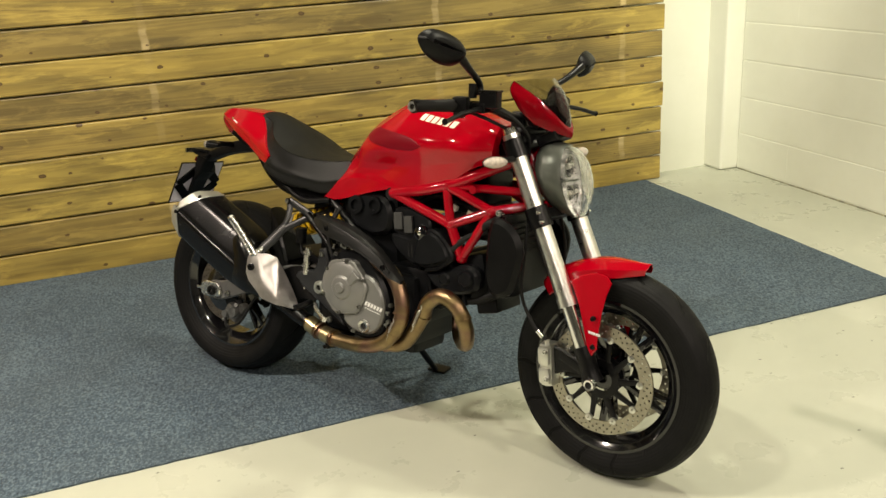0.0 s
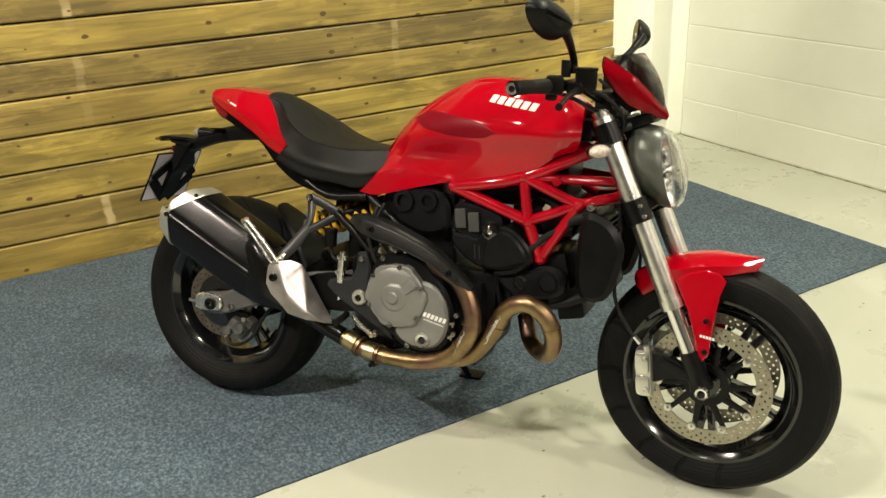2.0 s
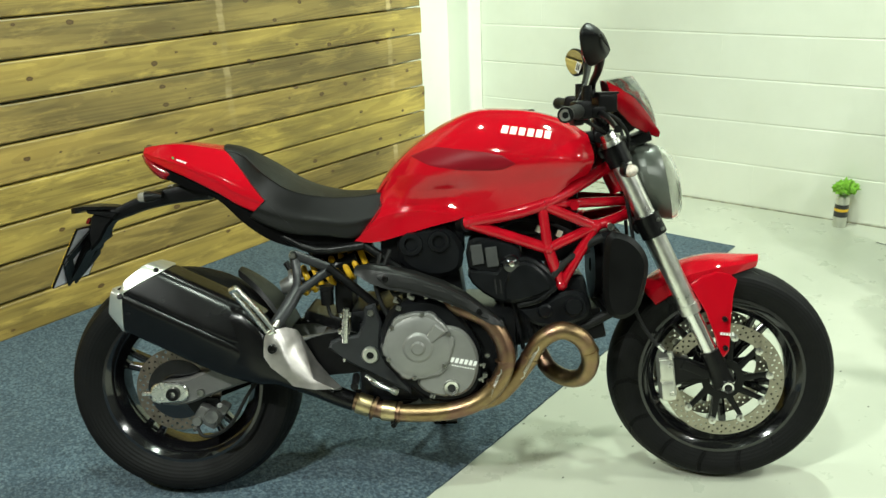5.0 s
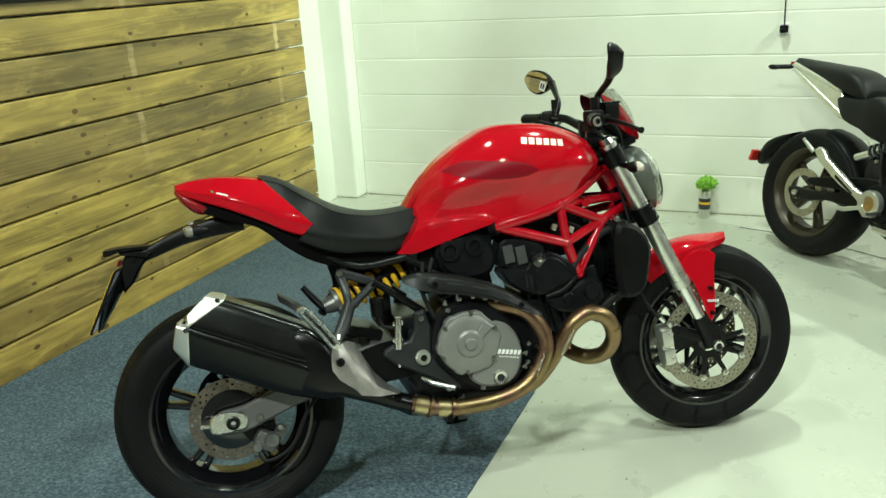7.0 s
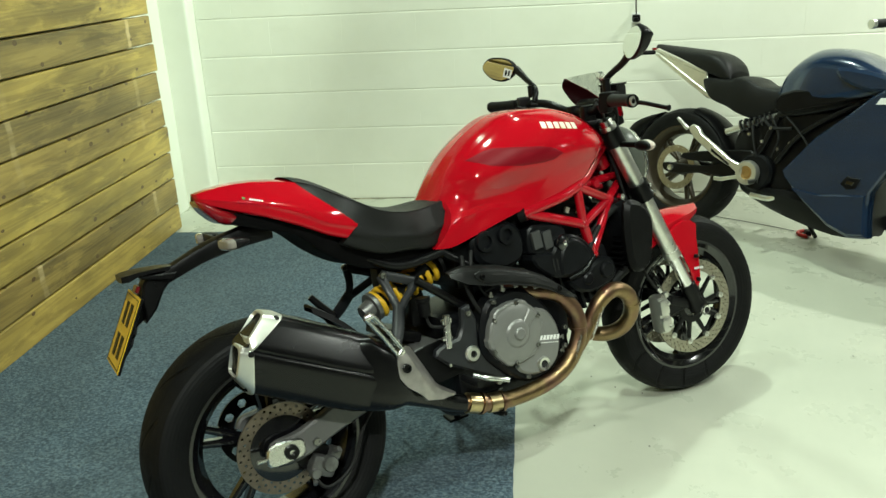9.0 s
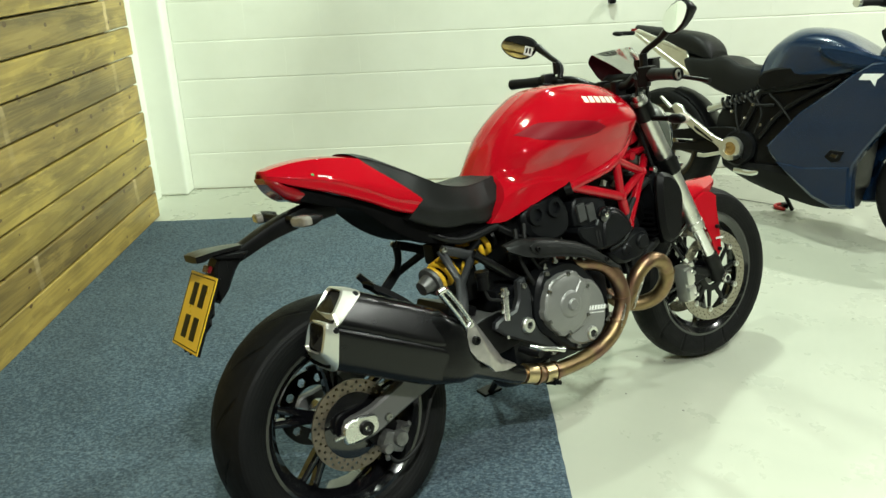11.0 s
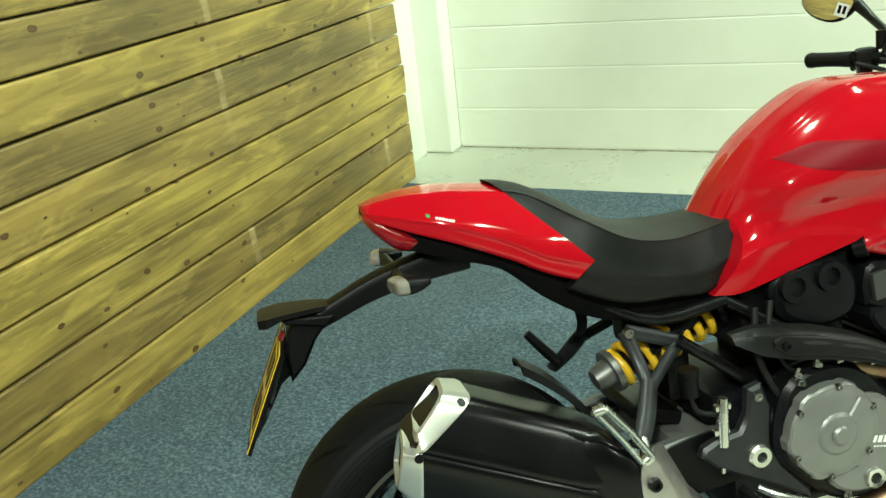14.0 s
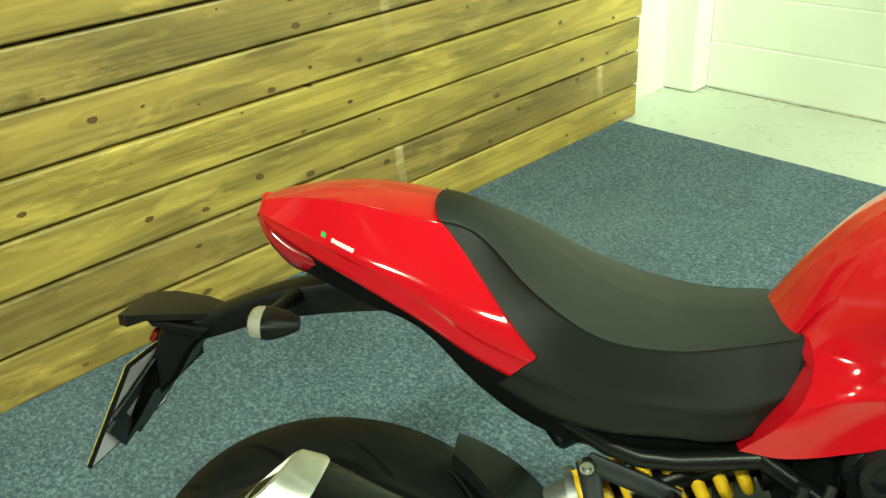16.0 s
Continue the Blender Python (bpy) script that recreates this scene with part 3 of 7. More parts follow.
def wall(name, centre, size, label, material=WALL):
    return tagged(new(name, finish(box(centre, size, 0), name, material)), label, "wall", kind="structure")


HIGH = CEILING
wall_east = wall("wall_east", (X_WALL + 0.12, (Y_NEAR + Y_BACK) / 2, HIGH / 2), (0.2, Y_BACK - Y_NEAR + 0.4, HIGH), "cream painted blockwork wall with shallow joints")
wall_north = wall("wall_north", ((X_NEAR + X_WALL) / 2, Y_BACK + 0.1, HIGH / 2), (X_WALL - X_NEAR, 0.2, HIGH), "white painted wall behind the wooden boards")
wall_south = wall("wall_south", ((X_NEAR + X_WALL) / 2, Y_NEAR - 0.1, HIGH / 2), (X_WALL - X_NEAR, 0.2, HIGH), "plain dark grey closing wall, out of view", FAR_WALL)
wall_west = wall("wall_west", (X_NEAR - 0.1, (Y_NEAR + Y_BACK) / 2, HIGH / 2), (0.2, Y_BACK - Y_NEAR + 0.4, HIGH), "plain dark grey closing wall, out of view", FAR_WALL)
pier = tagged(new("wall_pier", finish(box((X_WALL - 0.060, 4.515, HIGH / 2), (0.14, 0.21, HIGH), 0.022, segments=5), "wall_pier", WALL)),
              "white painted masonry pier in the corner of the room", "pier", kind="structure")

# dirt-filled joint where the wall meets the floor
joint_rows = []
for k in range(221):
    y = Y_NEAR + (4.40 - Y_NEAR) * k / 220
    wide = max(0.0012, 0.004 + 0.008 * noise.noise((y * 2.3, 1.0, 0)) + 0.003 * noise.noise((y * 11.0, 4.0, 0)))
    joint_rows.append([(X_WALL - wide, y, 0.0), (X_WALL - wide * 0.6, y, 0.0035), (X_WALL, y, 0.005 + 0.3 * wide), (X_WALL + 0.01, y, 0.0)])
tagged(new("trim", finish(skin(joint_rows), "trim", JOINT)), "dark dirt-filled joint along the foot of the wall", "joint", kind="structure")

# ceiling fittings over the lamps
for lx, ly, length, turn, watts in LAMPS:
    fitting = hub("ceiling_light", pose(lx, ly, CEILING, 0, 0, turn), "short white lamp fixed under the ceiling", "ceiling light", "ceiling lights")
    part("housing", box((0, 0, -0.04), (length + 0.06, 0.10, 0.08), 0.01), CEIL, fitting)
    part("diffuser", box((0, 0, -0.10), (length, 0.06, 0.035), 0.012), GLOW, fitting)

# carpet laid on the floor along the boards
CARPET_X = 2.87


def carpet_sheet():
    bm = bmesh.new()
    x0, x1, y0, y1, top = -4.5, CARPET_X, 2.432, 4.565, 0.007
    nx, ny = 160, 60
    rnd = random.Random(5)
    grid = [[bm.verts.new((x0 + (x1 - x0) * i / nx + (rnd.uniform(-0.002, 0.002) if i in (0, nx) else 0),
                           y0 + (y1 - y0) * j / ny + (rnd.uniform(-0.002, 0.002) if j in (0, ny) else 0),
                           top + 0.0012 * noise.noise((i * 0.11, j * 0.14, 3)))) for j in range(ny + 1)] for i in range(nx + 1)]
    for i in range(nx):
        for j in range(ny):
            bm.faces.new((grid[i][j], grid[i + 1][j], grid[i + 1][j + 1], grid[i][j + 1]))
    rim = [e for e in bm.edges if len(e.link_faces) == 1]
    low = bmesh.ops.extrude_edge_only(bm, edges=rim)
    for v in low["geom"]:
        if isinstance(v, bmesh.types.BMVert):
            v.co.z = 0.0005
    return bm


carpet = thing("carpet", carpet_sheet(), CARPET, "blue-grey speckled felt carpet laid along the boarded wall", "carpet", kind="structure")

# boarded wall: one long plank a row on battens
wood_wall = hub("wooden_wall", pose(0, Y_WOOD, 0), "wall of horizontal stained softwood boards with knots", "wooden wall", kind="structure")
WOOD_END = 2.975
ROW = 0.1555
# stain of each row from the floor up: colour, and how clearly the pale strips show
STAINS = [((0.296, 0.220, 0.059), 0.25), ((0.210, 0.155, 0.048), 0.9), ((0.276, 0.210, 0.056), 0.25), ((0.320, 0.244, 0.063), 0.1), ((0.264, 0.195, 0.056), 0.35),
          ((0.205, 0.153, 0.049), 0.7), ((0.292, 0.220, 0.060), 0.3), ((0.212, 0.159, 0.051), 1.0), ((0.290, 0.218, 0.060), 0.3), ((0.214, 0.160, 0.052), 0.8),
          ((0.280, 0.210, 0.058), 0.3), ((0.210, 0.157, 0.051), 0.7), ((0.272, 0.202, 0.058), 0.3), ((0.168, 0.126, 0.043), 0.8), ((0.288, 0.218, 0.061), 0.3), ((0.208, 0.156, 0.050), 0.5)]
for x in (-3.9, -2.4, -0.9, 0.0, 1.52, 2.69):
    part("batten", box((x, 0.075, 1.24), (0.045, 0.09, 2.46), 0.002), BATTEN_WOOD, wood_wall)
rnd = random.Random(11)
for row, (stain, strip) in enumerate(STAINS):
    z0, z1 = row * ROW + 0.0042, (row + 1) * ROW - 0.0042
    x0, x1 = -4.4, WOOD_END + rnd.uniform(-0.008, 0.006)
    lean, bow = rnd.uniform(-0.004, 0.004), rnd.uniform(-0.002, 0.002)
    rings = []
    for k in range(41):
        x = x0 + (x1 - x0) * k / 40
        a = z0 + 0.0018 * noise.noise((x * 1.3, row * 3.7, 0))
        b = z1 + 0.0018 * noise.noise((x * 1.3, row * 3.7, 9))
        f = 0.0025 * noise.noise((x * 0.8, row * 5.1, 4)) + bow
        r = 0.0065
        rings.append([(x, f + r, a), (x, f + 0.3 * r, a + 0.3 * r), (x, f, a + r), (x, f + lean, b - r), (x, f + 0.3 * r + lean, b - 0.3 * r), (x, f + r + lean, b), (x, 0.028, b), (x, 0.028, a)])
    board = part("board", skin(rings), WOOD, wood_wall, sharp=20)
    board.color = (*(0.85 * c for c in stain), strip)

# black sign panel on the boards
sign = hub("wall_sign", pose(0.35, Y_WOOD - 0.012, 1.60), "black flat sign panel fixed on the boarded wall", "sign")
part("panel", box((0, 0, 0.0), (1.9, 0.016, 0.30), 0.003), SATIN, sign)

# blockwork skin of the far wall
COURSE, PITCH = 0.2325, 0.455


def block_mesh(length):
    """A block whose bed edges are rounded by paint; its ends butt against the next."""
    h, d = COURSE / 2 - 0.0012, 0.05 / 2
    loop = [(-d, -h + 0.007), (-d + 0.0012, -h + 0.003), (-d + 0.004, -h + 0.001), (-d + 0.009, -h), (d, -h), (d, h), (-d + 0.009, h), (-d + 0.003, h - 0.0008), (-d + 0.0006, h - 0.0025), (-d, h - 0.005)]
    return finish(skin([[(x, y, z) for x, z in loop] for y in (-length / 2 + 0.0001, length / 2 - 0.0001)]), "wall_block", WALL, 50)


whole = block_mesh(PITCH)
half_block = block_mesh(PITCH / 2)
rnd = random.Random(3)
for c in range(12):
    z = COURSE * (c + 0.5) + 0.004
    y = 4.41
    if c % 2:
        shared("wall_block", half_block, wall_east, Matrix.Translation((X_WALL + 0.025 - wall_east.location.x, y - PITCH / 4, z)))
        y -= PITCH / 2
    while y > -2.6:
        shared("wall_block", whole, wall_east, pose(X_WALL + 0.025 + rnd.uniform(-0.0007, 0.0007), y - PITCH / 2, z + rnd.uniform(-0.0006, 0.0006), 0, 0, rnd.uniform(-0.12, 0.12)))
        y -= PITCH
joint = part("mortar", box((X_WALL + 0.0105, (4.41 - 2.6) / 2, 6 * COURSE), (0.017, 4.41 + 2.6, 12 * COURSE), 0), WALL, wall_east)


# ---- the red motorcycle ----
# Its own axes: x forwards from the rear axle, y to its left, z up from the ground.
BIKE = pose(0.1477, 3.0172, 0.0, -11.5, 0, -52.7)
bike = hub("motorcycle", BIKE, "red naked motorcycle with trellis frame leaning on its side stand", "motorcycle")
R_FRONT, R_REAR = 0.308, 0.322
WHEELBASE = 1.496


def on_both(make):
    return merge(make(), flipped(make()))


PANEL_X = [0.660, 0.705, 0.728, 0.80, 0.86, 0.895, 0.928]
PANEL_TOP, PANEL_LOW = [0.938, 0.958, 0.964, 0.956, 0.947, 0.938, 0.915], [0.938, 0.914, 0.908, 0.897, 0.896, 0.899, 0.915]
WING_X, WING_Z = [0.52, 0.60, 0.70, 0.78, 0.83], [0.775, 0.806, 0.812, 0.800, 0.79]


def tank_shell():
    st = [
        [(0.555, 0, 0.842), (0.56, 0.05, 0.842), (0.580, 0.090, 0.838), (0.577, 0.114, 0.800), (0.545, 0.120, 0.757), (0.506, 0.116, 0.722)],
        [(0.60, 0, 0.905), (0.605, 0.055, 0.90), (0.618, 0.102, 0.872), (0.622, 0.122, 0.825), (0.594, 0.122, 0.768), (0.562, 0.12, 0.718)],
        [(0.67, 0, 0.967), (0.67, 0.065, 0.958), (0.67, 0.122, 0.92), (0.67, 0.141, 0.865), (0.665, 0.122, 0.795), (0.655, 0.13, 0.742)],
        [(0.75, 0, 1.017), (0.75, 0.075, 1.007), (0.75, 0.138, 0.963), (0.75, 0.164, 0.905), (0.75, 0.136, 0.825), (0.742, 0.139, 0.765)],
        [(0.83, 0, 1.049), (0.83, 0.08, 1.040), (0.83, 0.148, 0.990), (0.83, 0.182, 0.925), (0.83, 0.156, 0.842), (0.825, 0.150, 0.782)],
        [(0.92, 0, 1.050), (0.92, 0.085, 1.041), (0.92, 0.153, 0.992), (0.92, 0.192, 0.925), (0.92, 0.168, 0.852), (0.925, 0.156, 0.792)],
        [(1.00, 0, 1.039), (1.00, 0.085, 1.031), (1.00, 0.150, 0.985), (1.01, 0.187, 0.925), (1.01, 0.166, 0.868), (1.015, 0.151, 0.822)],
        [(1.07, 0, 1.015), (1.075, 0.08, 1.006), (1.08, 0.135, 0.968), (1.085, 0.165, 0.922), (1.08, 0.156, 0.886), (1.075, 0.141, 0.862)],
        [(1.115, 0, 0.985), (1.122, 0.07, 0.978), (1.128, 0.108, 0.952), (1.132, 0.128, 0.922), (1.128, 0.123, 0.898), (1.118, 0.113, 0.878)],
    ]
    bm = body(st, 26, 26)
    for v in bm.verts:
        x, z = v.co.x, v.co.z
        way = math.copysign(1.0, v.co.y)
        # raised band along the top
        if z > 0.88 and abs(v.co.y) < 0.088:
            v.co.z += 0.0035 * min(1.0, (0.088 - abs(v.co.y)) / 0.010) * min(1.0, (z - 0.88) / 0.07)
        if abs(v.co.y) < 0.07:
            continue
        # the wing under the seat's nose stands proud of the flank
        line = float(np.interp(x, WING_X, WING_Z))
        if z < line and x < 0.84:
            v.co.y += way * 0.009 * min(1.0, (line - z) / 0.014) * min(1.0, max(0.0, (0.84 - x) / 0.10))
        # flank planed off below the pocket film, behind an edge that runs down from it
        behind = (0.965 - x) * 0.690 - (0.930 - z) * 0.724
        if z < 0.89 and behind > 0 and x > 0.56:
            v.co.y -= way * min(0.009, 0.16 * behind) * min(1.0, (0.89 - z) / 0.04) * min(1.0, max(0.0, (z - 0.80) / 0.03))
    return bm


def flank_panel(tree, side, n=30, rows=10):
    """A thin film with a rounded rim; its darker satin red paints a pocket's shade."""
    grid = []
    for i in range(n + 1):
        x = PANEL_X[0] + (PANEL_X[-1] - PANEL_X[0]) * (0.5 - 0.5 * math.cos(math.pi * (0.02 + 0.96 * i / n)))
        top, low = float(np.interp(x, PANEL_X, PANEL_TOP)), float(np.interp(x, PANEL_X, PANEL_LOW))
        line = []
        for j in range(rows + 1):
            z = low + (top - low) * j / rows
            hit, normal, _, _ = tree.ray_cast(Vector((x, side * 0.8, z)), Vector((0, -side, 0)))
            rim = i in (0, n) or j in (0, rows)
            line.append(hit + Vector((0, side, 0)) * (-0.0008 if rim else 0.0010))
        grid.append(line)
    return skin(grid, caps=False, closed=False)


SADDLE = [(-0.072, 0.970, 0.960, 0.016), (-0.060, 0.978, 0.954, 0.040), (0.0, 0.987, 0.926, 0.072), (0.07, 0.986, 0.897, 0.100), (0.15, 0.974, 0.858, 0.119),
          (0.21, 0.958, 0.824, 0.134), (0.28, 0.921, 0.796, 0.152), (0.35, 0.878, 0.762, 0.150), (0.43, 0.849, 0.742, 0.143), (0.50, 0.842, 0.728, 0.123), (0.575, 0.846, 0.75, 0.098)]
# along the saddle: where the upper crease lies across, how far it has dropped, the half-way width, and the shoulder's drop
SADDLE_X = [-0.07, 0.10, 0.15, 0.20, 0.235, 0.28, 0.35, 0.43, 0.50]
CREASE = [0.60, 0.60, 0.56, 0.48, 0.54, 0.82, 0.93, 0.84, 0.76]
CREASE_DROP = [0.05, 0.05, 0.06, 0.06, 0.09, 0.12, 0.12, 0.08, 0.06]
HALF_WAY = [0.90, 0.92, 0.92, 0.90, 0.92, 0.96, 0.985, 0.96, 0.95]
SHOULDER = [0.66, 0.66, 0.70, 0.74, 0.72, 0.70, 0.66, 0.65, 0.64]


def saddle_shell(grow=0.0, pad=False):
    st = []
    for x, top, low, w in SADDLE:
        w += grow
        if pad:
            low -= float(np.interp(x, [0.15, 0.20, 0.27, 0.36, 0.45], [0.0, 0.012, 0.026, 0.014, 0.0]))
        h = top - low
        top += grow
        rise = float(np.interp(x, [0.10, 0.16, 0.23, 0.32], [0.0, 0.009, 0.008, 0.0])) if pad else 0.0
        p, d, m, s = (float(np.interp(x, SADDLE_X, col)) for col in (CREASE, CREASE_DROP, HALF_WAY, SHOULDER))
        st.append([(x, 0, top + rise), (x, 0.5 * p * w, top + rise - 0.3 * d * h), (x, p * w, top + 0.6 * rise - d * h), (x, (p + 0.045) * w, top - (d + 0.045) * h), (x, m * w, top - 0.5 * h),
                   (x, w, top - s * h), (x, 0.985 * w, top - (s + 0.10) * h), (x, 0.93 * w, low), (x, 0.5 * w, low + 0.02)])
    return body(st, 6, 5)


tank_bm = tank_shell()
TANK = tree_of(tank_bm)
tank = part("fuel_tank", tank_bm, RED, bike, "glossy red fuel tank with flank pockets painted darker", 35)
for side in (-1, 1):
    part("flank_panel", flank_panel(TANK, side), POCKET_RED, tank, "satin film, its darker red painting a flank pocket's shade", 60)
for side in (-1, 1):
    part("logo", word_bars(TANK, 0.893, 0.992, 1.022, 0.972, 0.019, 6, side, 0.2, 0.74), CREAM, tank, "cream word mark drawn as bars")
part("filler_cap", moved(lathe([(0, 0.012), (0.03, 0.012), (0.034, 0.008), (0.036, -0.006), (0, -0.006)], 28), pose(0.96, 0, 1.037, 90, 0, 0)), SATIN, tank)

EDGE, EDGE_N = Vector((0.157, 0, 0.98)), Vector((0.155, 0, 0.140)).normalized()
CORNER, CORNER_N = Vector((0.260, 0, 0.818)), Vector((0.68, 0, -0.73)).normalized()
tail_bm = cut(cut(saddle_shell(0.0028), EDGE - EDGE_N * 0.002, EDGE_N), CORNER, CORNER_N)
TAIL = tree_of(tail_bm)
tail = part("tail_cowl", tail_bm, RED, bike, "glossy red tail cowl behind the seat", 45)
seat_skirt = cut(cut(saddle_shell(0.001, True), EDGE - EDGE_N * 0.0016, EDGE_N), CORNER + CORNER_N * 0.001, -CORNER_N)
seat = part("seat", merge(cut(saddle_shell(0.001, True), EDGE - EDGE_N * 0.0015, -EDGE_N), seat_skirt), VINYL, bike, "black vinyl seat", 50)
for side in (-1, 1):
    part("tail_mark", merge(word_bars(TAIL, 0.040, 0.945, 0.070, 0.935, 0.004, 6, side, 0.1, 0.7)), WHITE_MARK, tail, "small white print")
    part("flag_mark", decal(TAIL, [(0.026, 0.950), (0.032, 0.948), (0.0328, 0.953), (0.0268, 0.955)], side, nx=2, nz=2), GREEN_MARK, tail)

tray = [(-0.03, 0.935, 0.905, 0.05), (0.06, 0.90, 0.868, 0.075), (0.14, 0.868, 0.838, 0.088), (0.21, 0.832, 0.775, 0.104), (0.28, 0.80, 0.728, 0.112),
        (0.36, 0.772, 0.703, 0.112), (0.44, 0.752, 0.702, 0.108), (0.535, 0.738, 0.706, 0.10)]
part("undertray", body([[(x, 0, t), (x, 0.9 * w, t), (x, w, t - 0.3 * (t - b)), (x, 0.94 * w, b), (x, 0.4 * w, b)] for x, t, b, w in tray], 4, 2), MATT_BLACK, bike)
lamp = part("tail_lamp", body([[(x, 0, t), (x, 0.8 * w, t), (x, w, (t + b) / 2), (x, 0.8 * w, b), (x, 0.3 * w, b)] for x, t, b, w in
            [(-0.073, 0.962, 0.952, 0.03), (-0.055, 0.958, 0.926, 0.05), (-0.02, 0.935, 0.896, 0.06), (0.03, 0.915, 0.888, 0.062)]], 4, 3), RED_LENS, bike, "red tail light lens")

# number plate hanger
arm_rows = [(0.10, 0.862, 0.03, 0.030), (0.02, 0.852, 0.028, 0.026), (-0.07, 0.834, 0.025, 0.023), (-0.15, 0.806, 0.024, 0.020), (-0.205, 0.787, 0.028, 0.018)]
hanger = part("plate_hanger", body([[(x, 0, z + h), (x, w, z + h * 0.8), (x, w * 1.1, z), (x, w, z - h * 0.8), (x, 0.3 * w, z - h)] for x, z, w, h in arm_rows], 4, 2), BLACK, bike, "black plastic plate hanger")
part("plate_light", body([[(x, 0, z + 0.006), (x, w, z + 0.004), (x, w, z - h), (x, 0.3 * w, z - h - 0.002)] for x, z, w, h in
                          [(-0.140, 0.816, 0.016, 0.004), (-0.18, 0.820, 0.034, 0.004), (-0.235, 0.822, 0.046, 0.005), (-0.262, 0.820, 0.047, 0.012), (-0.277, 0.818, 0.040, 0.010)]], 1, 1), SATIN, hanger, "", 12)
part("hanger_foot", merge(slab([(-0.172, 0.812), (-0.166, 0.788), (-0.186, 0.768), (-0.212, 0.726), (-0.240, 0.700), (-0.244, 0.742), (-0.232, 0.790), (-0.215, 0.815)], -0.030, 0.030, 0.006),
                          slab([(-0.150, 0.806), (-0.165, 0.790), (-0.232, 0.806), (-0.240, 0.816)], -0.040, 0.040, 0.003)), BLACK, hanger)
part("reflector", box((-0.243, 0.0, 0.783), (0.010, 0.040, 0.018), 0.004, (0, 29, 0)), DARK_RED, hanger, "small dark red reflector")
PLATE = pose(-0.286, 0.020, 0.689, 0, 0, -2.5) @ pose(0, 0, 0, 0, 28, 0)
part("plate_bracket", moved(merge(slab([(0.004, -0.085), (0.004, 0.085), (0.035, 0.10), (0.050, 0.075), (0.022, 0.02), (0.018, -0.03), (0.010, -0.085)], -0.032, 0.032, 0.003),
                                  box((0.008, 0.05, 0.04), (0.006, 0.034, 0.12), 0.002, (45, 0, 0)), box((0.008, -0.05, 0.04), (0.006, 0.034, 0.12), 0.002, (-45, 0, 0)),
                                  box((0.008, 0.05, -0.045), (0.006, 0.034, 0.12), 0.002, (-45, 0, 0)), box((0.008, -0.05, -0.045), (0.006, 0.034, 0.12), 0.002, (45, 0, 0))), PLATE), BLACK, hanger)
plate_face = part("number_plate", moved(box((-0.002, 0, 0), (0.004, 0.198, 0.180), 0.0018), PLATE), YELLOW_PLATE, hanger, "yellow number plate with black bars")
part("plate_back", moved(box((0.0022, 0, 0), (0.003, 0.194, 0.176), 0.001), PLATE), PLATE_BACK, plate_face, "pale grey back of the plate")
frame_bars = [((0, 0.083), (0.184, 0.002)), ((0, -0.083), (0.184, 0.002)), ((0.092, 0), (0.002, 0.166)), ((-0.092, 0), (0.002, 0.166))]
edge_bars = [((0, 0.0900), (0.199, 0.0016)), ((0, -0.0900), (0.199, 0.0016)), ((0.0990, 0), (0.0016, 0.181)), ((-0.0990, 0), (0.0016, 0.181))]
part("plate_surround", moved(merge(*[box((0.0008, y, z), (0.0066, w, h), 0.0003) for (y, z), (w, h) in edge_bars]), PLATE), BLACK, plate_face)
part("plate_border", moved(merge(*[box((-0.0045, y, z), (0.0012, w, h), 0) for (y, z), (w, h) in frame_bars]), PLATE), BLACK, plate_face)
for y, z in ((0.030, 0.040), (-0.032, 0.040), (0.030, -0.038), (-0.032, -0.038)):
    part("plate_bar", moved(box((-0.0045, y, z), (0.0012, 0.036, 0.054), 0.0004), PLATE), BLACK, plate_face)


def indicator_ring(x, s, w, h, n=20):
    """A flat oval across the indicator; its outer end sweeps forward a little."""
    out = []
    for k in range(n):
        a = 2 * math.pi * k / n
        c, q = math.cos(a), math.sin(a)
        y = 0.124 + w * math.copysign(abs(c) ** 0.7, c)
        out.append((x + 0.20 * (y - 0.124), s * y, 0.855 + h * math.copysign(abs(q) ** 0.7, q)))
    return out


for s in (-1, 1):
    part("indicator_stalk", tube([(-0.03, s * 0.02, 0.853), (-0.033, s * 0.10, 0.857)], 0.010, 10, 1), BLACK, hanger)
    ind = part("rear_indicator", skin([indicator_ring(x, s, w, h) for x, w, h in ((-0.036, 0.031, 0.0145), (-0.026, 0.030, 0.0145), (-0.010, 0.024, 0.011), (0.006, 0.012, 0.006))]), BLACK, hanger)
    part("lens", skin([indicator_ring(x, s, w, h) for x, w, h in ((-0.055, 0.020, 0.009), (-0.052, 0.028, 0.0125), (-0.046, 0.031, 0.0142), (-0.0365, 0.0312, 0.0146))]), LENS, ind, "clear indicator lens")

# ---- wheels ----


def tyre(radius, width, rim, cx, cz, name, parent):
    h = width / 2
    prof = [(rim - 0.004, -h * 0.72), (rim + 0.012, -h * 0.80), (rim + (radius - rim) * 0.38, -h * 0.985), (rim + (radius - rim) * 0.58, -h), (rim + (radius - rim) * 0.74, -h * 0.95)]
    for k in range(-6, 7):
        a = k / 6
        prof.append((radius - (radius - rim) * 0.235 * abs(a) ** 2.2, a * h * 0.90))
    prof += [(r, -y) for r, y in reversed(prof[:5])]
    prof.append((rim - 0.012, h * 0.55))
    prof.append((rim - 0.012, -h * 0.55))
    return part("tyre", lathe(prof, 96, (cx, 0, cz), True), tyre_rubber(name + "_tyre_rubber", cx, cz), parent, "black tyre with swept tread grooves", 50)


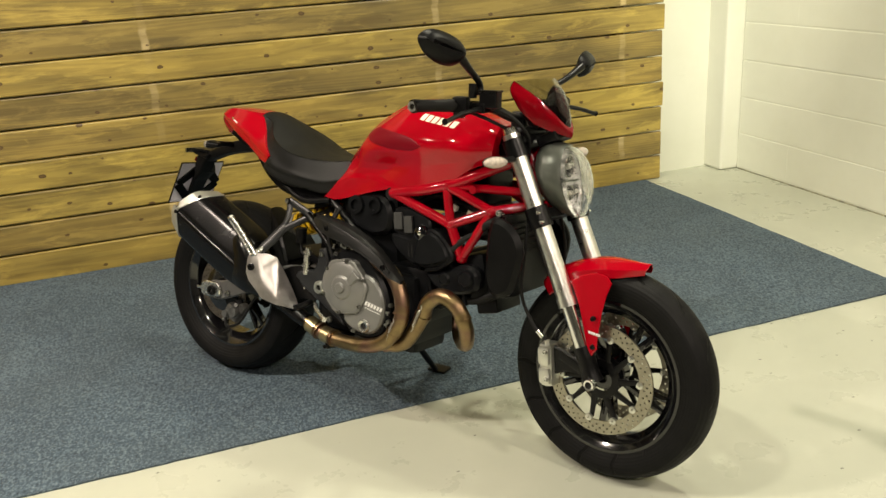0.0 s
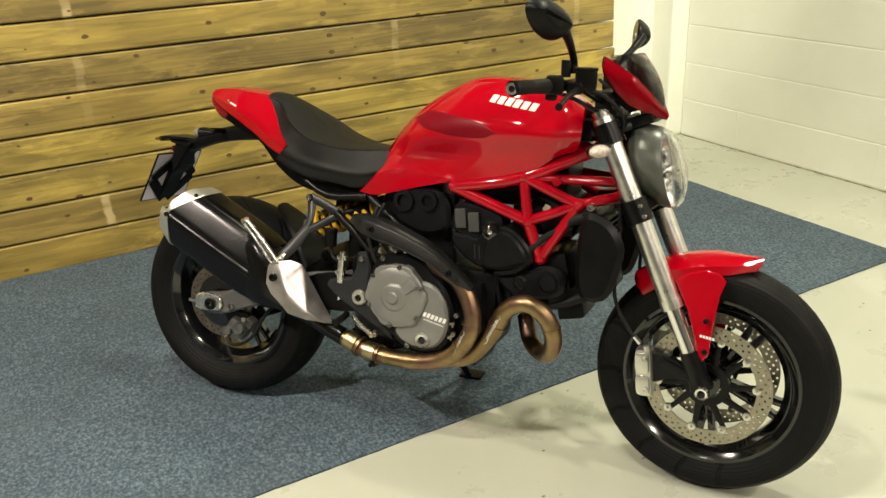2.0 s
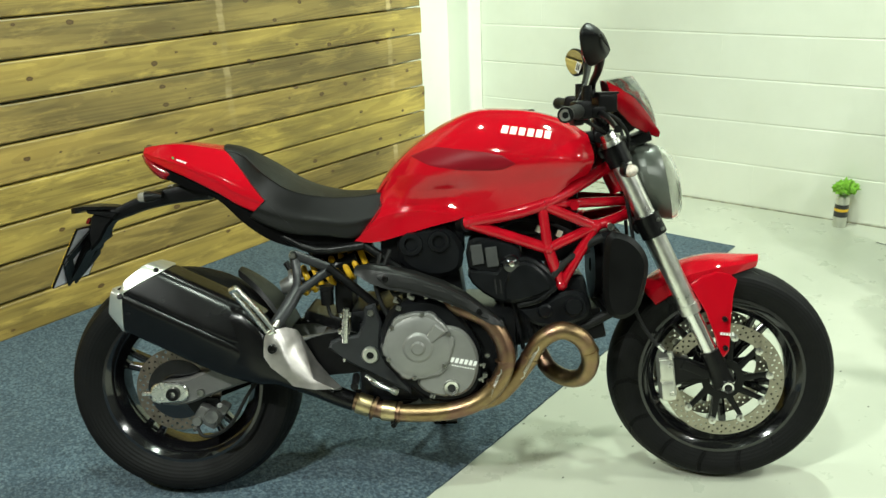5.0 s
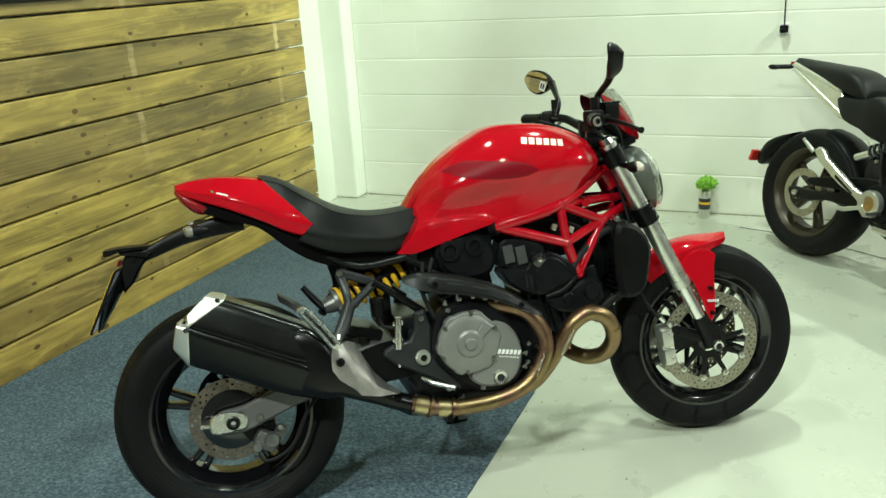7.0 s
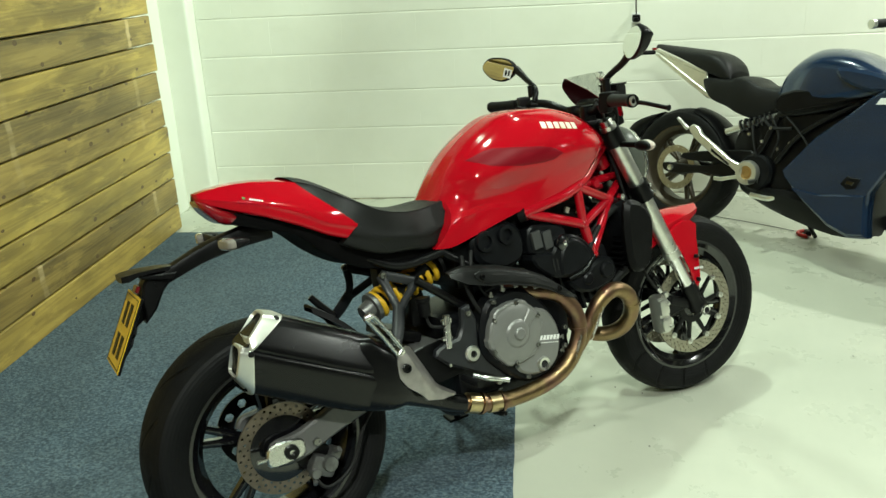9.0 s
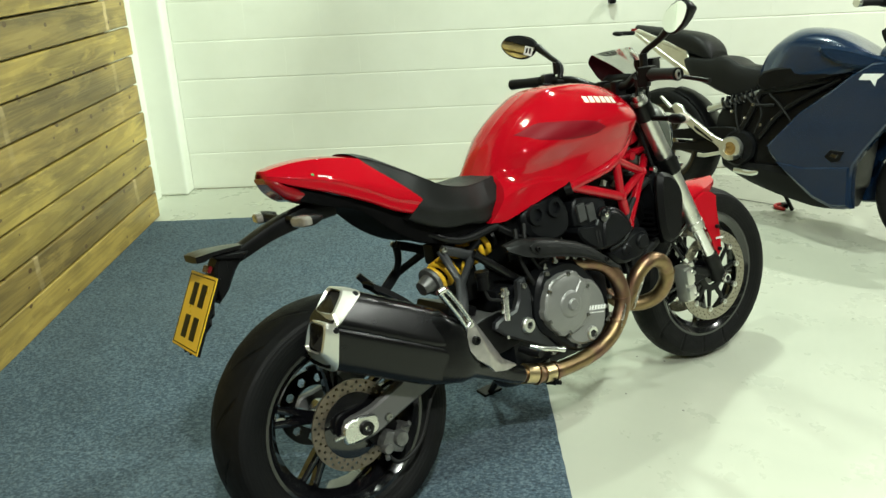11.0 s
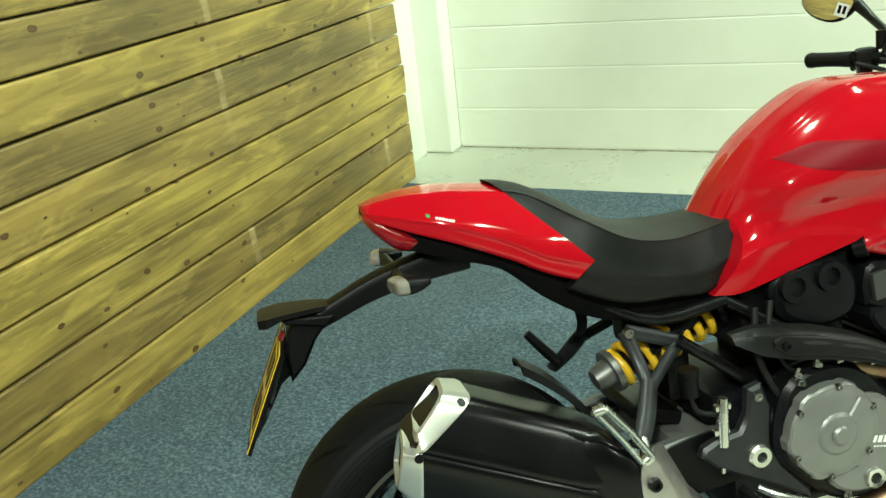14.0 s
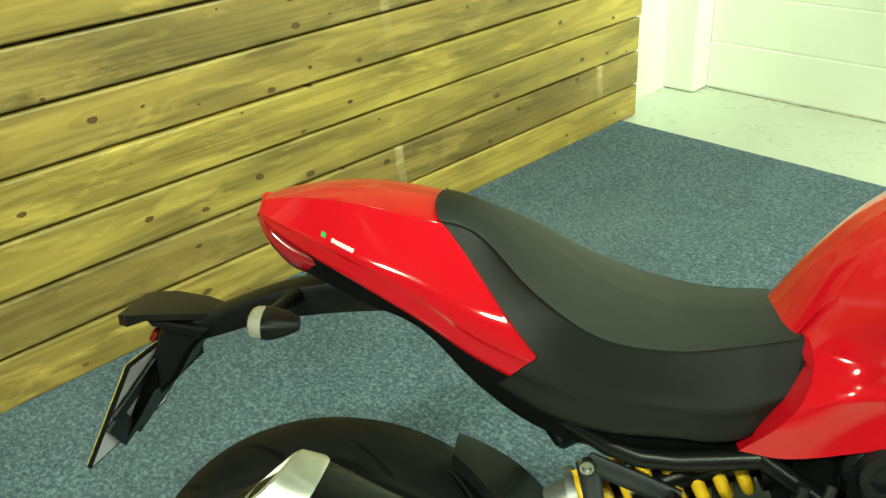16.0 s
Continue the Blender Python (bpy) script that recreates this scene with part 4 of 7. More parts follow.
def rim_bm(rim, h, cx, cz):
    prof = [(rim + 0.006, -h), (rim + 0.006, -h + 0.006), (rim - 0.004, -h + 0.010), (rim - 0.012, -h * 0.72), (rim - 0.026, -h * 0.45), (rim - 0.026, h * 0.45), (rim - 0.012, h * 0.72), (rim - 0.004, h - 0.010),
            (rim + 0.006, h - 0.006), (rim + 0.006, h), (rim - 0.002, h), (rim - 0.016, h - 0.012), (rim - 0.022, h * 0.72), (rim - 0.038, h * 0.40), (rim - 0.040, 0), (rim - 0.038, -h * 0.40), (rim - 0.022, -h * 0.72),
            (rim - 0.016, -h + 0.012), (rim - 0.002, -h)]
    return lathe(prof, 96, (cx, 0, cz), True)


def spoke_bm(r0, r1, w0, w1, d0, d1, lean):
    rings = []
    for k in range(6):
        t = k / 5
        r, w, d = r0 + (r1 - r0) * t, w0 + (w1 - w0) * t, d0 + (d1 - d0) * t
        sx = lean * t
        rings.append([(r, -d * 0.7, sx - w * 0.6), (r, -d, sx - w * 0.25), (r, -d, sx + w * 0.25), (r, -d * 0.7, sx + w * 0.6), (r, d * 0.7, sx + w * 0.6), (r, d, sx + w * 0.25), (r, d, sx - w * 0.25), (r, d * 0.7, sx - w * 0.6)])
    return skin(rings)


def wheel(name, radius, width, rim, cx, cz, parent, m, turn0, label, metal=GLOSS_BLACK, y_hub=0.06):
    w = part(name, moved(rim_bm(rim, width * 0.40, cx, cz), m), metal, parent, label, 30)
    hub_prof = [(0.016, -y_hub), (0.032, -y_hub), (0.036, -y_hub * 0.7), (0.044, -0.022), (0.050, -0.016), (0.050, 0.016), (0.044, 0.022), (0.036, y_hub * 0.7), (0.032, y_hub), (0.016, y_hub)]
    part("hub", moved(lathe(hub_prof, 32, (cx, 0, cz), True), m), metal, w)
    for k in range(5):
        for s in (-1, 1):
            sp = spoke_bm(0.044, rim - 0.032, 0.020, 0.015, 0.019, 0.013, s * 0.016)
            moved(sp, pose(0, 0, 0, 0, s * -1.5, 0))
            moved(sp, m @ pose(cx, 0, cz) @ pose(0, 0, 0, 0, turn0 + 72 * k, 0))
            part("spoke", sp, metal, w)
    return w


def disc_bm(cx, cz, y, r0, r1, holes, thick=0.005, scallops=0):
    outer, inner = [], []
    n = 96
    for k in range(n):
        a = 2 * math.pi * k / n
        o = r1 - (0.0022 * (0.5 + 0.5 * math.cos(scallops * a)) if scallops else 0)
        outer.append((cx + o * math.cos(a), cz + o * math.sin(a)))
    inner = circle(cx, cz, r0, 64)
    cuts = []
    for row, (count, rr, size, off) in enumerate(holes):
        for k in range(count):
            a = 2 * math.pi * (k + off) / count
            cuts.append(circle(cx + rr * math.cos(a), cz + rr * math.sin(a), size, 6))
    return pierced(outer, [inner, *cuts], y - thick / 2, y + thick / 2)


I4 = Matrix.Identity(4)
# rear
RC = (0.0, R_REAR)
rear_wheel = wheel("rear_wheel", R_REAR, 0.18, 0.218, *RC, bike, I4, 56, "gloss black cast rear wheel with paired spokes", y_hub=0.085)
tyre(R_REAR, 0.182, 0.218, *RC, "rear", rear_wheel)
rear_disc = part("brake_disc", disc_bm(*RC, -0.098, 0.080, 0.1165, [(24, 0.1085, 0.0042, 0), (24, 0.0985, 0.0042, 0.5), (24, 0.0885, 0.0036, 0)], 0.005), DULL_STEEL, rear_wheel, "drilled steel brake disc", 30)
part("disc_carrier", lathe([(0.03, -0.088), (0.084, -0.092), (0.084, -0.102), (0.06, -0.106), (0.03, -0.106)], 40, (RC[0], 0, RC[1]), True), GLOSS_BLACK, rear_disc)
part("sprocket", disc_bm(*RC, 0.115, 0.06, 0.105, [(10, 0.08, 0.013, 0)], 0.007), SATIN, rear_wheel)
part("chain", tube([(0.0, 0.115, 0.427), (0.25, 0.11, 0.45), (0.5, 0.10, 0.465)], 0.009, 8, 3), SATIN, bike)
part("chain_lower", tube([(0.0, 0.115, 0.217), (0.25, 0.11, 0.31), (0.5, 0.10, 0.385)], 0.009, 8, 3), SATIN, bike)

# swingarm with axle block and caliper
arm = part("swingarm", merge(
    slab([(-0.035, 0.352), (-0.045, 0.300), (0.03, 0.292), (0.14, 0.33), (0.30, 0.372), (0.52, 0.382), (0.56, 0.43), (0.52, 0.475), (0.36, 0.47), (0.16, 0.41), (0.04, 0.365)], -0.145, -0.115, 0.006, 3),
    slab([(-0.035, 0.352), (-0.045, 0.300), (0.03, 0.292), (0.14, 0.33), (0.30, 0.372), (0.52, 0.382), (0.56, 0.43), (0.52, 0.475), (0.36, 0.47), (0.16, 0.41), (0.04, 0.365)], 0.125, 0.15, 0.006, 3),
    box((0.46, 0, 0.43), (0.12, 0.25, 0.085), 0.02)), SWING, bike, "grey cast swingarm", 40)
block = part("axle_block", merge(slab([(-0.055, 0.345), (-0.058, 0.312), (-0.04, 0.300), (0.02, 0.304), (0.04, 0.315), (0.04, 0.345), (0.02, 0.356), (-0.03, 0.358)], -0.157, -0.143, 0.004, 2),
                                  box((-0.068, -0.150, 0.327), (0.03, 0.008, 0.010), 0.003)), ALLOY, arm, "bright alloy axle adjuster block")
part("axle_nut", lathe([(0.008, -0.151), (0.008, -0.166), (0.017, -0.166), (0.019, -0.160), (0.019, -0.150)], 20, (0.004, 0, 0.327), True), SATIN, block)
cal = part("rear_caliper", merge(box((0.085, -0.118, 0.252), (0.070, 0.046, 0.050), 0.014, (0, 32, 0)), box((0.125, -0.115, 0.272), (0.03, 0.036, 0.03), 0.008, (0, 32, 0)), tube([(0.118, -0.14, 0.285), (0.126, -0.155, 0.292)], 0.007, 10, 1), tube([(0.06, -0.13, 0.232), (0.05, -0.15, 0.222)], 0.006, 10, 1), lathe([(0, -0.152), (0.018, -0.152), (0.021, -0.146), (0.021, -0.13), (0, -0.13)], 20, (0.10, 0, 0.258)),
                                 lathe([(0, -0.150), (0.012, -0.150), (0.014, -0.145), (0.014, -0.13), (0, -0.13)], 16, (0.058, 0, 0.245))), CASTING_GREY, arm, "grey rear brake caliper")
part("caliper_arm", slab([(0.01, 0.30), (0.06, 0.30), (0.11, 0.30), (0.13, 0.26), (0.09, 0.23), (0.04, 0.255)], -0.112, -0.106, 0.002), SATIN, cal)
part("brake_hose", tube([(0.05, -0.135, 0.24), (0.08, -0.155, 0.205), (0.15, -0.155, 0.235), (0.21, -0.145, 0.33), (0.27, -0.14, 0.385)], 0.005, 8), RUBBER, cal)
# Added black sheet stands for the shaded front of the swingarm.
part("pivot_cover", slab([(0.30, 0.385), (0.34, 0.362), (0.44, 0.368), (0.52, 0.376), (0.555, 0.40), (0.56, 0.455), (0.50, 0.482), (0.42, 0.48), (0.35, 0.455)], -0.1455, -0.150, 0.0015, 2), BLACK, arm, "added black sheet that darkens the shaded front of the swingarm")
part("arm_bolt", bolt(0.075, -0.147, 0.326, 0.011), BOLT, arm)

# rear hugger
hug = []
for k in range(9):
    a = radians(26 + 36 * k / 8)
    r = R_REAR + 0.022 + 0.012 * k / 8
    cx, cz = RC[0] + r * math.cos(a), RC[1] + r * math.sin(a)
    wdt = 0.095 - 0.065 * (k / 8) ** 1.5
    ox, oz = math.cos(a) * 0.004, math.sin(a) * 0.004
    hug.append([(cx, -wdt, cz - 0.018), (cx + 0.2 * ox, -wdt * 0.9, cz), (cx, 0, cz + 0.004), (cx, wdt * 0.9, cz), (cx, wdt, cz - 0.018), (cx - ox, wdt * 0.88, cz - oz - 0.002), (cx - ox, 0, cz - oz), (cx - ox, -wdt * 0.88, cz - oz - 0.002)])
part("hugger", skin(hug), BLACK, bike, "short black rear mudguard")

# ---- frame and engine ----
NODE = dict(a=(0.800, 0.142, 0.764), b=(0.995, 0.148, 0.806), c=(1.135, 0.118, 0.742), d=(1.010, 0.138, 0.690), e=(1.045, 0.122, 0.592),
            h=(1.205, 0.045, 0.905), g=(1.238, 0.035, 0.798), k=(1.25, 0.035, 0.768))
trellis = part("trellis_frame", lathe([(0.026, -0.075), (0.032, -0.075), (0.032, 0.075), (0.026, 0.075)], 20, (0, 0, 0), True), FRAME_RED, bike, "red tubular trellis frame")
trellis.data.transform(pose(1.193, 0, 0.895, 0, -25, 0) @ pose(0, 0, 0, 90, 0, 0))
for s in (-1, 1):
    for names, r in (("abh", 0.0165), ("ad", 0.0150), ("de", 0.0150), ("bd", 0.0135), ("bc", 0.0135), ("dc", 0.0135), ("ec", 0.0140), ("ck", 0.0140), ("bg", 0.0130)):
        pts = [(NODE[n][0], s * NODE[n][1], NODE[n][2]) for n in names]
        if len(pts) == 2:
            pts = [pts[0], tuple((u + v) / 2 for u, v in zip(*pts)), pts[1]]
        part("frame_tube", tube(pts, r, 14, 4), FRAME_RED, trellis)
    for n in "abcde":
        x, y, z = NODE[n]
        part("frame_joint", egg((x, s * y, z), (0.018, 0.018, 0.018), n=12, rows=8), FRAME_RED, trellis)
    part("frame_bolt", bolt(1.172, s * 0.132, 0.742, 0.011, s, 0.012), CHROME, trellis)
    part("frame_end", tube([(0.785, s * 0.135, 0.758), (0.80, s * 0.15, 0.762)], 0.02, 12, 1), BLACK, trellis)
for x in (0.86, 1.08):
    part("cross_tube", tube([(x, -0.14, 0.80), (x, 0, 0.80), (x, 0.14, 0.80)], 0.012, 10, 1), FRAME_RED, trellis)

engine = part("engine", box((0.70, 0, 0.40), (0.40, 0.30, 0.23), 0.035),
              DARK_ENGINE, bike, "dark V-twin engine with silver clutch cover", 45)
part("gearbox", box((0.58, 0, 0.47), (0.20, 0.26, 0.14), 0.03), DARK_ENGINE, engine)
part("crankcase", box((0.82, 0, 0.45), (0.22, 0.24, 0.18), 0.03), DARK_ENGINE, engine)
for k in range(6):
    part("cylinder_fin", box((0.90 + 0.028 * k, 0, 0.485 + 0.008 * k), (0.012, 0.23, 0.165), 0.005, (0, -12, 0)), DARK_ENGINE, engine)
part("front_cylinder", box((0.99, 0, 0.505), (0.22, 0.19, 0.15), 0.02, (0, -12, 0)), DARK_ENGINE, engine)
part("front_head", merge(box((1.09, 0, 0.535), (0.07, 0.22, 0.15), 0.02, (0, -12, 0)), lathe([(0, -0.135), (0.028, -0.135), (0.034, -0.128), (0.034, 0.128), (0.028, 0.135), (0, 0.135)], 24, (1.085, 0, 0.540))), DARK_ENGINE, engine)
part("rear_cylinder", box((0.70, 0, 0.61), (0.17, 0.20, 0.20), 0.02, (0, -8, 0)), DARK_ENGINE, engine)
part("rear_head", merge(box((0.715, 0, 0.715), (0.16, 0.22, 0.09), 0.02), lathe([(0, -0.128), (0.030, -0.128), (0.038, -0.120), (0.038, 0.12), (0, 0.12)], 24, (0.655, 0, 0.705)),
                        lathe([(0, -0.125), (0.026, -0.125), (0.032, -0.118), (0.032, 0.12), (0, 0.12)], 24, (0.735, 0, 0.725))), DARK_ENGINE, engine)
part("airbox", merge(box((0.87, 0, 0.80), (0.46, 0.17, 0.17), 0.03), box((1.03, 0, 0.70), (0.18, 0.15, 0.12), 0.03)), BLACK, engine)
belt = part("belt_cover", slab([(0.802, 0.645), (0.806, 0.715), (0.845, 0.722), (0.905, 0.712), (0.938, 0.690), (0.935, 0.640), (0.87, 0.628)], -0.142, -0.06, 0.006, 2), DARK_ENGINE, engine, "black cam belt cover")
part("cover_face", slab([(0.806, 0.640), (0.874, 0.632), (0.888, 0.650), (0.950, 0.672), (1.000, 0.644), (1.030, 0.602), (1.022, 0.575), (0.985, 0.560), (0.944, 0.550), (0.873, 0.558), (0.812, 0.604)], -0.152, -0.06, 0.006, 2), DARK_ENGINE, belt)
part("cover_wedge", slab([(0.895, 0.560), (0.905, 0.632), (0.948, 0.660), (0.990, 0.637), (1.015, 0.600), (1.008, 0.580), (0.95, 0.560)], -0.159, -0.145, 0.006, 2), DARK_ENGINE, belt)
# Slots shown by thin near-black bars on the face, not cut in.
part("cover_slot", merge(box((0.872, -0.1525, 0.596), (0.0035, 0.003, 0.040), 0.0008, (0, -6, 0)), box((0.8855, -0.1525, 0.595), (0.0035, 0.003, 0.036), 0.0008, (0, -6, 0))), HOLE, belt)
part("cover_plug", lathe([(0, -0.164), (0.010, -0.163), (0.016, -0.158), (0.022, -0.157), (0.026, -0.150), (0.026, -0.14), (0, -0.14)], 24, (0.914, 0, 0.655)), GLOSS_BLACK, belt)
part("plug_screw", egg((0.914, -0.162, 0.655), (0.008, 0.005, 0.008)), CHROME, belt)
for x, z in ((0.826, 0.681), (0.864, 0.674)):
    part("cover_pad", box((x, -0.146, z), (0.031, 0.012, 0.052), 0.003, (0, -7, 0)), PAD_GREY, belt)
belt2 = part("belt_cover", slab([(0.625, 0.665), (0.64, 0.735), (0.70, 0.755), (0.765, 0.740), (0.79, 0.69), (0.775, 0.635), (0.70, 0.622)], -0.14, -0.06, 0.012, 3), DARK_ENGINE, engine, "black cam belt cover")
for x, z, r in ((0.655, 0.712, 0.029), (0.727, 0.718, 0.027)):
    part("cover_ring", lathe([(r * 0.6, -0.143), (r * 0.62, -0.150), (r, -0.150), (r * 1.06, -0.143), (r * 1.06, -0.138), (r * 0.6, -0.138)], 24, (x, 0, z), True), DARK_ENGINE, belt2)
part("lower_cover", slab([(0.93, 0.53), (0.99, 0.545), (1.055, 0.575), (1.105, 0.565), (1.115, 0.51), (1.06, 0.485), (0.98, 0.485)], -0.142, -0.08, 0.010, 3), DARK_ENGINE, engine)
part("cover_boss", lathe([(0, -0.15), (0.02, -0.15), (0.026, -0.144), (0.028, -0.13), (0, -0.13)], 22, (1.075, 0, 0.535)), DARK_ENGINE, engine)
part("cover_boss", lathe([(0, -0.15), (0.014, -0.15), (0.02, -0.144), (0.021, -0.13), (0, -0.13)], 22, (1.0, 0, 0.525)), DARK_ENGINE, engine)

# clutch side
CX, CZ = 0.668, 0.457
part("clutch_surround", merge(slab([(0.575, 0.50), (0.61, 0.56), (0.69, 0.575), (0.76, 0.545), (0.815, 0.47), (0.835, 0.38), (0.80, 0.31), (0.70, 0.30), (0.62, 0.36), (0.57, 0.42)], -0.190, -0.13, 0.010, 3)), DARK_ENGINE, engine)
outline = []
for k in range(60):
    a = 2 * math.pi * k / 60
    bump_r = 0.088 + (0.005 if k % 10 in (0, 1, 2) else 0)
    outline.append((CX + bump_r * math.cos(a), CZ + bump_r * math.sin(a)))
clutch = part("clutch_cover", merge(slab(outline, -0.185, -0.214, 0.004), lathe([(0, -0.229), (0.030, -0.229), (0.036, -0.226), (0.040, -0.222), (0.066, -0.220), (0.080, -0.214), (0.082, -0.208), (0, -0.208)], 56, (CX, 0, CZ)),
                                    lathe([(0, -0.236), (0.014, -0.236), (0.018, -0.232), (0.018, -0.226), (0, -0.226)], 28, (CX, 0, CZ))), CAST, engine, "silver-grey round clutch cover", 30)
part("cover_rib", slab([(CX + 0.020, CZ + 0.028), (CX + 0.045, CZ + 0.060), (CX + 0.072, CZ + 0.040), (CX + 0.035, CZ + 0.008)], -0.216, -0.226, 0.003), CAST, clutch)
for k in range(6):
    a = radians(22 + 60 * k)
    part("cover_screw", bolt(CX + 0.084 * math.cos(a), -0.214, CZ + 0.084 * math.sin(a), 0.006), BOLT, clutch)
lower = part("side_cover", slab([(0.665, 0.372), (0.668, 0.345), (0.705, 0.322), (0.765, 0.318), (0.805, 0.345), (0.822, 0.40), (0.812, 0.455), (0.775, 0.498), (0.72, 0.50), (0.70, 0.43)], -0.175, -0.204, 0.007, 3), CAST, engine, "silver-grey engine side cover", 35)
SIDE = tree_of(slab([(0.60, 0.30), (0.85, 0.30), (0.85, 0.55), (0.60, 0.55)], -0.175, -0.204, 0.002))
part("maker_mark", word_bars(SIDE, 0.748, 0.412, 0.818, 0.398, 0.013, 6, -1, 0.2, 0.68), WHITE_MARK, lower, "pale word mark drawn as bars")
part("maker_mark", word_bars(SIDE, 0.752, 0.402, 0.812, 0.389, 0.003, 9, -1, 0.2, 0.6), WHITE_MARK, lower)
part("oil_window", lathe([(0.011, -0.200), (0.011, -0.210), (0.018, -0.212), (0.021, -0.208), (0.022, -0.198)], 26, (0.750, 0, 0.343), True), SATIN_ALLOY, lower, "oil sight glass")
part("sight_glass", lathe([(0, -0.206), (0.012, -0.205), (0.012, -0.2), (0, -0.2)], 18, (0.750, 0, 0.343)), HOLE, lower)
for x, z in ((0.62, 0.555), (0.655, 0.582), (0.73, 0.575), (0.70, 0.318)):
    part("cover_bracket", merge(box((x, -0.194, z), (0.014, 0.008, 0.012), 0.003, (0, 20, 0)), bolt(x, -0.198, z, 0.004)), BOLT, engine)
for x, z, r in ((0.845, 0.425, 0.007), (0.838, 0.372, 0.007), (0.60, 0.335, 0.010), (0.885, 0.46, 0.006)):
    part("engine_bolt", bolt(x, -0.196, z, r), BOLT, engine)
part("sump", merge(box((0.74, 0, 0.275), (0.26, 0.18, 0.06), 0.02), box((0.62, -0.05, 0.262), (0.06, 0.05, 0.05), 0.012)), DARK_ENGINE, engine)

for pts, r, mat in (([(0.60, -0.15, 0.70), (0.585, -0.165, 0.655), (0.60, -0.17, 0.60), (0.625, -0.165, 0.565)], 0.0055, RUBBER), ([(0.575, -0.14, 0.69), (0.56, -0.16, 0.62), (0.575, -0.17, 0.56), (0.60, -0.17, 0.515)], 0.0065, RUBBER),
                    ([(0.61, -0.178, 0.588), (0.66, -0.19, 0.602), (0.73, -0.192, 0.598), (0.80, -0.185, 0.562)], 0.006, RUBBER), ([(0.955, -0.135, 0.565), (1.01, -0.14, 0.605), (1.06, -0.13, 0.655), (1.12, -0.11, 0.68)], 0.009, RUBBER),
                    ([(0.93, -0.14, 0.540), (0.985, -0.15, 0.556), (1.03, -0.145, 0.59)], 0.007, SATIN), ([(0.86, -0.12, 0.73), (0.93, -0.10, 0.765), (1.00, -0.09, 0.755), (1.08, -0.08, 0.72)], 0.008, RUBBER),
                    ([(0.60, -0.16, 0.53), (0.575, -0.17, 0.49), (0.585, -0.175, 0.44), (0.60, -0.17, 0.39)], 0.005, RUBBER)):
    part("engine_hose", tube(pts, r, 9, 6), mat, engine)
for x, y, z, turn in ((0.612, -0.198, 0.578, 25), (0.648, -0.203, 0.590, 8), (0.690, -0.204, 0.587, -6), (0.757, -0.200, 0.566, -30), (0.832, -0.196, 0.400, 80), (0.828, -0.196, 0.362, 60)):
    part("hose_clip", merge(box((x, y, z), (0.007, 0.003, 0.016), 0.001, (0, turn, 0)), box((x + 0.003, y - 0.002, z - 0.004), (0.010, 0.003, 0.005), 0.001, (0, turn + 20, 0))), BOLT, engine)
for x, z in ((0.992, 0.735), (1.045, 0.722)):
    part("wiring_plug", box((x, -0.085, z), (0.016, 0.02, 0.018), 0.002, (0, 25, 0)), CREAM, engine)

# exhaust
def oval(cx, cy, cz, hw, hh, tilt, n=24, power=3.2):
    pts = []
    for k in range(n):
        a = 2 * math.pi * k / n
        c, s = math.cos(a), math.sin(a)
        y, h = hw * math.copysign(abs(c) ** (2 / power), c), hh * math.copysign(abs(s) ** (2 / power), s)
        pts.append((cx + h * math.sin(tilt), cy + y, cz + h * math.cos(tilt)))
    return pts


exhaust = part("exhaust_box", skin([oval(x, y, (t + b) / 2, w, (t - b) / 2, lean, 28, p) for x, y, t, b, w, lean, p in
               [(0.12, -0.180, 0.580, 0.420, 0.036, 0.10, 3.6), (0.17, -0.184, 0.578, 0.392, 0.050, 0.10, 3.6), (0.22, -0.190, 0.574, 0.376, 0.060, 0.08, 3.6), (0.265, -0.193, 0.540, 0.366, 0.063, 0.06, 3.4),
                (0.30, -0.192, 0.490, 0.365, 0.056, 0.04, 3.0), (0.345, -0.186, 0.425, 0.345, 0.042, 0.2, 2.6), (0.40, -0.18, 0.376, 0.318, 0.030, 0.25, 2.2), (0.45, -0.177, 0.344, 0.292, 0.0255, 0.25, 2.0), (0.49, -0.175, 0.327, 0.277, 0.0255, 0.22, 2.0)]]),
               SILENCER, bike, "satin black twin silencer", 40)
SLOPE = radians(27)
ux, uz = math.cos(SLOPE), -math.sin(SLOPE)
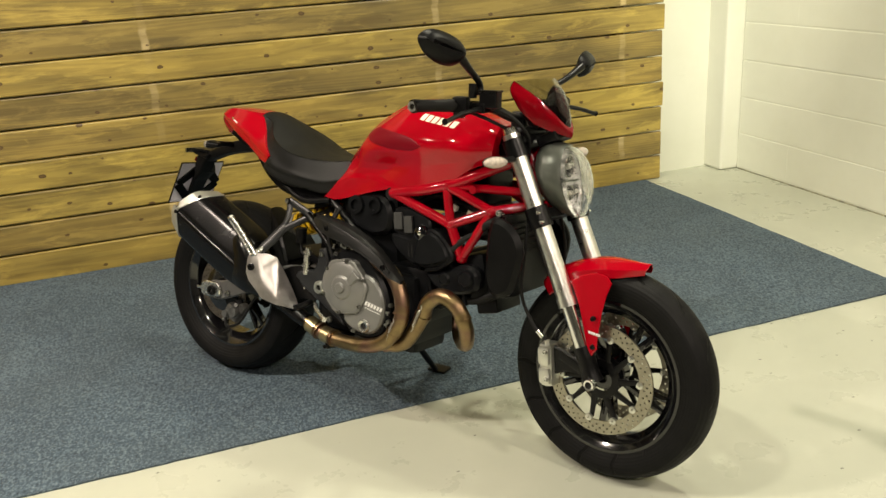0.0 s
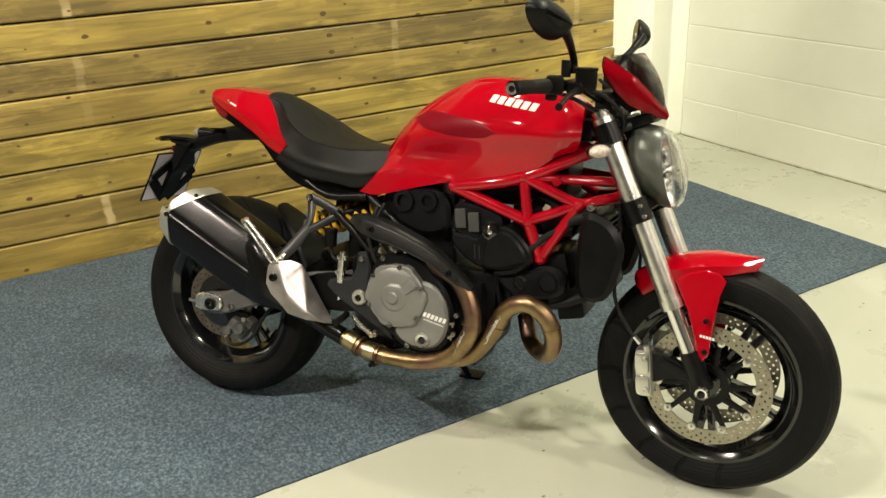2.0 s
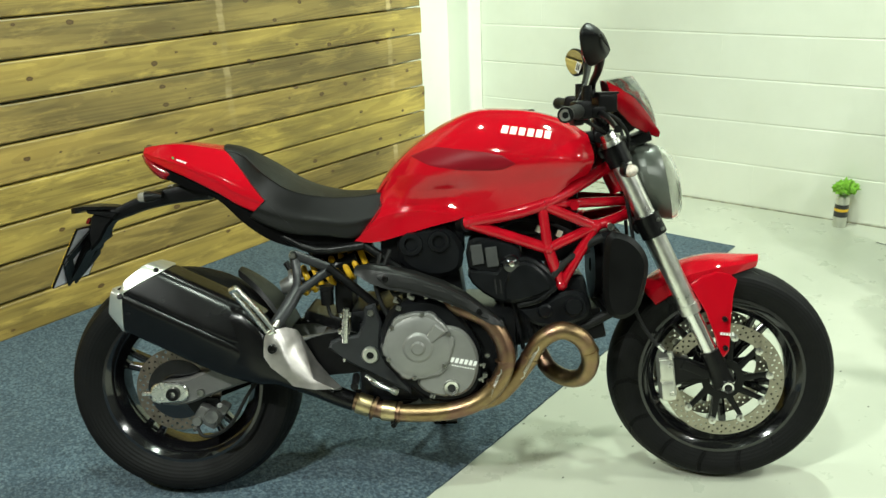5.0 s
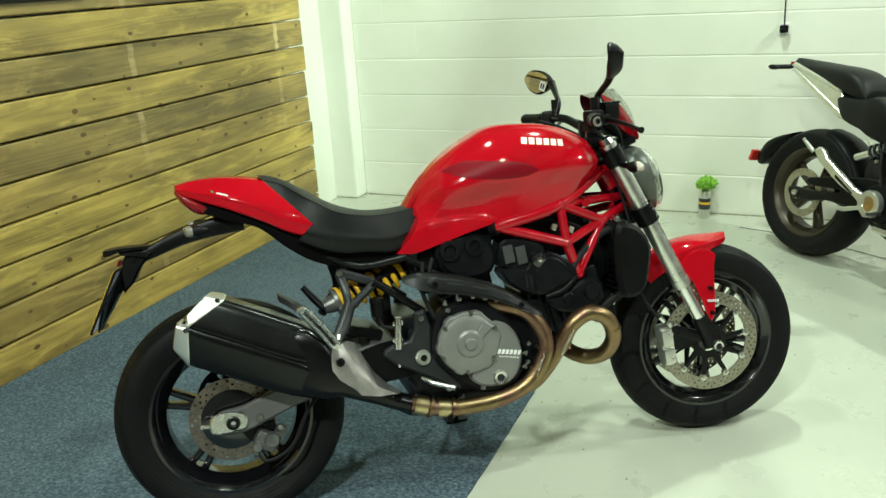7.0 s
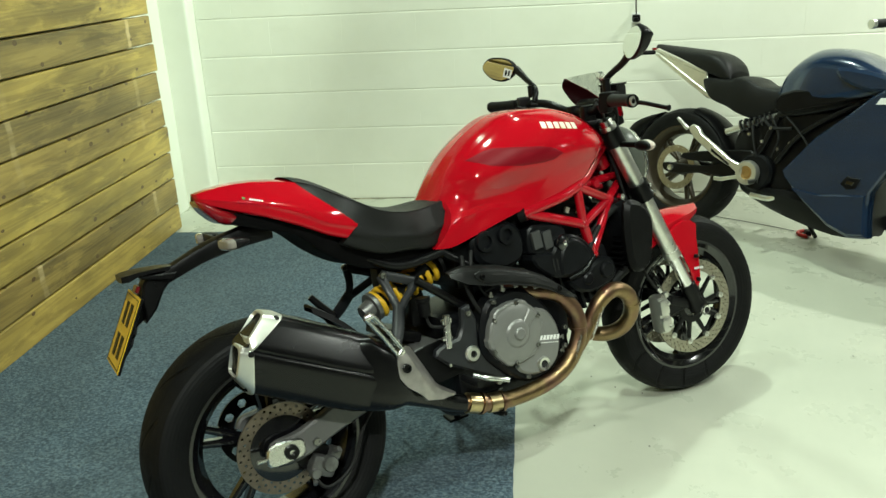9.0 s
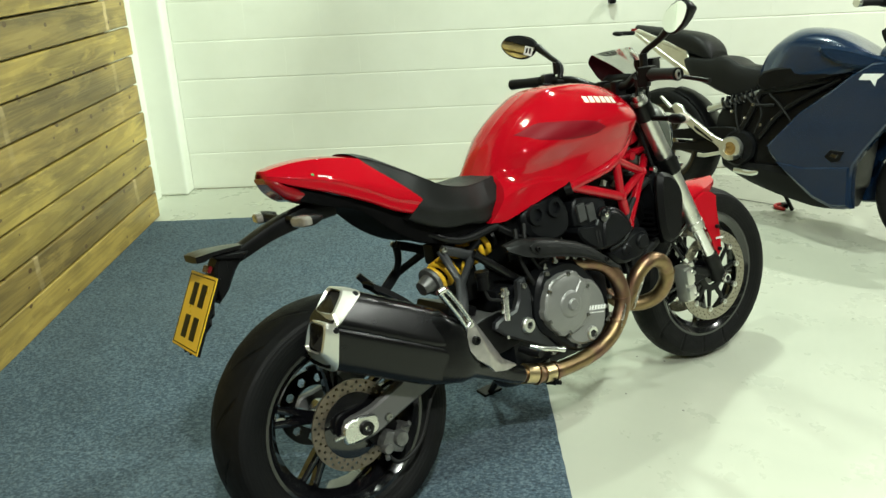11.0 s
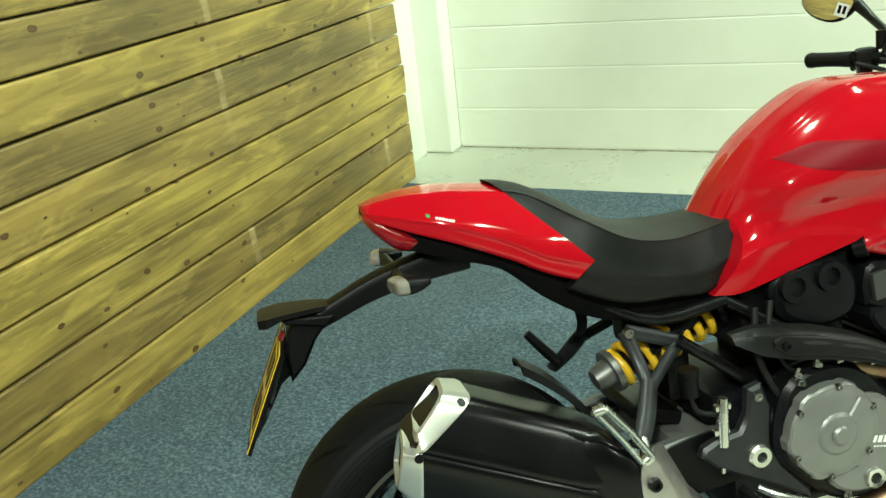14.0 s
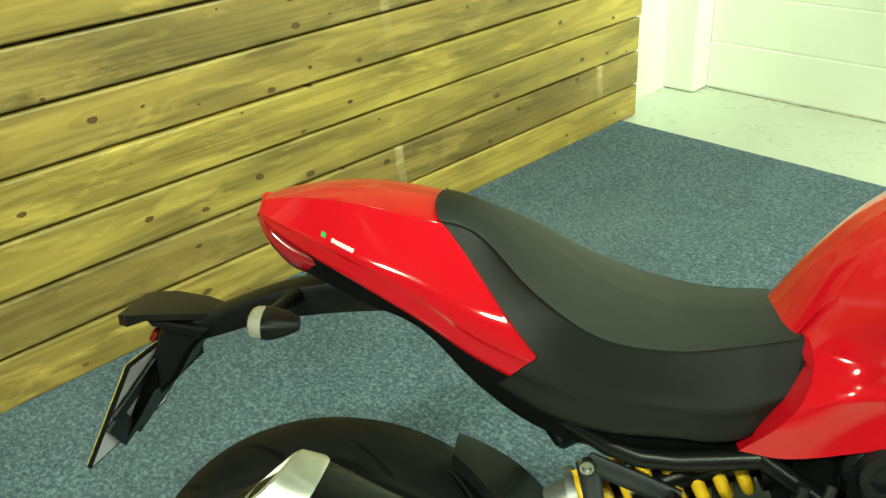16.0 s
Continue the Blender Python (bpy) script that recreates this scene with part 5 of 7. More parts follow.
# start of each silencer, its half sizes, and how far its cap's two ends are raked
bridge_ends = []
for sx, sz, y, hh, hw, length, rake0, rake1, shear, c0, c1 in ((-0.048, 0.660, -0.182, 0.048, 0.058, 0.335, 0.022, 0.034, 0.42, -0.002, 0.022), (-0.082, 0.576, -0.190, 0.053, 0.058, 0.335, -0.012, -0.020, -0.22, -0.024, 0.004)):
    def at(d, grow=0.0, rake=0.0, skew=0.0, cut=1.0):
        out = []
        for k in range(48):
            a = 2 * math.pi * k / 48
            c, q = math.cos(a), math.sin(a)
            w, h = (hw + grow) * math.copysign(abs(c) ** 0.40, c), (hh + grow) * math.copysign(abs(q) ** 0.42, q) * (cut if q < 0 else 1.0)
            along = d + rake * h / hh + skew * w / hw
            out.append((sx + ux * along + h * math.sin(SLOPE), y + w + shear * h, sz + uz * along + h * math.cos(SLOPE)))
        return out
    silencer = part("silencer", skin([at(c1 - 0.014, -0.003, rake1), at(c1 + 0.016, 0.0, rake1), at(0.12), at(0.20, 0.001), at(length - 0.05, 0.0), at(length, -0.006)]), SILENCER, exhaust, "satin black silencer tube", 30)
    # the rear face is cut short below, so that the cap's underside slopes up to it
    cap = part("end_cap", skin([at(c0 + 0.008, -0.011, rake0, 0.007, 0.45), at(c0, -0.007, rake0, 0.007, 0.48), at(c0 + 0.003, -0.002, rake0, 0.007, 0.5), at(c1, 0.0025, rake1), at(c1 + 0.006, 0.0015, rake1), at(c1 + 0.006, -0.006, rake1), at(c0 + 0.014, -0.014, rake0, 0.007, 0.42)], caps=False), CAP_SILVER, silencer, "matt silver end cap", 30)
    part("bore", skin([at(c0 + 0.012, -0.0135, rake0, 0.007, 0.42), at(c0 + 0.03, -0.022, rake0, 0.007, 0.5), at(c0 + 0.035, -0.035, rake0, 0.0, 0.5)]), HOLE, cap)
    bridge_ends.append(at(c1 - 0.010, -0.004, rake1)[30 if shear > 0 else 18])
    ring = at((c0 + c1) / 2 + 0.004, 0.0015, (rake0 + rake1) / 2, -0.007)
    corner = Vector(ring[19 if shear > 0 else 20])
    facing = Vector((0, -0.75, 0.66)) if shear > 0 else Vector((0, -0.95, 0.3))
    part("cap_screw", moved(lathe([(0, 0.0015), (0.0062, 0.0015), (0.0075, 0.0), (0.0075, -0.006), (0, -0.006)], 16), Matrix.Translation(corner) @ facing.to_track_quat("Y", "Z").to_matrix().to_4x4()), SATIN, cap)

part("cap_bridge", tube([bridge_ends[0], bridge_ends[1]], 0.016, 12, 1, 0.5), CAP_SILVER, exhaust, "matt silver web between the end caps")


def pipe_run(points, r=0.0235):
    return tube(points, r, 18, 8)


pipes = part("exhaust_pipe", pipe_run([(0.49, -0.175, 0.302), (0.56, -0.178, 0.278), (0.64, -0.182, 0.268), (0.75, -0.190, 0.276), (0.835, -0.198, 0.312), (0.888, -0.203, 0.385), (0.888, -0.202, 0.455), (0.845, -0.192, 0.520), (0.77, -0.17, 0.548), (0.70, -0.13, 0.56)]), PIPE, bike, "heat-tinted bronze steel exhaust pipe")
part("loop_pipe", pipe_run([(0.80, -0.160, 0.282), (0.875, -0.156, 0.306), (0.945, -0.178, 0.394), (0.981, -0.194, 0.458), (1.035, -0.204, 0.488), (1.088, -0.204, 0.463), (1.111, -0.190, 0.406), (1.097, -0.157, 0.352), (1.060, -0.112, 0.331), (1.015, -0.065, 0.348), (0.985, -0.02, 0.40)]), PIPE, pipes, "looped bronze exhaust pipe")
for pts, r in (([(0.50, -0.1755, 0.299), (0.535, -0.177, 0.287)], 0.0285), ([(0.565, -0.178, 0.277), (0.60, -0.180, 0.272)], 0.0275), ([(0.54, -0.177, 0.285), (0.548, -0.1775, 0.282)], 0.031), ([(0.605, -0.18, 0.271), (0.613, -0.181, 0.270)], 0.029),
               ([(0.889, -0.203, 0.41), (0.889, -0.203, 0.414)], 0.0255), ([(0.955, -0.1815, 0.410), (0.958, -0.183, 0.416)], 0.0262), ([(1.106, -0.1985, 0.433), (1.108, -0.197, 0.427)], 0.0252), ([(0.862, -0.1995, 0.342), (0.865, -0.2, 0.347)], 0.0262)):
    part("pipe_band", tube(pts, r, 18, 1), BAND_BRASS if 0.027 < r < 0.0288 else PIPE, pipes)
part("collector", tube([(0.47, -0.090, 0.290), (0.50, -0.090, 0.274), (0.56, -0.090, 0.266), (0.62, -0.090, 0.270), (0.66, -0.090, 0.285)], [0.020, 0.032, 0.034, 0.032, 0.020], 16, 3), SILENCER, pipes, "black exhaust collector under the engine")
part("clamp_bolt", merge(tube([(0.596, -0.212, 0.246), (0.594, -0.158, 0.236)], 0.0065, 8, 1), box((0.595, -0.185, 0.247), (0.016, 0.030, 0.022), 0.004)), SATIN, pipes)


def pipe_spring(a, b):
    """A tension spring with a hook at either end."""
    a, b = Vector(a), Vector(b)
    way = (b - a).normalized()
    side = way.cross(Vector((0, 1, 0))).normalized()
    over = way.cross(side)
    line = [tuple(a.lerp(b, 0.18 + 0.64 * k / 95) + (side * math.cos(2 * math.pi * 12 * k / 95) + over * math.sin(2 * math.pi * 12 * k / 95)) * 0.0034) for k in range(96)]
    hooks = [tube([tuple(p), tuple(p.lerp(q, 0.10) + side * 0.004), tuple(p.lerp(q, 0.20))], 0.0014, 6, 3) for p, q in ((a, b), (b, a))]
    return merge(tube(line, 0.0014, 5, 1), *hooks)


part("pipe_spring", pipe_spring((0.878, -0.226, 0.396), (0.843, -0.216, 0.302)), SATIN_ALLOY, pipes)
part("pipe_spring", pipe_spring((0.975, -0.222, 0.452), (0.930, -0.206, 0.362)), SATIN_ALLOY, pipes)

SHIELD_X = [0.508, 0.550, 0.600, 0.664, 0.740, 0.792, 0.850, 0.890]
SHIELD_TOP = [0.660, 0.668, 0.661, 0.646, 0.619, 0.591, 0.546, 0.512]
SHIELD_LOW = [0.646, 0.622, 0.607, 0.596, 0.574, 0.551, 0.516, 0.504]
SHIELD_Y = [-0.170, -0.188, -0.198, -0.205, -0.210, -0.212, -0.212, -0.206]


def shield_at(u, v, out=0.0):
    """A place on the shield's outer face: u along it, v from its lower edge up, out: how far proud."""
    k = u * (len(SHIELD_X) - 1)
    i = min(int(k), len(SHIELD_X) - 2)
    x, t, b, y = (float(c[i] + (c[i + 1] - c[i]) * (k - i)) for c in (SHIELD_X, SHIELD_TOP, SHIELD_LOW, SHIELD_Y))
    return (x, y - 0.012 * (1 - v) - out, b + (t - b) * v)


def shield_patch(u0, u1, v0, v1, out, n=16, ends=0.0):
    """A raised plate or slot on the shield that follows its curve."""
    rings = []
    for k in range(n + 1):
        u = u0 + (u1 - u0) * k / n
        e = min(1.0, 0.35 + min(k, n - k) / max(1.0, n * ends)) if ends else 1.0
        lo, hi = (v0 + v1) / 2 - (v1 - v0) / 2 * e, (v0 + v1) / 2 + (v1 - v0) / 2 * e
        g = 0.12 * (v1 - v0)
        rings.append([shield_at(u, lo, -0.004), shield_at(u, lo, out * 0.6), shield_at(u, lo + g, out), shield_at(u, hi - g, out), shield_at(u, hi, out * 0.6), shield_at(u, hi, -0.004)])
    return skin(rings)


shell = []
for k in range(29):
    u = k / 28
    face = [shield_at(u, v) for v in (0.0, 0.25, 0.5, 0.75)]
    (x, y, t), (_, _, b) = shield_at(u, 1.0), shield_at(u, 0.0)
    deep = 0.010 + 0.030 * math.sin(math.pi * min(1.0, u * 0.9 + 0.08))
    shell.append([(x, y + 0.25 * deep, b - 0.002), *face, (x, y + 0.004, t - 0.1 * (t - b)), (x, y + 0.35 * deep, t), (x, y + deep, t + 0.001), (x, y + deep, t - 0.004), (x, y + 0.35 * deep, t - 0.006)])
shield = part("heat_shield", skin(shell), HEAT_BLACK, bike, "black curved exhaust heat shield with slots", 30)
part("shield_panel", shield_patch(0.20, 0.86, 0.16, 0.80, 0.0045, 22, 0.12), HEAT_BLACK, shield, "", 30)
# Raised near-black patches paint the dark of open slots.
for k in range(3):
    part("slot", shield_patch(0.33 + 0.145 * k, 0.44 + 0.145 * k, 0.50, 0.66, 0.0056, 6, 0.3), HOLE, shield)
for u, v in ((0.255, 0.46), (0.80, 0.46)):
    x, y, z = shield_at(u, v, 0.004)
    part("shield_screw", bolt(x, y, z, 0.008), SATIN, shield)

# rider and pillion foot gear
for s in (-1, 1):
    y = s * 0.130
    hang = part("pillion_hanger", merge(tube([(0.340, s * 0.108, 0.688), (0.350, s * 0.128, 0.640), (0.352, s * 0.158, 0.598)], [0.014, 0.012, 0.012], 12, 4, 0.6),
                                        tube([(0.356, s * 0.152, 0.606), (0.330, s * 0.185, 0.560), (0.300, s * 0.214, 0.520)], [0.017, 0.018, 0.015], 12, 4, 0.55)), PLATE_GREY, bike, "black cast pillion hanger")
    part("hanger_arm", tube([(0.436, s * 0.112, 0.646), (0.402, s * 0.130, 0.625), (0.352, s * 0.160, 0.594)], [0.014, 0.012, 0.012], 12, 4, 0.6), PLATE_GREY, hang)
    part("hanger_web", tube([(0.340, s * 0.112, 0.689), (0.39, s * 0.112, 0.669), (0.445, s * 0.112, 0.645)], 0.0135, 10, 3, 0.6), PLATE_GREY, hang)
    part("hanger_bolt", bolt(0.340, s * 0.122, 0.689, 0.010, s), BOLT, hang)
    part("hanger_bolt", bolt(0.445, s * 0.122, 0.645, 0.010, s), BOLT, hang)
    sub = part("subframe_tube", tube([(0.52, s * 0.11, 0.715), (0.60, s * 0.12, 0.66), (0.68, s * 0.13, 0.60)], 0.012, 10, 3), SATIN, bike)
    part("subframe_tube", tube([(0.30, s * 0.10, 0.745), (0.40, s * 0.115, 0.70), (0.53, s * 0.12, 0.71)], 0.012, 10, 3), SATIN, bike)
    part("subframe_tube", tube([(0.432, s * 0.125, 0.655), (0.50, s * 0.13, 0.60), (0.56, s * 0.14, 0.55)], 0.012, 10, 3), SATIN, bike)
    if s < 0:
        part("pillion_peg", merge(tube([(0.290, s * 0.238, 0.505), (0.252, s * 0.250, 0.566), (0.210, s * 0.262, 0.626)], 0.0065, 10, 4, 1.3), tube([(0.306, s * 0.240, 0.517), (0.268, s * 0.254, 0.576), (0.226, s * 0.268, 0.632)], 0.0065, 10, 4, 1.3),
                                  tube([(0.210, s * 0.262, 0.626), (0.226, s * 0.268, 0.632)], 0.009, 10, 1), tube([(0.290, s * 0.238, 0.505), (0.306, s * 0.240, 0.517)], 0.010, 10, 1), tube([(0.298, s * 0.239, 0.511), (0.312, s * 0.20, 0.535)], 0.009, 10, 1)), ALLOY, hang, "polished folding foot peg")
    else:
        part("pillion_peg", tube([(0.305, 0.175, 0.545), (0.28, 0.188, 0.575), (0.25, 0.20, 0.615)], [0.012, 0.012, 0.010], 10, 3), BLACK, hang, "black folding foot peg")
    mount = part("footpeg_mount", slab([(0.436, 0.464), (0.460, 0.474), (0.507, 0.480), (0.524, 0.510), (0.530, 0.556), (0.556, 0.562), (0.572, 0.515), (0.566, 0.445), (0.584, 0.402), (0.640, 0.336), (0.642, 0.316), (0.578, 0.354), (0.520, 0.386), (0.465, 0.416), (0.430, 0.448)], s * 0.150, s * 0.176, 0.006), PLATE_GREY, bike, "dark grey cast footrest plate")
    part("pivot_nut", lathe([(0.010, s * 0.174), (0.010, s * 0.186), (0.019, s * 0.186), (0.023, s * 0.181), (0.023, s * 0.172)], 24, (0.540, 0, 0.428), True), SATIN_ALLOY, mount)
    part("pivot_core", lathe([(0, s * 0.180), (0.011, s * 0.180), (0.011, s * 0.172), (0, s * 0.172)], 18, (0.540, 0, 0.428)), SATIN, mount)
    part("mount_bolt", bolt(0.545, s * 0.176, 0.540, 0.009, s), BOLT, mount)
    part("foot_peg", tube([(0.50, s * 0.178, 0.372), (0.503, s * 0.215, 0.368), (0.505, s * 0.255, 0.368)], 0.010, 12, 2), SATIN, mount)
    part("foot_lever", tube([(0.528, s * 0.185, 0.372), (0.556, s * 0.208, 0.360), (0.588, s * 0.222, 0.350), (0.611, s * 0.233, 0.343)], [0.007, 0.008, 0.007, 0.009], 10, 4), ALLOY, mount, "polished foot lever")
def heel_guard():
    """A folded plate: a flat outer face, and a front face that turns in towards the engine."""
    top_l, fold_a, fold_b, tip_f = (0.300, -0.246, 0.517), (0.316, -0.247, 0.490), (0.346, -0.247, 0.436), (0.448, -0.216, 0.350)
    outer = [(0.279, -0.250, 0.484), (0.284, -0.250, 0.505), top_l, fold_a, fold_b, (0.398, -0.231, 0.382), tip_f, (0.400, -0.236, 0.356), (0.349, -0.252, 0.372), (0.333, -0.255, 0.392), (0.296, -0.257, 0.424), (0.279, -0.255, 0.452)]
    front = [top_l, (0.330, -0.208, 0.516), (0.354, -0.184, 0.502), (0.372, -0.170, 0.460), (0.396, -0.160, 0.410), (0.428, -0.168, 0.372), (0.464, -0.190, 0.345), tip_f, (0.398, -0.231, 0.382), fold_b, fold_a]
    bm = bmesh.new()
    made = {}
    for loop in (outer, front):
        bm.faces.new([made.setdefault(p, None) or made.update({p: bm.verts.new(p)}) or made[p] for p in loop])
    bmesh.ops.triangulate(bm, faces=bm.faces[:])
    bmesh.ops.subdivide_edges(bm, edges=bm.edges[:], cuts=1, use_grid_fill=True)
    bmesh.ops.recalc_face_normals(bm, faces=bm.faces)
    bmesh.ops.solidify(bm, geom=bm.faces[:], thickness=0.006)
    return bm


heel = part("heel_guard", heel_guard(), GUARD_ALLOY, bike, "bright alloy silencer heel guard", 50)
part("guard_screw", lathe([(0, -0.254), (0.006, -0.254), (0.007, -0.260), (0.011, -0.260), (0.012, -0.254), (0.012, -0.244), (0, -0.244)], 18, (0.302, 0, 0.472)), SATIN, heel)
part("master_cylinder", merge(tube([(0.474, -0.172, 0.462), (0.477, -0.172, 0.51), (0.481, -0.172, 0.552)], [0.010, 0.011, 0.009], 14, 2), box((0.473, -0.17, 0.49), (0.03, 0.012, 0.012), 0.003), box((0.479, -0.17, 0.535), (0.03, 0.012, 0.012), 0.003),
                              tube([(0.474, -0.172, 0.462), (0.47, -0.172, 0.41)], 0.004, 8, 1)), ALLOY, bike, "bright rear brake master cylinder")
part("fluid_pot", merge(lathe([(0, -0.02), (0.017, -0.02), (0.018, 0.018), (0.02, 0.02), (0.02, 0.03), (0, 0.03)], 20)), BLACK, bike).data.transform(pose(0.43, -0.15, 0.58, 90, 0, 0))
part("pot_hose", tube([(0.43, -0.15, 0.56), (0.44, -0.155, 0.53), (0.47, -0.165, 0.52)], 0.005, 8), RUBBER, bike)

# shock absorber
S0, S1 = Vector((0.325, -0.055, 0.598)), Vector((0.56, -0.035, 0.668))
shock = part("shock_absorber", tube([tuple(S0), tuple(S0.lerp(S1, 0.5)), tuple(S1)], 0.023, 14, 2), SATIN, bike, "rear shock absorber with yellow spring")
way = (S1 - S0).normalized()
sd = way.cross(Vector((0, 1, 0))).normalized()
ot = way.cross(sd)
coil = []
for k in range(90):
    t, a = 0.05 + 0.87 * k / 89, 2 * math.pi * 8.0 * k / 89
    coil.append(tuple(S0.lerp(S1, t) + (sd * math.cos(a) + ot * math.sin(a)) * 0.034))
part("spring", tube(coil, 0.0084, 10, 1), GOLD, shock, "yellow coil spring")
for t in (-0.01, 0.92):
    part("spring_seat", tube([tuple(S0.lerp(S1, t)), tuple(S0.lerp(S1, t + 0.05))], 0.041, 18, 1), CASTING_GREY if t < 0.5 else SATIN, shock)
part("shock_eye", tube([tuple(S0.lerp(S1, -0.14)), tuple(S0.lerp(S1, -0.06)), tuple(S0)], [0.020, 0.025, 0.027], 16, 2), CASTING_GREY, shock, "grey lower end of the shock absorber")
part("reservoir", tube([(0.395, -0.075, 0.625), (0.44, -0.07, 0.645), (0.50, -0.065, 0.67)], 0.015, 14, 2), SATIN, shock)
part("linkage", merge(box((0.40, 0, 0.50), (0.10, 0.16, 0.03), 0.01, (0, 20, 0)), box((0.46, 0, 0.56), (0.05, 0.12, 0.10), 0.012)), SATIN, bike)
part("battery_tray", merge(box((0.45, 0, 0.66), (0.16, 0.05, 0.06), 0.01), box((0.60, 0, 0.66), (0.06, 0.20, 0.14), 0.015)), BLACK, bike)

# side stand and its foot
stand = part("side_stand", tube([(0.70, 0.10, 0.265), (0.705, 0.19, 0.165), (0.712, 0.285, 0.066)], [0.014, 0.012, 0.011], 10, 3), SATIN, bike, "black side stand with a flat foot")
part("stand_foot", box((0.718, 0.297, 0.069), (0.075, 0.05, 0.014), 0.005, (11.5, 0, 0)), SATIN, stand)

# radiator
rad = part("radiator", box((1.185, 0, 0.615), (0.035, 0.27, 0.235), 0.006, (0, -10, 0)), DARK_ENGINE, bike, "black radiator with side shrouds")
for k in range(12):
    part("cooling_fin", box((1.185 + 0.0016 * (k - 6), 0, 0.515 + 0.0175 * k), (0.041, 0.24, 0.005), 0, (0, -10, 0)), BLACK, rad)
for s in (-1, 1):
    part("shroud", slab([(1.160, 0.722), (1.205, 0.725), (1.245, 0.695), (1.266, 0.645), (1.255, 0.575), (1.236, 0.522), (1.19, 0.502), (1.155, 0.532), (1.148, 0.62)], s * 0.135, s * 0.172, 0.014, 3), BLACK, rad, "black plastic radiator shroud")
part("rectifier", box((1.125, -0.03, 0.475), (0.070, 0.150, 0.085), 0.008, (0, -12, 0)), BLACK, rad, "black ribbed rectifier box")
part("fan", lathe([(0.02, -0.01), (0.09, -0.01), (0.095, 0.01), (0.02, 0.01)], 32, (0, 0, 0), True), BLACK, rad).data.transform(pose(1.150, 0, 0.62, 0, 0, 90))
for pts in ([(1.19, -0.12, 0.72), (1.12, -0.12, 0.70), (1.06, -0.09, 0.64)], [(1.18, -0.11, 0.51), (1.10, -0.10, 0.47), (1.0, -0.08, 0.45)], [(1.19, 0.12, 0.72), (1.10, 0.12, 0.72), (0.95, 0.09, 0.68)]):
    part("coolant_hose", tube(pts, 0.014, 12), RUBBER, rad)

# ---- front end, turned with the handlebar ----
STEER = -6.0
axis_at, axis_way = Vector((1.17, 0, 0.95)), Vector((-0.42, 0, 0.9)).normalized()
TURN_M = Matrix.Translation(axis_at) @ Matrix.Rotation(radians(STEER), 4, axis_way) @ Matrix.Translation(-axis_at)


def fpart(name, bm, material, parent, label="", sharp=38.0):
    return part(name, moved(bm, TURN_M), material, parent, label, sharp)


FC = (WHEELBASE, R_FRONT)
front_wheel = wheel("front_wheel", R_FRONT, 0.12, 0.218, *FC, bike, TURN_M, 18, "gloss black cast front wheel with paired spokes")
ft = tyre(R_FRONT, 0.122, 0.218, *FC, "front", front_wheel)
ft.data.transform(TURN_M)
for s in (-1, 1):
    disc = fpart("brake_disc", disc_bm(*FC, s * 0.072, 0.122, 0.160, [(40, 0.153, 0.0033, 0), (40, 0.1435, 0.0033, 0.5), (40, 0.134, 0.0033, 0)], 0.005), STEEL, front_wheel, "drilled steel brake disc", 30)
    carrier = fpart("disc_carrier", lathe([(0.036, s * 0.061), (0.057, s * 0.061), (0.057, s * 0.071), (0.036, s * 0.071)], 40, (FC[0], 0, FC[1]), True), SATIN, disc)
    for k in range(10):
        arm_bm = spoke_bm(0.045, 0.118, 0.017, 0.010, 0.004, 0.004, 0.016)
        fpart("carrier_arm", moved(arm_bm, pose(FC[0], s * 0.066, FC[1], 0, 36 * k, 0)), SATIN, disc)
    for k in range(10):
        a = -2 * math.pi * k / 10 + 0.10
        fpart("disc_bobbin", lathe([(0.003, s * 0.064), (0.010, s * 0.066), (0.010, s * 0.0775), (0.003, s * 0.0785)], 14, (FC[0] + 0.122 * math.cos(a), 0, FC[1] + 0.122 * math.sin(a)), True), SATIN_ALLOY, disc)


def leg(t, y, dx=0.0):
    """A point of the fork leg: t runs from the axle's height up."""
    return (1.452 + dx - (t - 0.40) * 0.468, y, t)


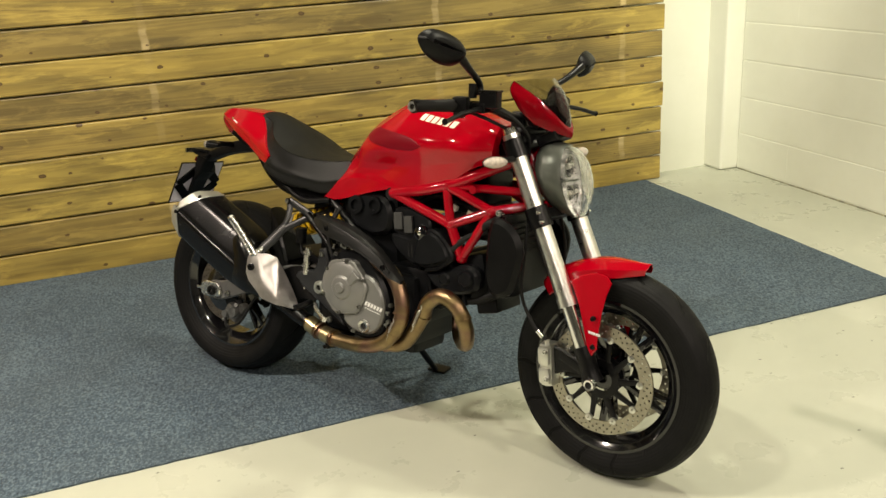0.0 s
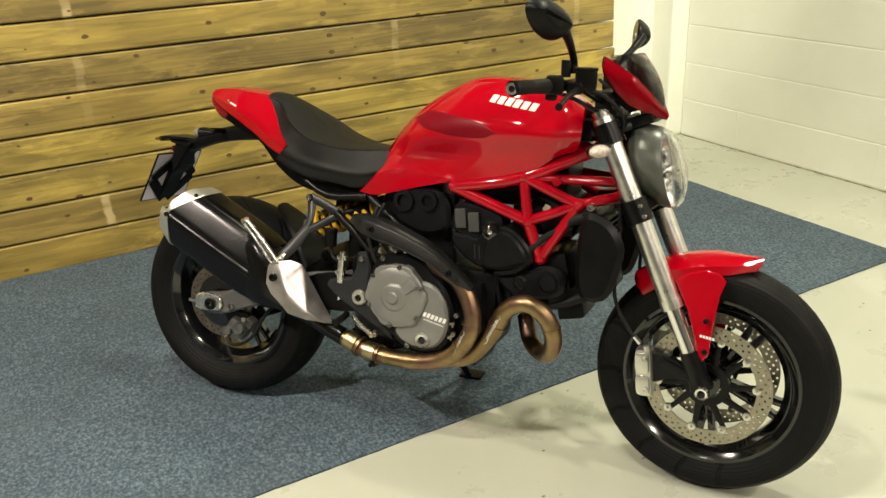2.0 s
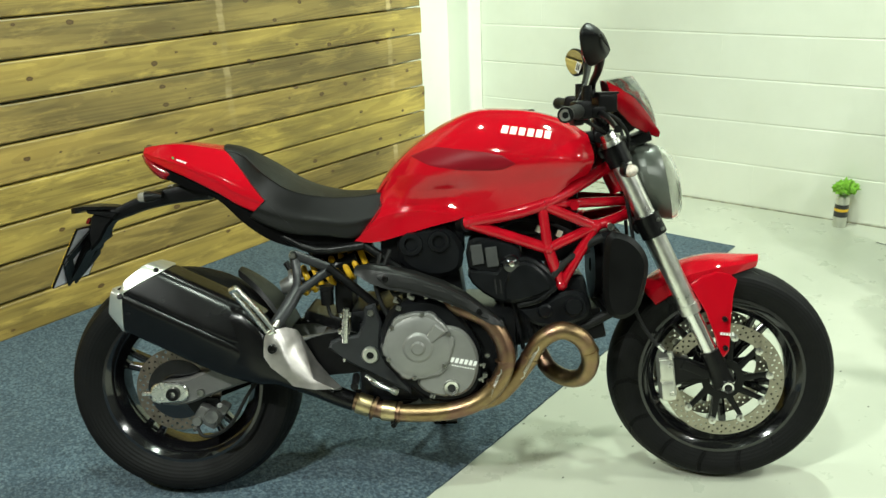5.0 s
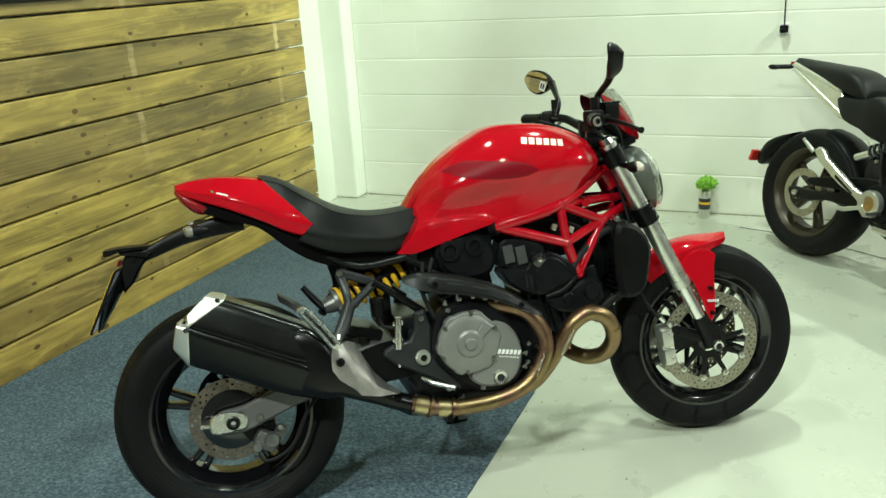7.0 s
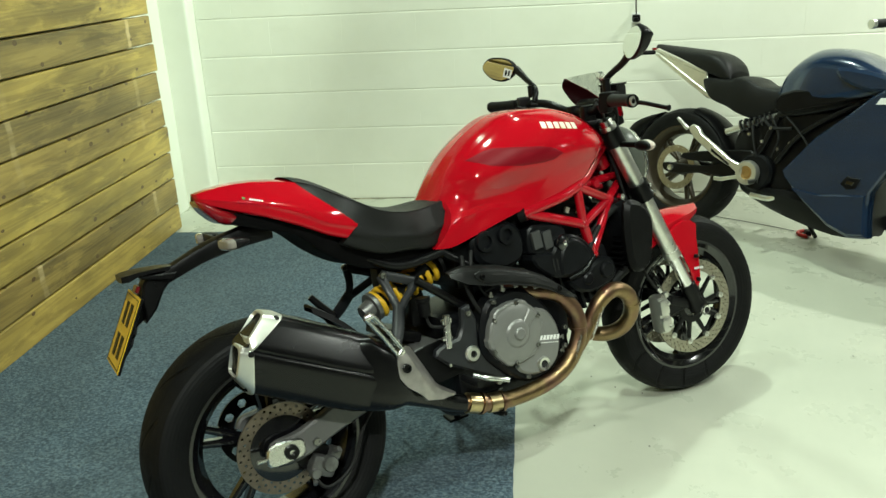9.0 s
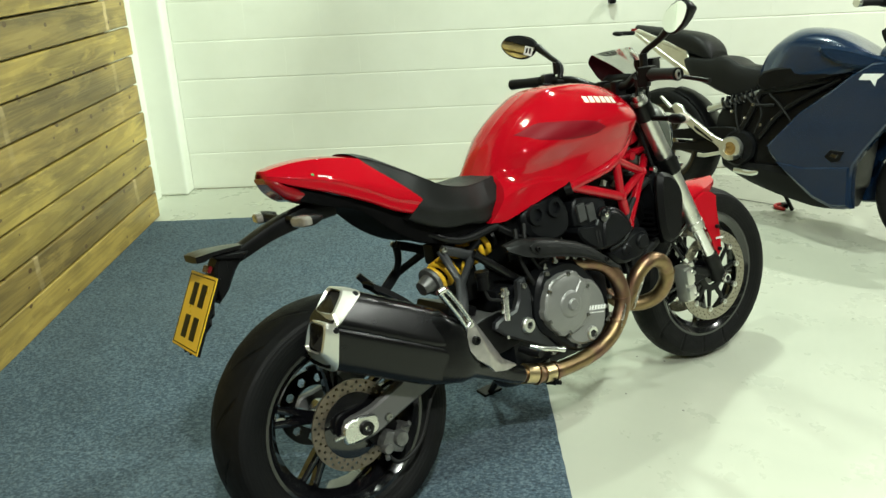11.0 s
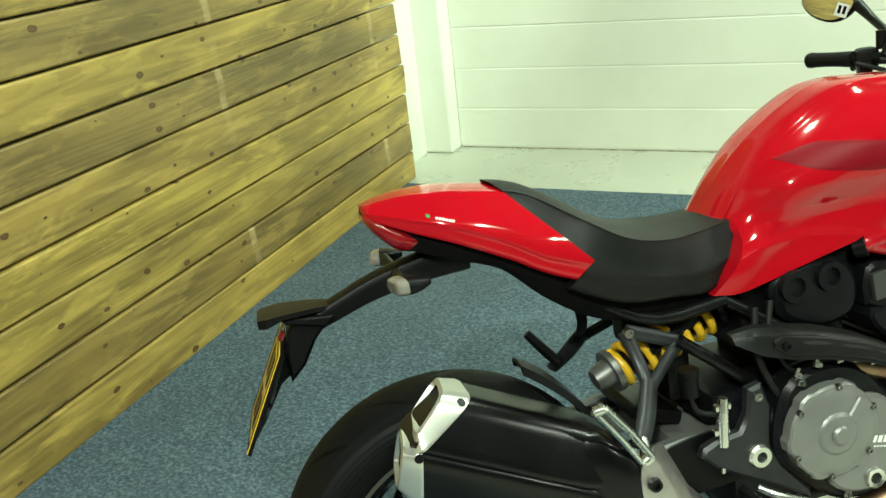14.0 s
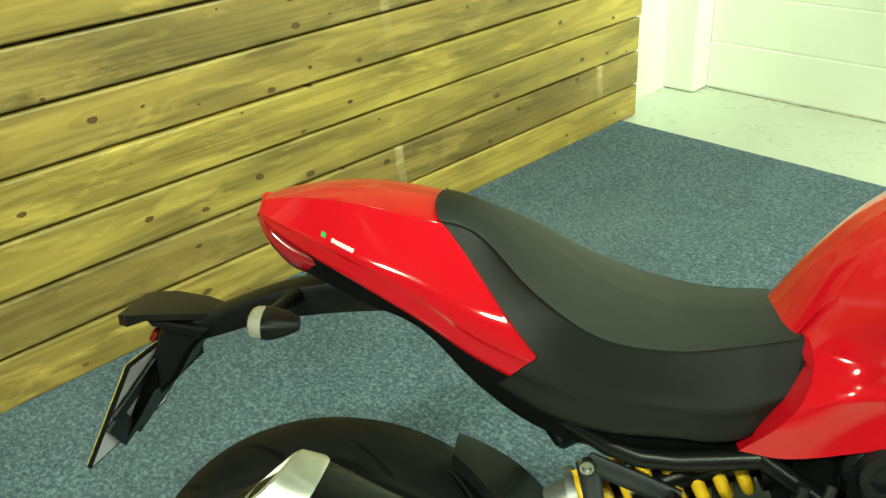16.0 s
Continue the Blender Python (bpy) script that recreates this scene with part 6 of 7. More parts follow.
for s in (-1, 1):
    y = s * 0.103
    fork = fpart("fork_leg", tube([leg(0.968, y), leg(0.80, y), leg(0.52, y)], 0.0262, 22, 2), SATIN_ALLOY, bike, "satin silver upside-down fork leg")
    fpart("fork_slider", tube([leg(0.52, y), leg(0.46, y), leg(0.375, y)], 0.0212, 20, 2), CHROME, fork, "polished fork slider")
    fpart("dust_seal", tube([leg(0.532, y), leg(0.508, y)], 0.0285, 22, 1), SATIN_ALLOY, fork)
    fpart("fork_foot", merge(tube([leg(0.402, y), leg(0.37, y), (1.478, y, 0.340), (1.492, y, 0.308)], [0.026, 0.027, 0.026, 0.03], 18, 3), box((1.420, y * 0.92, 0.345), (0.085, 0.018, 0.028), 0.006, (0, 22, 0))), SATIN, fork)
    fpart("axle_end", lathe([(0.010, s * 0.125), (0.010, s * 0.139), (0.015, s * 0.140), (0.018, s * 0.134), (0.018, s * 0.125)], 22, (FC[0], 0, FC[1]), True), CHROME, fork)
    fpart("axle_core", lathe([(0, s * 0.131), (0.011, s * 0.131), (0.011, s * 0.125), (0, s * 0.125)], 16, (FC[0], 0, FC[1])), HOLE, fork)
    fpart("fork_cap", tube([leg(0.965, y), leg(0.985, y)], [0.024, 0.020], 18, 1), ALLOY, fork)
    fpart("clamp", tube([leg(0.772, y), leg(0.718, y)], 0.034, 20, 1), SATIN, fork)
    fpart("clamp", tube([leg(0.955, y), leg(0.905, y)], 0.032, 20, 1), SATIN, fork)
    for z in (0.758, 0.733):
        q = leg(z, y)
        fpart("clamp_bolt", bolt(q[0] + 0.022, s * 0.132, q[2] + 0.006, 0.006, s), CHROME, fork)
    caliper = fpart("front_caliper", merge(box((1.342, s * 0.088, 0.322), (0.046, 0.056, 0.132), 0.018, (0, -6, 0)), box((1.338, s * 0.112, 0.350), (0.038, 0.026, 0.056), 0.012, (0, -6, 0)), box((1.344, s * 0.112, 0.292), (0.038, 0.026, 0.052), 0.012, (0, -6, 0)),
                                           tube([(1.350, s * 0.118, 0.385), (1.345, s * 0.118, 0.40)], 0.008, 10, 1)), CAP_SILVER, fork, "pale grey brake caliper")
    for z in (0.285, 0.365):
        fpart("caliper_bolt", bolt(1.350 - (z - 0.325) * 0.1, s * 0.127, z, 0.007, s), SATIN_ALLOY, caliper)
    fpart("caliper_bracket", slab([(1.352, 0.380), (1.385, 0.376), (1.455, 0.352), (1.460, 0.318), (1.40, 0.312), (1.352, 0.290)], s * 0.082, s * 0.100, 0.004), SATIN, fork)
    fpart("brake_hose", tube([(1.336, s * 0.115, 0.40), (1.300, s * 0.12, 0.435), (1.255, s * 0.12, 0.52), (1.255, s * 0.11, 0.64), (1.235, s * 0.07, 0.80), (1.20, s * 0.05, 0.94)], 0.0052, 8, 6), RUBBER, fork)
    fpart("hose_end", tube([(1.330, s * 0.116, 0.405), (1.314, s * 0.119, 0.422)], 0.0075, 10, 1), CHROME, fork)

fpart("lower_yoke", merge(box((1.285, 0, 0.745), (0.075, 0.20, 0.032), 0.010, (0, -25, 0))), SATIN, bike, "black fork yoke")
fpart("upper_yoke", merge(box((1.195, 0, 0.945), (0.08, 0.21, 0.025), 0.010, (0, -25, 0))), SATIN, bike, "black top yoke")

# front mudguard
gm = []
for k in range(15):
    t = k / 14
    a = radians(131 - 57 * t)
    r = R_FRONT + 0.022 + 0.012 * max(0, (t - 0.75) / 0.25) ** 2
    cx, cz = FC[0] + r * math.cos(a), FC[1] + r * math.sin(a)
    nx, nz = math.cos(a), math.sin(a)
    w = 0.076 * (1 - 0.70 * max(0.0, (t - 0.62) / 0.38) ** 1.6) * (0.85 + 0.15 * min(1, t / 0.3))
    drop = 0.052 * (1 - 0.55 * max(0.0, (t - 0.5) / 0.5))
    outer = [(-w, -drop), (-w * 0.96, -drop * 0.4), (-w * 0.78, -0.008), (-w * 0.35, 0.003), (0, 0.006), (w * 0.35, 0.003), (w * 0.78, -0.008), (w * 0.96, -drop * 0.4), (w, -drop)]
    ring = [(cx + nx * d, yy, cz + nz * d) for yy, d in outer] + [(cx + nx * (d - 0.003), yy * 0.96, cz + nz * (d - 0.003)) for yy, d in reversed(outer)]
    gm.append(ring)
guard = fpart("front_mudguard", skin(gm), RED, bike, "glossy red front mudguard", 40)
for s in (-1, 1):
    blade = [(1.398, 0.578), (1.43, 0.600), (1.468, 0.612), (1.503, 0.606), (1.520, 0.590), (1.510, 0.555), (1.504, 0.50), (1.501, 0.44), (1.500, 0.405), (1.487, 0.385), (1.474, 0.398), (1.460, 0.45), (1.438, 0.51)]
    rings = []
    for d, grow in ((0.0, 0.004), (0.002, 0.0), (0.006, 0.0), (0.008, 0.004)):
        pts = inset(blade, grow)
        rings.append([(p[0], s * (0.078 - 0.30 * max(0.0, p[1] - 0.60) + 0.030 * max(0.0, min(1.0, (0.60 - p[1]) / 0.14)) ** 0.8 + d), p[1]) for p in pts])
    bl = fpart("mudguard_blade", skin(rings), RED, guard, "", 30)
    for x, z in ((1.486, 0.492), (1.490, 0.412)):
        fpart("blade_screw", bolt(x, s * 0.1165, z, 0.007, s), SATIN, bl)
    fpart("blade_mark", merge(*[box((1.478 + 0.0075 * k, s * 0.1168, 0.452 - 0.0008 * k), (0.0055, 0.0012, 0.007), 0) for k in range(5)]), WHITE_MARK, bl, "small white print")

# headlight
def lamp_ring(x, w, top, low, n=28, y_off=0.0):
    mid, half = (top + low) / 2, (top - low) / 2
    out = []
    for k in range(n):
        a = 2 * math.pi * k / n
        c, s = math.cos(a), math.sin(a)
        wide = w * (1.0 - 0.22 * max(0.0, -s)) if s < 0 else w
        z = mid + half * math.copysign(abs(s) ** 0.92, s)
        out.append((x - 0.006 - 0.20 * (z - 0.745), wide * math.copysign(abs(c) ** 0.85, c), z))
    return out


head = fpart("headlight", skin([lamp_ring(1.262, 0.040, 0.905, 0.80), lamp_ring(1.285, 0.076, 0.938, 0.770), lamp_ring(1.318, 0.092, 0.952, 0.750), lamp_ring(1.352, 0.084, 0.948, 0.742), lamp_ring(1.366, 0.075, 0.941, 0.742), lamp_ring(1.34, 0.068, 0.932, 0.752)], caps=False), GREY_SHELL, bike, "grey headlight shell with clear lens", 40)
def mirror_facets():
    """The reflector's bowl, cut into small tilted mirrors."""
    rnd = random.Random(11)
    bm = skin([lamp_ring(1.362, 0.073, 0.939, 0.744, 22), lamp_ring(1.350, 0.069, 0.934, 0.749, 22), lamp_ring(1.341, 0.060, 0.920, 0.763, 22), lamp_ring(1.333, 0.050, 0.905, 0.778, 22),
               lamp_ring(1.327, 0.038, 0.890, 0.795, 22), lamp_ring(1.322, 0.026, 0.875, 0.81, 22), lamp_ring(1.319, 0.006, 0.85, 0.838, 22)], caps=False)
    for v in bm.verts:
        if v.co.x + 0.2 * (v.co.z - 0.745) < 1.352:
            v.co += Vector((rnd.uniform(-0.012, 0.012), rnd.uniform(-0.004, 0.004), rnd.uniform(-0.004, 0.004)))
    bmesh.ops.triangulate(bm, faces=bm.faces[:])
    return bm


fpart("reflector", mirror_facets(), REFLECTOR, head, "bright faceted reflector", 5)
dome_bm = skin([lamp_ring(1.364, 0.076, 0.942, 0.740), lamp_ring(1.380, 0.072, 0.935, 0.746), lamp_ring(1.395, 0.057, 0.917, 0.766), lamp_ring(1.403, 0.034, 0.888, 0.80), lamp_ring(1.405, 0.007, 0.86, 0.835), lamp_ring(1.405, 0.0004, 0.848, 0.847)], caps=False)
bmesh.ops.solidify(dome_bm, geom=dome_bm.faces[:], thickness=0.0025)
dome = fpart("lens", dome_bm, CLEAR, head, "clear domed lens")
dome.visible_shadow = False
for y, z, r in ((0.0, 0.880, 0.032), (0.024, 0.806, 0.020), (-0.024, 0.806, 0.020)):
    fpart("lamp_bowl", moved(lathe([(0.25 * r, -0.03), (0.7 * r, -0.022), (r, 0.0), (r * 1.08, 0.0), (r * 1.08, -0.006), (0.8 * r, -0.03)], 24, (0, 0, 0), True), pose(1.326 if y == 0 else 1.344, y, z + 0.006, 0, 0, -90)), CHROME, head)
    fpart("bulb", egg((1.318 if y == 0 else 1.336, y, z + 0.006), (0.012, r * 0.30, r * 0.30)), SATIN_ALLOY, head)
fpart("divider", box((1.330, 0, 0.845), (0.012, 0.12, 0.006), 0.002), GREY_SHELL, head)

# small fly screen: red cowl and clear shield
def shell_strip(rows, thick=0.003):
    """A thin bent sheet through rows of points, with real thickness."""
    bm = skin(rows, caps=False, closed=False)
    solid = bmesh.ops.solidify(bm, geom=bm.faces[:], thickness=thick)
    return bm


# from the rear corner to the nose: the cowl's upper edge, its lower edge, and half the width at each
COWL_S = [0.0, 0.22, 0.5, 0.74, 0.9, 1.0]
COWL_TOP = [(1.178, 1.119), (1.214, 1.099), (1.254, 1.071), (1.287, 1.034), (1.308, 1.004), (1.316, 0.992)]
COWL_LOW = [(1.187, 1.074), (1.209, 1.040), (1.244, 1.003), (1.280, 0.983), (1.309, 0.971), (1.322, 0.964)]
COWL_HALF = [0.097, 0.094, 0.076, 0.047, 0.022, 0.0]


def cowl_point(k, v, s):
    """A place on the cowl: k from the rear corner to the nose, v from its lower edge up, s the side."""
    (tx, tz), (lx, lz) = [[float(np.interp(k, COWL_S, [p[i] for p in edge])) for i in (0, 1)] for edge in (COWL_TOP, COWL_LOW)]
    swell = 0.015 * math.sin(math.pi * v) * (1 - 0.5 * k)
    return (lx + (tx - lx) * v + swell * k, s * (float(np.interp(k, COWL_S, COWL_HALF)) * (1.06 - 0.18 * v) + swell * (1 - k)), lz + (tz - lz) * v)


def side_cowl(s):
    return shell_strip([[cowl_point(k, v, s) for v in np.linspace(0, 1, 7)] for k in np.linspace(0, 1, 17)], 0.004)


def screen_sheet():
    """The clear sheet from the cowl's upper edges to its own arched rim."""
    rows = []
    for v in np.linspace(0, 1, 10):
        row = []
        for u in np.linspace(-1, 1, 25):
            k = 1 - abs(u) ** 1.3
            x0, y0, z0 = cowl_point(k, 0.96, math.copysign(1, u))
            top = (1.252 - 0.074 * abs(u) ** 1.8, 0.094 * u, 1.128 - 0.010 * u * u)
            row.append((x0 + (top[0] - x0) * v + 0.014 * math.sin(math.pi * v) * (1 - u * u), y0 + (top[1] - y0) * v, z0 + (top[2] - z0) * v))
        rows.append(row)
    return shell_strip(rows)


screen = fpart("fly_screen", screen_sheet(), SMOKE, bike, "clear tinted fly screen in a red cowl", 60)
for s in (-1, 1):
    cowl = fpart("cowl", side_cowl(s), RED, screen, "glossy red screen cowl", 50)
    # Added sheet behind the cowl, with the inside's shade in its colour.
    fpart("cowl_lining", moved(side_cowl(s), Matrix.Translation((-0.0055, -s * 0.0045, 0.0))), COWL_SHADE, cowl, "inside of the cowl, its red darkened for shade", 50)
fpart("dash", merge(box((1.225, 0, 1.015), (0.04, 0.135, 0.075), 0.018, (0, -50, 0))), BLACK, bike, "black instrument panel")
fpart("screen_mount", merge(box((1.265, 0, 0.962), (0.07, 0.09, 0.03), 0.008, (0, -20, 0)), tube([(1.25, -0.06, 0.95), (1.20, -0.08, 0.93)], 0.012, 8, 1), tube([(1.25, 0.06, 0.95), (1.20, 0.08, 0.93)], 0.012, 8, 1)), SATIN, bike)

# handlebar with its controls
bar = fpart("handlebar", tube([(1.067, -0.380, 1.050), (1.097, -0.26, 1.050), (1.138, -0.155, 1.046), (1.168, -0.075, 1.016), (1.168, 0, 1.012), (1.168, 0.075, 1.016), (1.138, 0.155, 1.046), (1.097, 0.26, 1.050), (1.067, 0.380, 1.050)], 0.0135, 16, 6), SATIN, bike, "wide black handlebar")
fpart("bar_clamp", merge(box((1.168, -0.035, 1.005), (0.045, 0.028, 0.055), 0.008), box((1.168, 0.035, 1.005), (0.045, 0.028, 0.055), 0.008), box((1.178, 0, 0.972), (0.06, 0.11, 0.03), 0.01)), SATIN, bar)
for s in (-1, 1):
    grip = fpart("grip", tube([(1.066, s * 0.384, 1.0500), (1.081, s * 0.325, 1.0505), (1.096, s * 0.264, 1.050)], [0.0175, 0.0165, 0.0185], 18, 4), RUBBER, bar, "black rubber grip")
    fpart("bar_end", tube([(1.065, s * 0.391, 1.0488), (1.067, s * 0.381, 1.050)], 0.0185, 18, 1), SATIN, grip)
    end_ring = moved(lathe([(0.0075, -0.002), (0.0075, 0.002), (0.0135, 0.002), (0.0135, -0.002)], 22, (0, 0, 0), True), pose(1.0646, s * 0.3925, 1.0486, 0, 0, -s * 12))
    fpart("end_ring", end_ring, SATIN_ALLOY, grip)
    fpart("switch_box", merge(box((1.106, s * 0.235, 1.052), (0.044, 0.048, 0.046), 0.010, (0, 0, -s * 20)), box((1.096, s * 0.228, 1.030), (0.03, 0.034, 0.03), 0.008, (0, 0, -s * 20))), BLACK, bar)
    if s < 0:
        fpart("fluid_box", merge(box((1.164, s * 0.178, 1.066), (0.052, 0.060, 0.046), 0.008, (0, 0, -s * 20)), box((1.164, s * 0.178, 1.090), (0.056, 0.064, 0.006), 0.003, (0, 0, -s * 20)), box((1.140, s * 0.19, 1.045), (0.04, 0.06, 0.03), 0.008, (0, 0, -s * 20))), BLACK, bar)
    fpart("lever", tube([(1.150, s * 0.185, 1.045), (1.160, s * 0.24, 1.040), (1.168, s * 0.31, 1.032), (1.178, s * 0.385, 1.017), (1.180, s * 0.398, 1.015)], [0.008, 0.0075, 0.0065, 0.0065, 0.009], 10, 5), SATIN, bar, "black hand lever")
    fpart("mirror_mount", merge(lathe([(0, -0.02), (0.012, -0.02), (0.012, 0.02), (0, 0.02)], 14)), SATIN, bar).data.transform(TURN_M @ pose(1.122, s * 0.205, 1.090, 90, 0, 0) @ TURN_M.inverted())
    arm_line = [(1.119, -0.192, 1.070), (1.117, -0.196, 1.102), (1.122, -0.26, 1.136), (1.118, -0.315, 1.172)] if s < 0 else [(1.133, 0.183, 1.064), (1.150, 0.190, 1.104), (1.170, 0.26, 1.142), (1.184, 0.325, 1.180)]
    mirror = part("mirror", tube(arm_line, [0.010, 0.009, 0.010, 0.014], 12, 5), SATIN, bar, "black bar mirror on a stalk")
    shape = [(0.088, 0.014), (0.060, 0.038), (0.010, 0.041), (-0.040, 0.030), (-0.064, 0.004), (-0.046, -0.028), (-0.004, -0.042), (0.045, -0.032), (0.078, -0.010)]
    across, back, centre = (Vector((-0.371, -0.912, 0.168)), Vector((0.918, -0.388, -0.08)), Vector((1.091, -0.339, 1.183))) if s < 0 else (Vector((-0.255, 0.962, 0.121)), Vector((0.945, 0.26, -0.12)), Vector((1.158, 0.378, 1.190)))
    back = (back - across * back.dot(across)).normalized()
    over = across.cross(back) * -s
    facing = Matrix.Translation(centre) @ Matrix((across, back, over)).transposed().to_4x4()
    if s > 0:
        patch_m = facing
    loop = [tuple(p) for p in curve([shape[-1], *shape, shape[0], shape[1]], 4)[4:-5]]
    rings = [[(p[0], -0.004, p[1]) for p in inset(loop, 0.004)], [(p[0], 0.0, p[1]) for p in loop], [(p[0], 0.006, p[1]) for p in loop], [(p[0], 0.022, p[1]) for p in inset(loop, 0.008)], [(p[0], 0.033, p[1]) for p in inset(loop, 0.018)], [(p[0], 0.038, p[1]) for p in inset(loop, 0.028)]]
    part("mirror_shell", moved(skin(rings), facing), BLACK, mirror)
    part("mirror_glass", moved(skin([[(p[0], -0.0055, p[1]) for p in inset(loop, 0.0055)], [(p[0], -0.003, p[1]) for p in inset(loop, 0.005)]]), facing), MIRROR, mirror, "oval mirror glass")
    stalk = fpart("indicator_stalk", tube([(1.215, s * 0.13, 0.905), (1.218, s * 0.20, 0.904)], 0.009, 10, 1), BLACK, bike)
    fi = fpart("front_indicator", egg((1.218, s * 0.228, 0.903), (0.019, 0.042, 0.0165), (0, 0, s * 10)), BLACK, stalk)
    fpart("lens", egg((1.226, s * 0.232, 0.903), (0.019, 0.043, 0.0165), (0, 0, s * 10)), FRONT_LENS, fi, "clear indicator lens")
    fpart("bulb", egg((1.222, s * 0.232, 0.903), (0.012, 0.030, 0.011), (0, 0, s * 10)), SATIN_ALLOY, fi)
    for pts in ([(1.10, s * 0.18, 1.05), (1.19, s * 0.14, 1.03), (1.235, s * 0.09, 0.97), (1.22, s * 0.06, 0.90)], [(1.07, s * 0.22, 1.045), (1.14, s * 0.15, 1.01), (1.19, s * 0.08, 0.96), (1.16, s * 0.05, 0.88)]):
        fpart("control_cable", tube(pts, 0.005, 8, 6), RUBBER, bar)
fpart("ignition", merge(box((1.15, 0, 0.965), (0.07, 0.06, 0.04), 0.012), box((1.13, 0, 0.93), (0.05, 0.14, 0.06), 0.015)), BLACK, bike)
# white patch with bars on the left mirror glass
part("mirror_sticker", moved(box((-0.032, -0.0066, -0.014), (0.034, 0.0008, 0.030), 0, (0, -14, 0)), patch_m), WHITE_MARK, mirror, "white patch with bars on the mirror glass")
part("sticker_bar", moved(merge(box((-0.039, -0.0072, -0.014), (0.008, 0.0006, 0.018), 0, (0, -14, 0)), box((-0.026, -0.0072, -0.012), (0.008, 0.0006, 0.018), 0, (0, -14, 0))), patch_m), BLACK, mirror)

# ---- the blue motorcycle by the far wall ----
B2 = pose(2.92, 1.545, 0.0, -9, 0, -136.7)
blue = hub("motorcycle", B2, "dark blue faired electric motorcycle parked beside the far wall", "motorcycle")
ZR, ZF = (0.0, 0.318), (1.45, 0.302)
zw = wheel("rear_wheel", 0.318, 0.18, 0.218, *ZR, blue, I4, 0, "bronze painted cast rear wheel", BROWN_RIM, 0.08)
tyre(0.318, 0.18, 0.218, *ZR, "blue_rear", zw)
part("brake_disc", disc_bm(*ZR, -0.095, 0.085, 0.12, [(24, 0.11, 0.004, 0)], 0.005), STEEL, zw)
zf = wheel("front_wheel", 0.302, 0.12, 0.218, *ZF, blue, I4, 12, "bronze painted cast front wheel", BROWN_RIM)
tyre(0.302, 0.122, 0.218, *ZF, "blue_front", zf)
for s in (-1, 1):
    part("brake_disc", disc_bm(*ZF, s * 0.070, 0.118, 0.16, [(32, 0.148, 0.004, 0), (32, 0.135, 0.004, 0.5)], 0.005), STEEL, zf, "drilled steel brake disc")
    part("disc_carrier", lathe([(0.03, s * 0.058), (0.115, s * 0.066), (0.118, s * 0.070), (0.03, s * 0.068)], 32, (ZF[0], 0, ZF[1]), True), SATIN, zf)
    zl = part("fork_leg", tube([(1.16, s * 0.1, 0.93), (1.32, s * 0.1, 0.58), (1.44, s * 0.1, 0.31)], [0.026, 0.026, 0.022], 14, 3), SATIN, blue)
    part("front_caliper", box((1.375, s * 0.098, 0.40), (0.055, 0.06, 0.11), 0.014, (0, 25, 0)), CAP_SILVER, zl)
    part("rider_peg", tube([(0.53, s * 0.17, 0.34), (0.53, s * 0.26, 0.335)], 0.012, 10, 1), SATIN_ALLOY, blue)
    arm2 = part("swingarm", slab([(-0.055, 0.338), (-0.06, 0.312), (-0.035, 0.294), (0.05, 0.290), (0.18, 0.318), (0.30, 0.322), (0.46, 0.32), (0.49, 0.40), (0.40, 0.42), (0.26, 0.376), (0.13, 0.352), (0.02, 0.346)], s * 0.11, s * 0.135, 0.006, 3), SATIN, blue, "black swingarm")
    part("axle_nut", bolt(0.0, s * 0.142, 0.318, 0.016, s, 0.012), SATIN_ALLOY, arm2)
    hang2 = part("peg_hanger", slab([(0.104, 0.545), (0.130, 0.566), (0.166, 0.556), (0.192, 0.524), (0.290, 0.470), (0.373, 0.424), (0.455, 0.400), (0.455, 0.340), (0.384, 0.384), (0.285, 0.420), (0.145, 0.500)], s * 0.160, s * 0.186, 0.005), CAP_SILVER, blue, "bright alloy peg hanger")
    # The slot's dark is a black strip laid on the bar.
    part("hanger_slot", slab([(0.262, 0.462), (0.380, 0.398), (0.374, 0.390), (0.262, 0.446)], s * 0.184, s * 0.1875, 0.001), BLACK, hang2)
    part("hanger_stay", slab([(0.295, 0.322), (0.330, 0.322), (0.430, 0.352), (0.430, 0.334), (0.340, 0.304), (0.296, 0.302)], s * 0.160, s * 0.180, 0.004), CAP_SILVER, hang2)
    part("folded_peg", tube([(0.110, s * 0.190, 0.540), (0.082, s * 0.200, 0.565), (0.052, s * 0.210, 0.592)], [0.011, 0.010, 0.008], 10, 3), SATIN_ALLOY, hang2)
    cap2 = part("motor_ring", lathe([(0.034, s * 0.160), (0.034, s * 0.190), (0.055, s * 0.190), (0.061, s * 0.182), (0.061, s * 0.16)], 36, (0.477, 0, 0.370), True), CAP_SILVER, blue, "bright motor side ring")
    part("motor_cap", lathe([(0, s * 0.183), (0.012, s * 0.183), (0.014, s * 0.187), (0.022, s * 0.187), (0.024, s * 0.183), (0.030, s * 0.185), (0.0345, s * 0.183), (0.0345, s * 0.165), (0, s * 0.165)], 32, (0.477, 0, 0.370)), BRASS, cap2, "gold motor cap")
    part("alloy_step", tube([(0.50, s * 0.15, 0.262), (0.60, s * 0.15, 0.262), (0.66, s * 0.15, 0.30)], 0.014, 10, 3, 0.7), SATIN_ALLOY, blue)
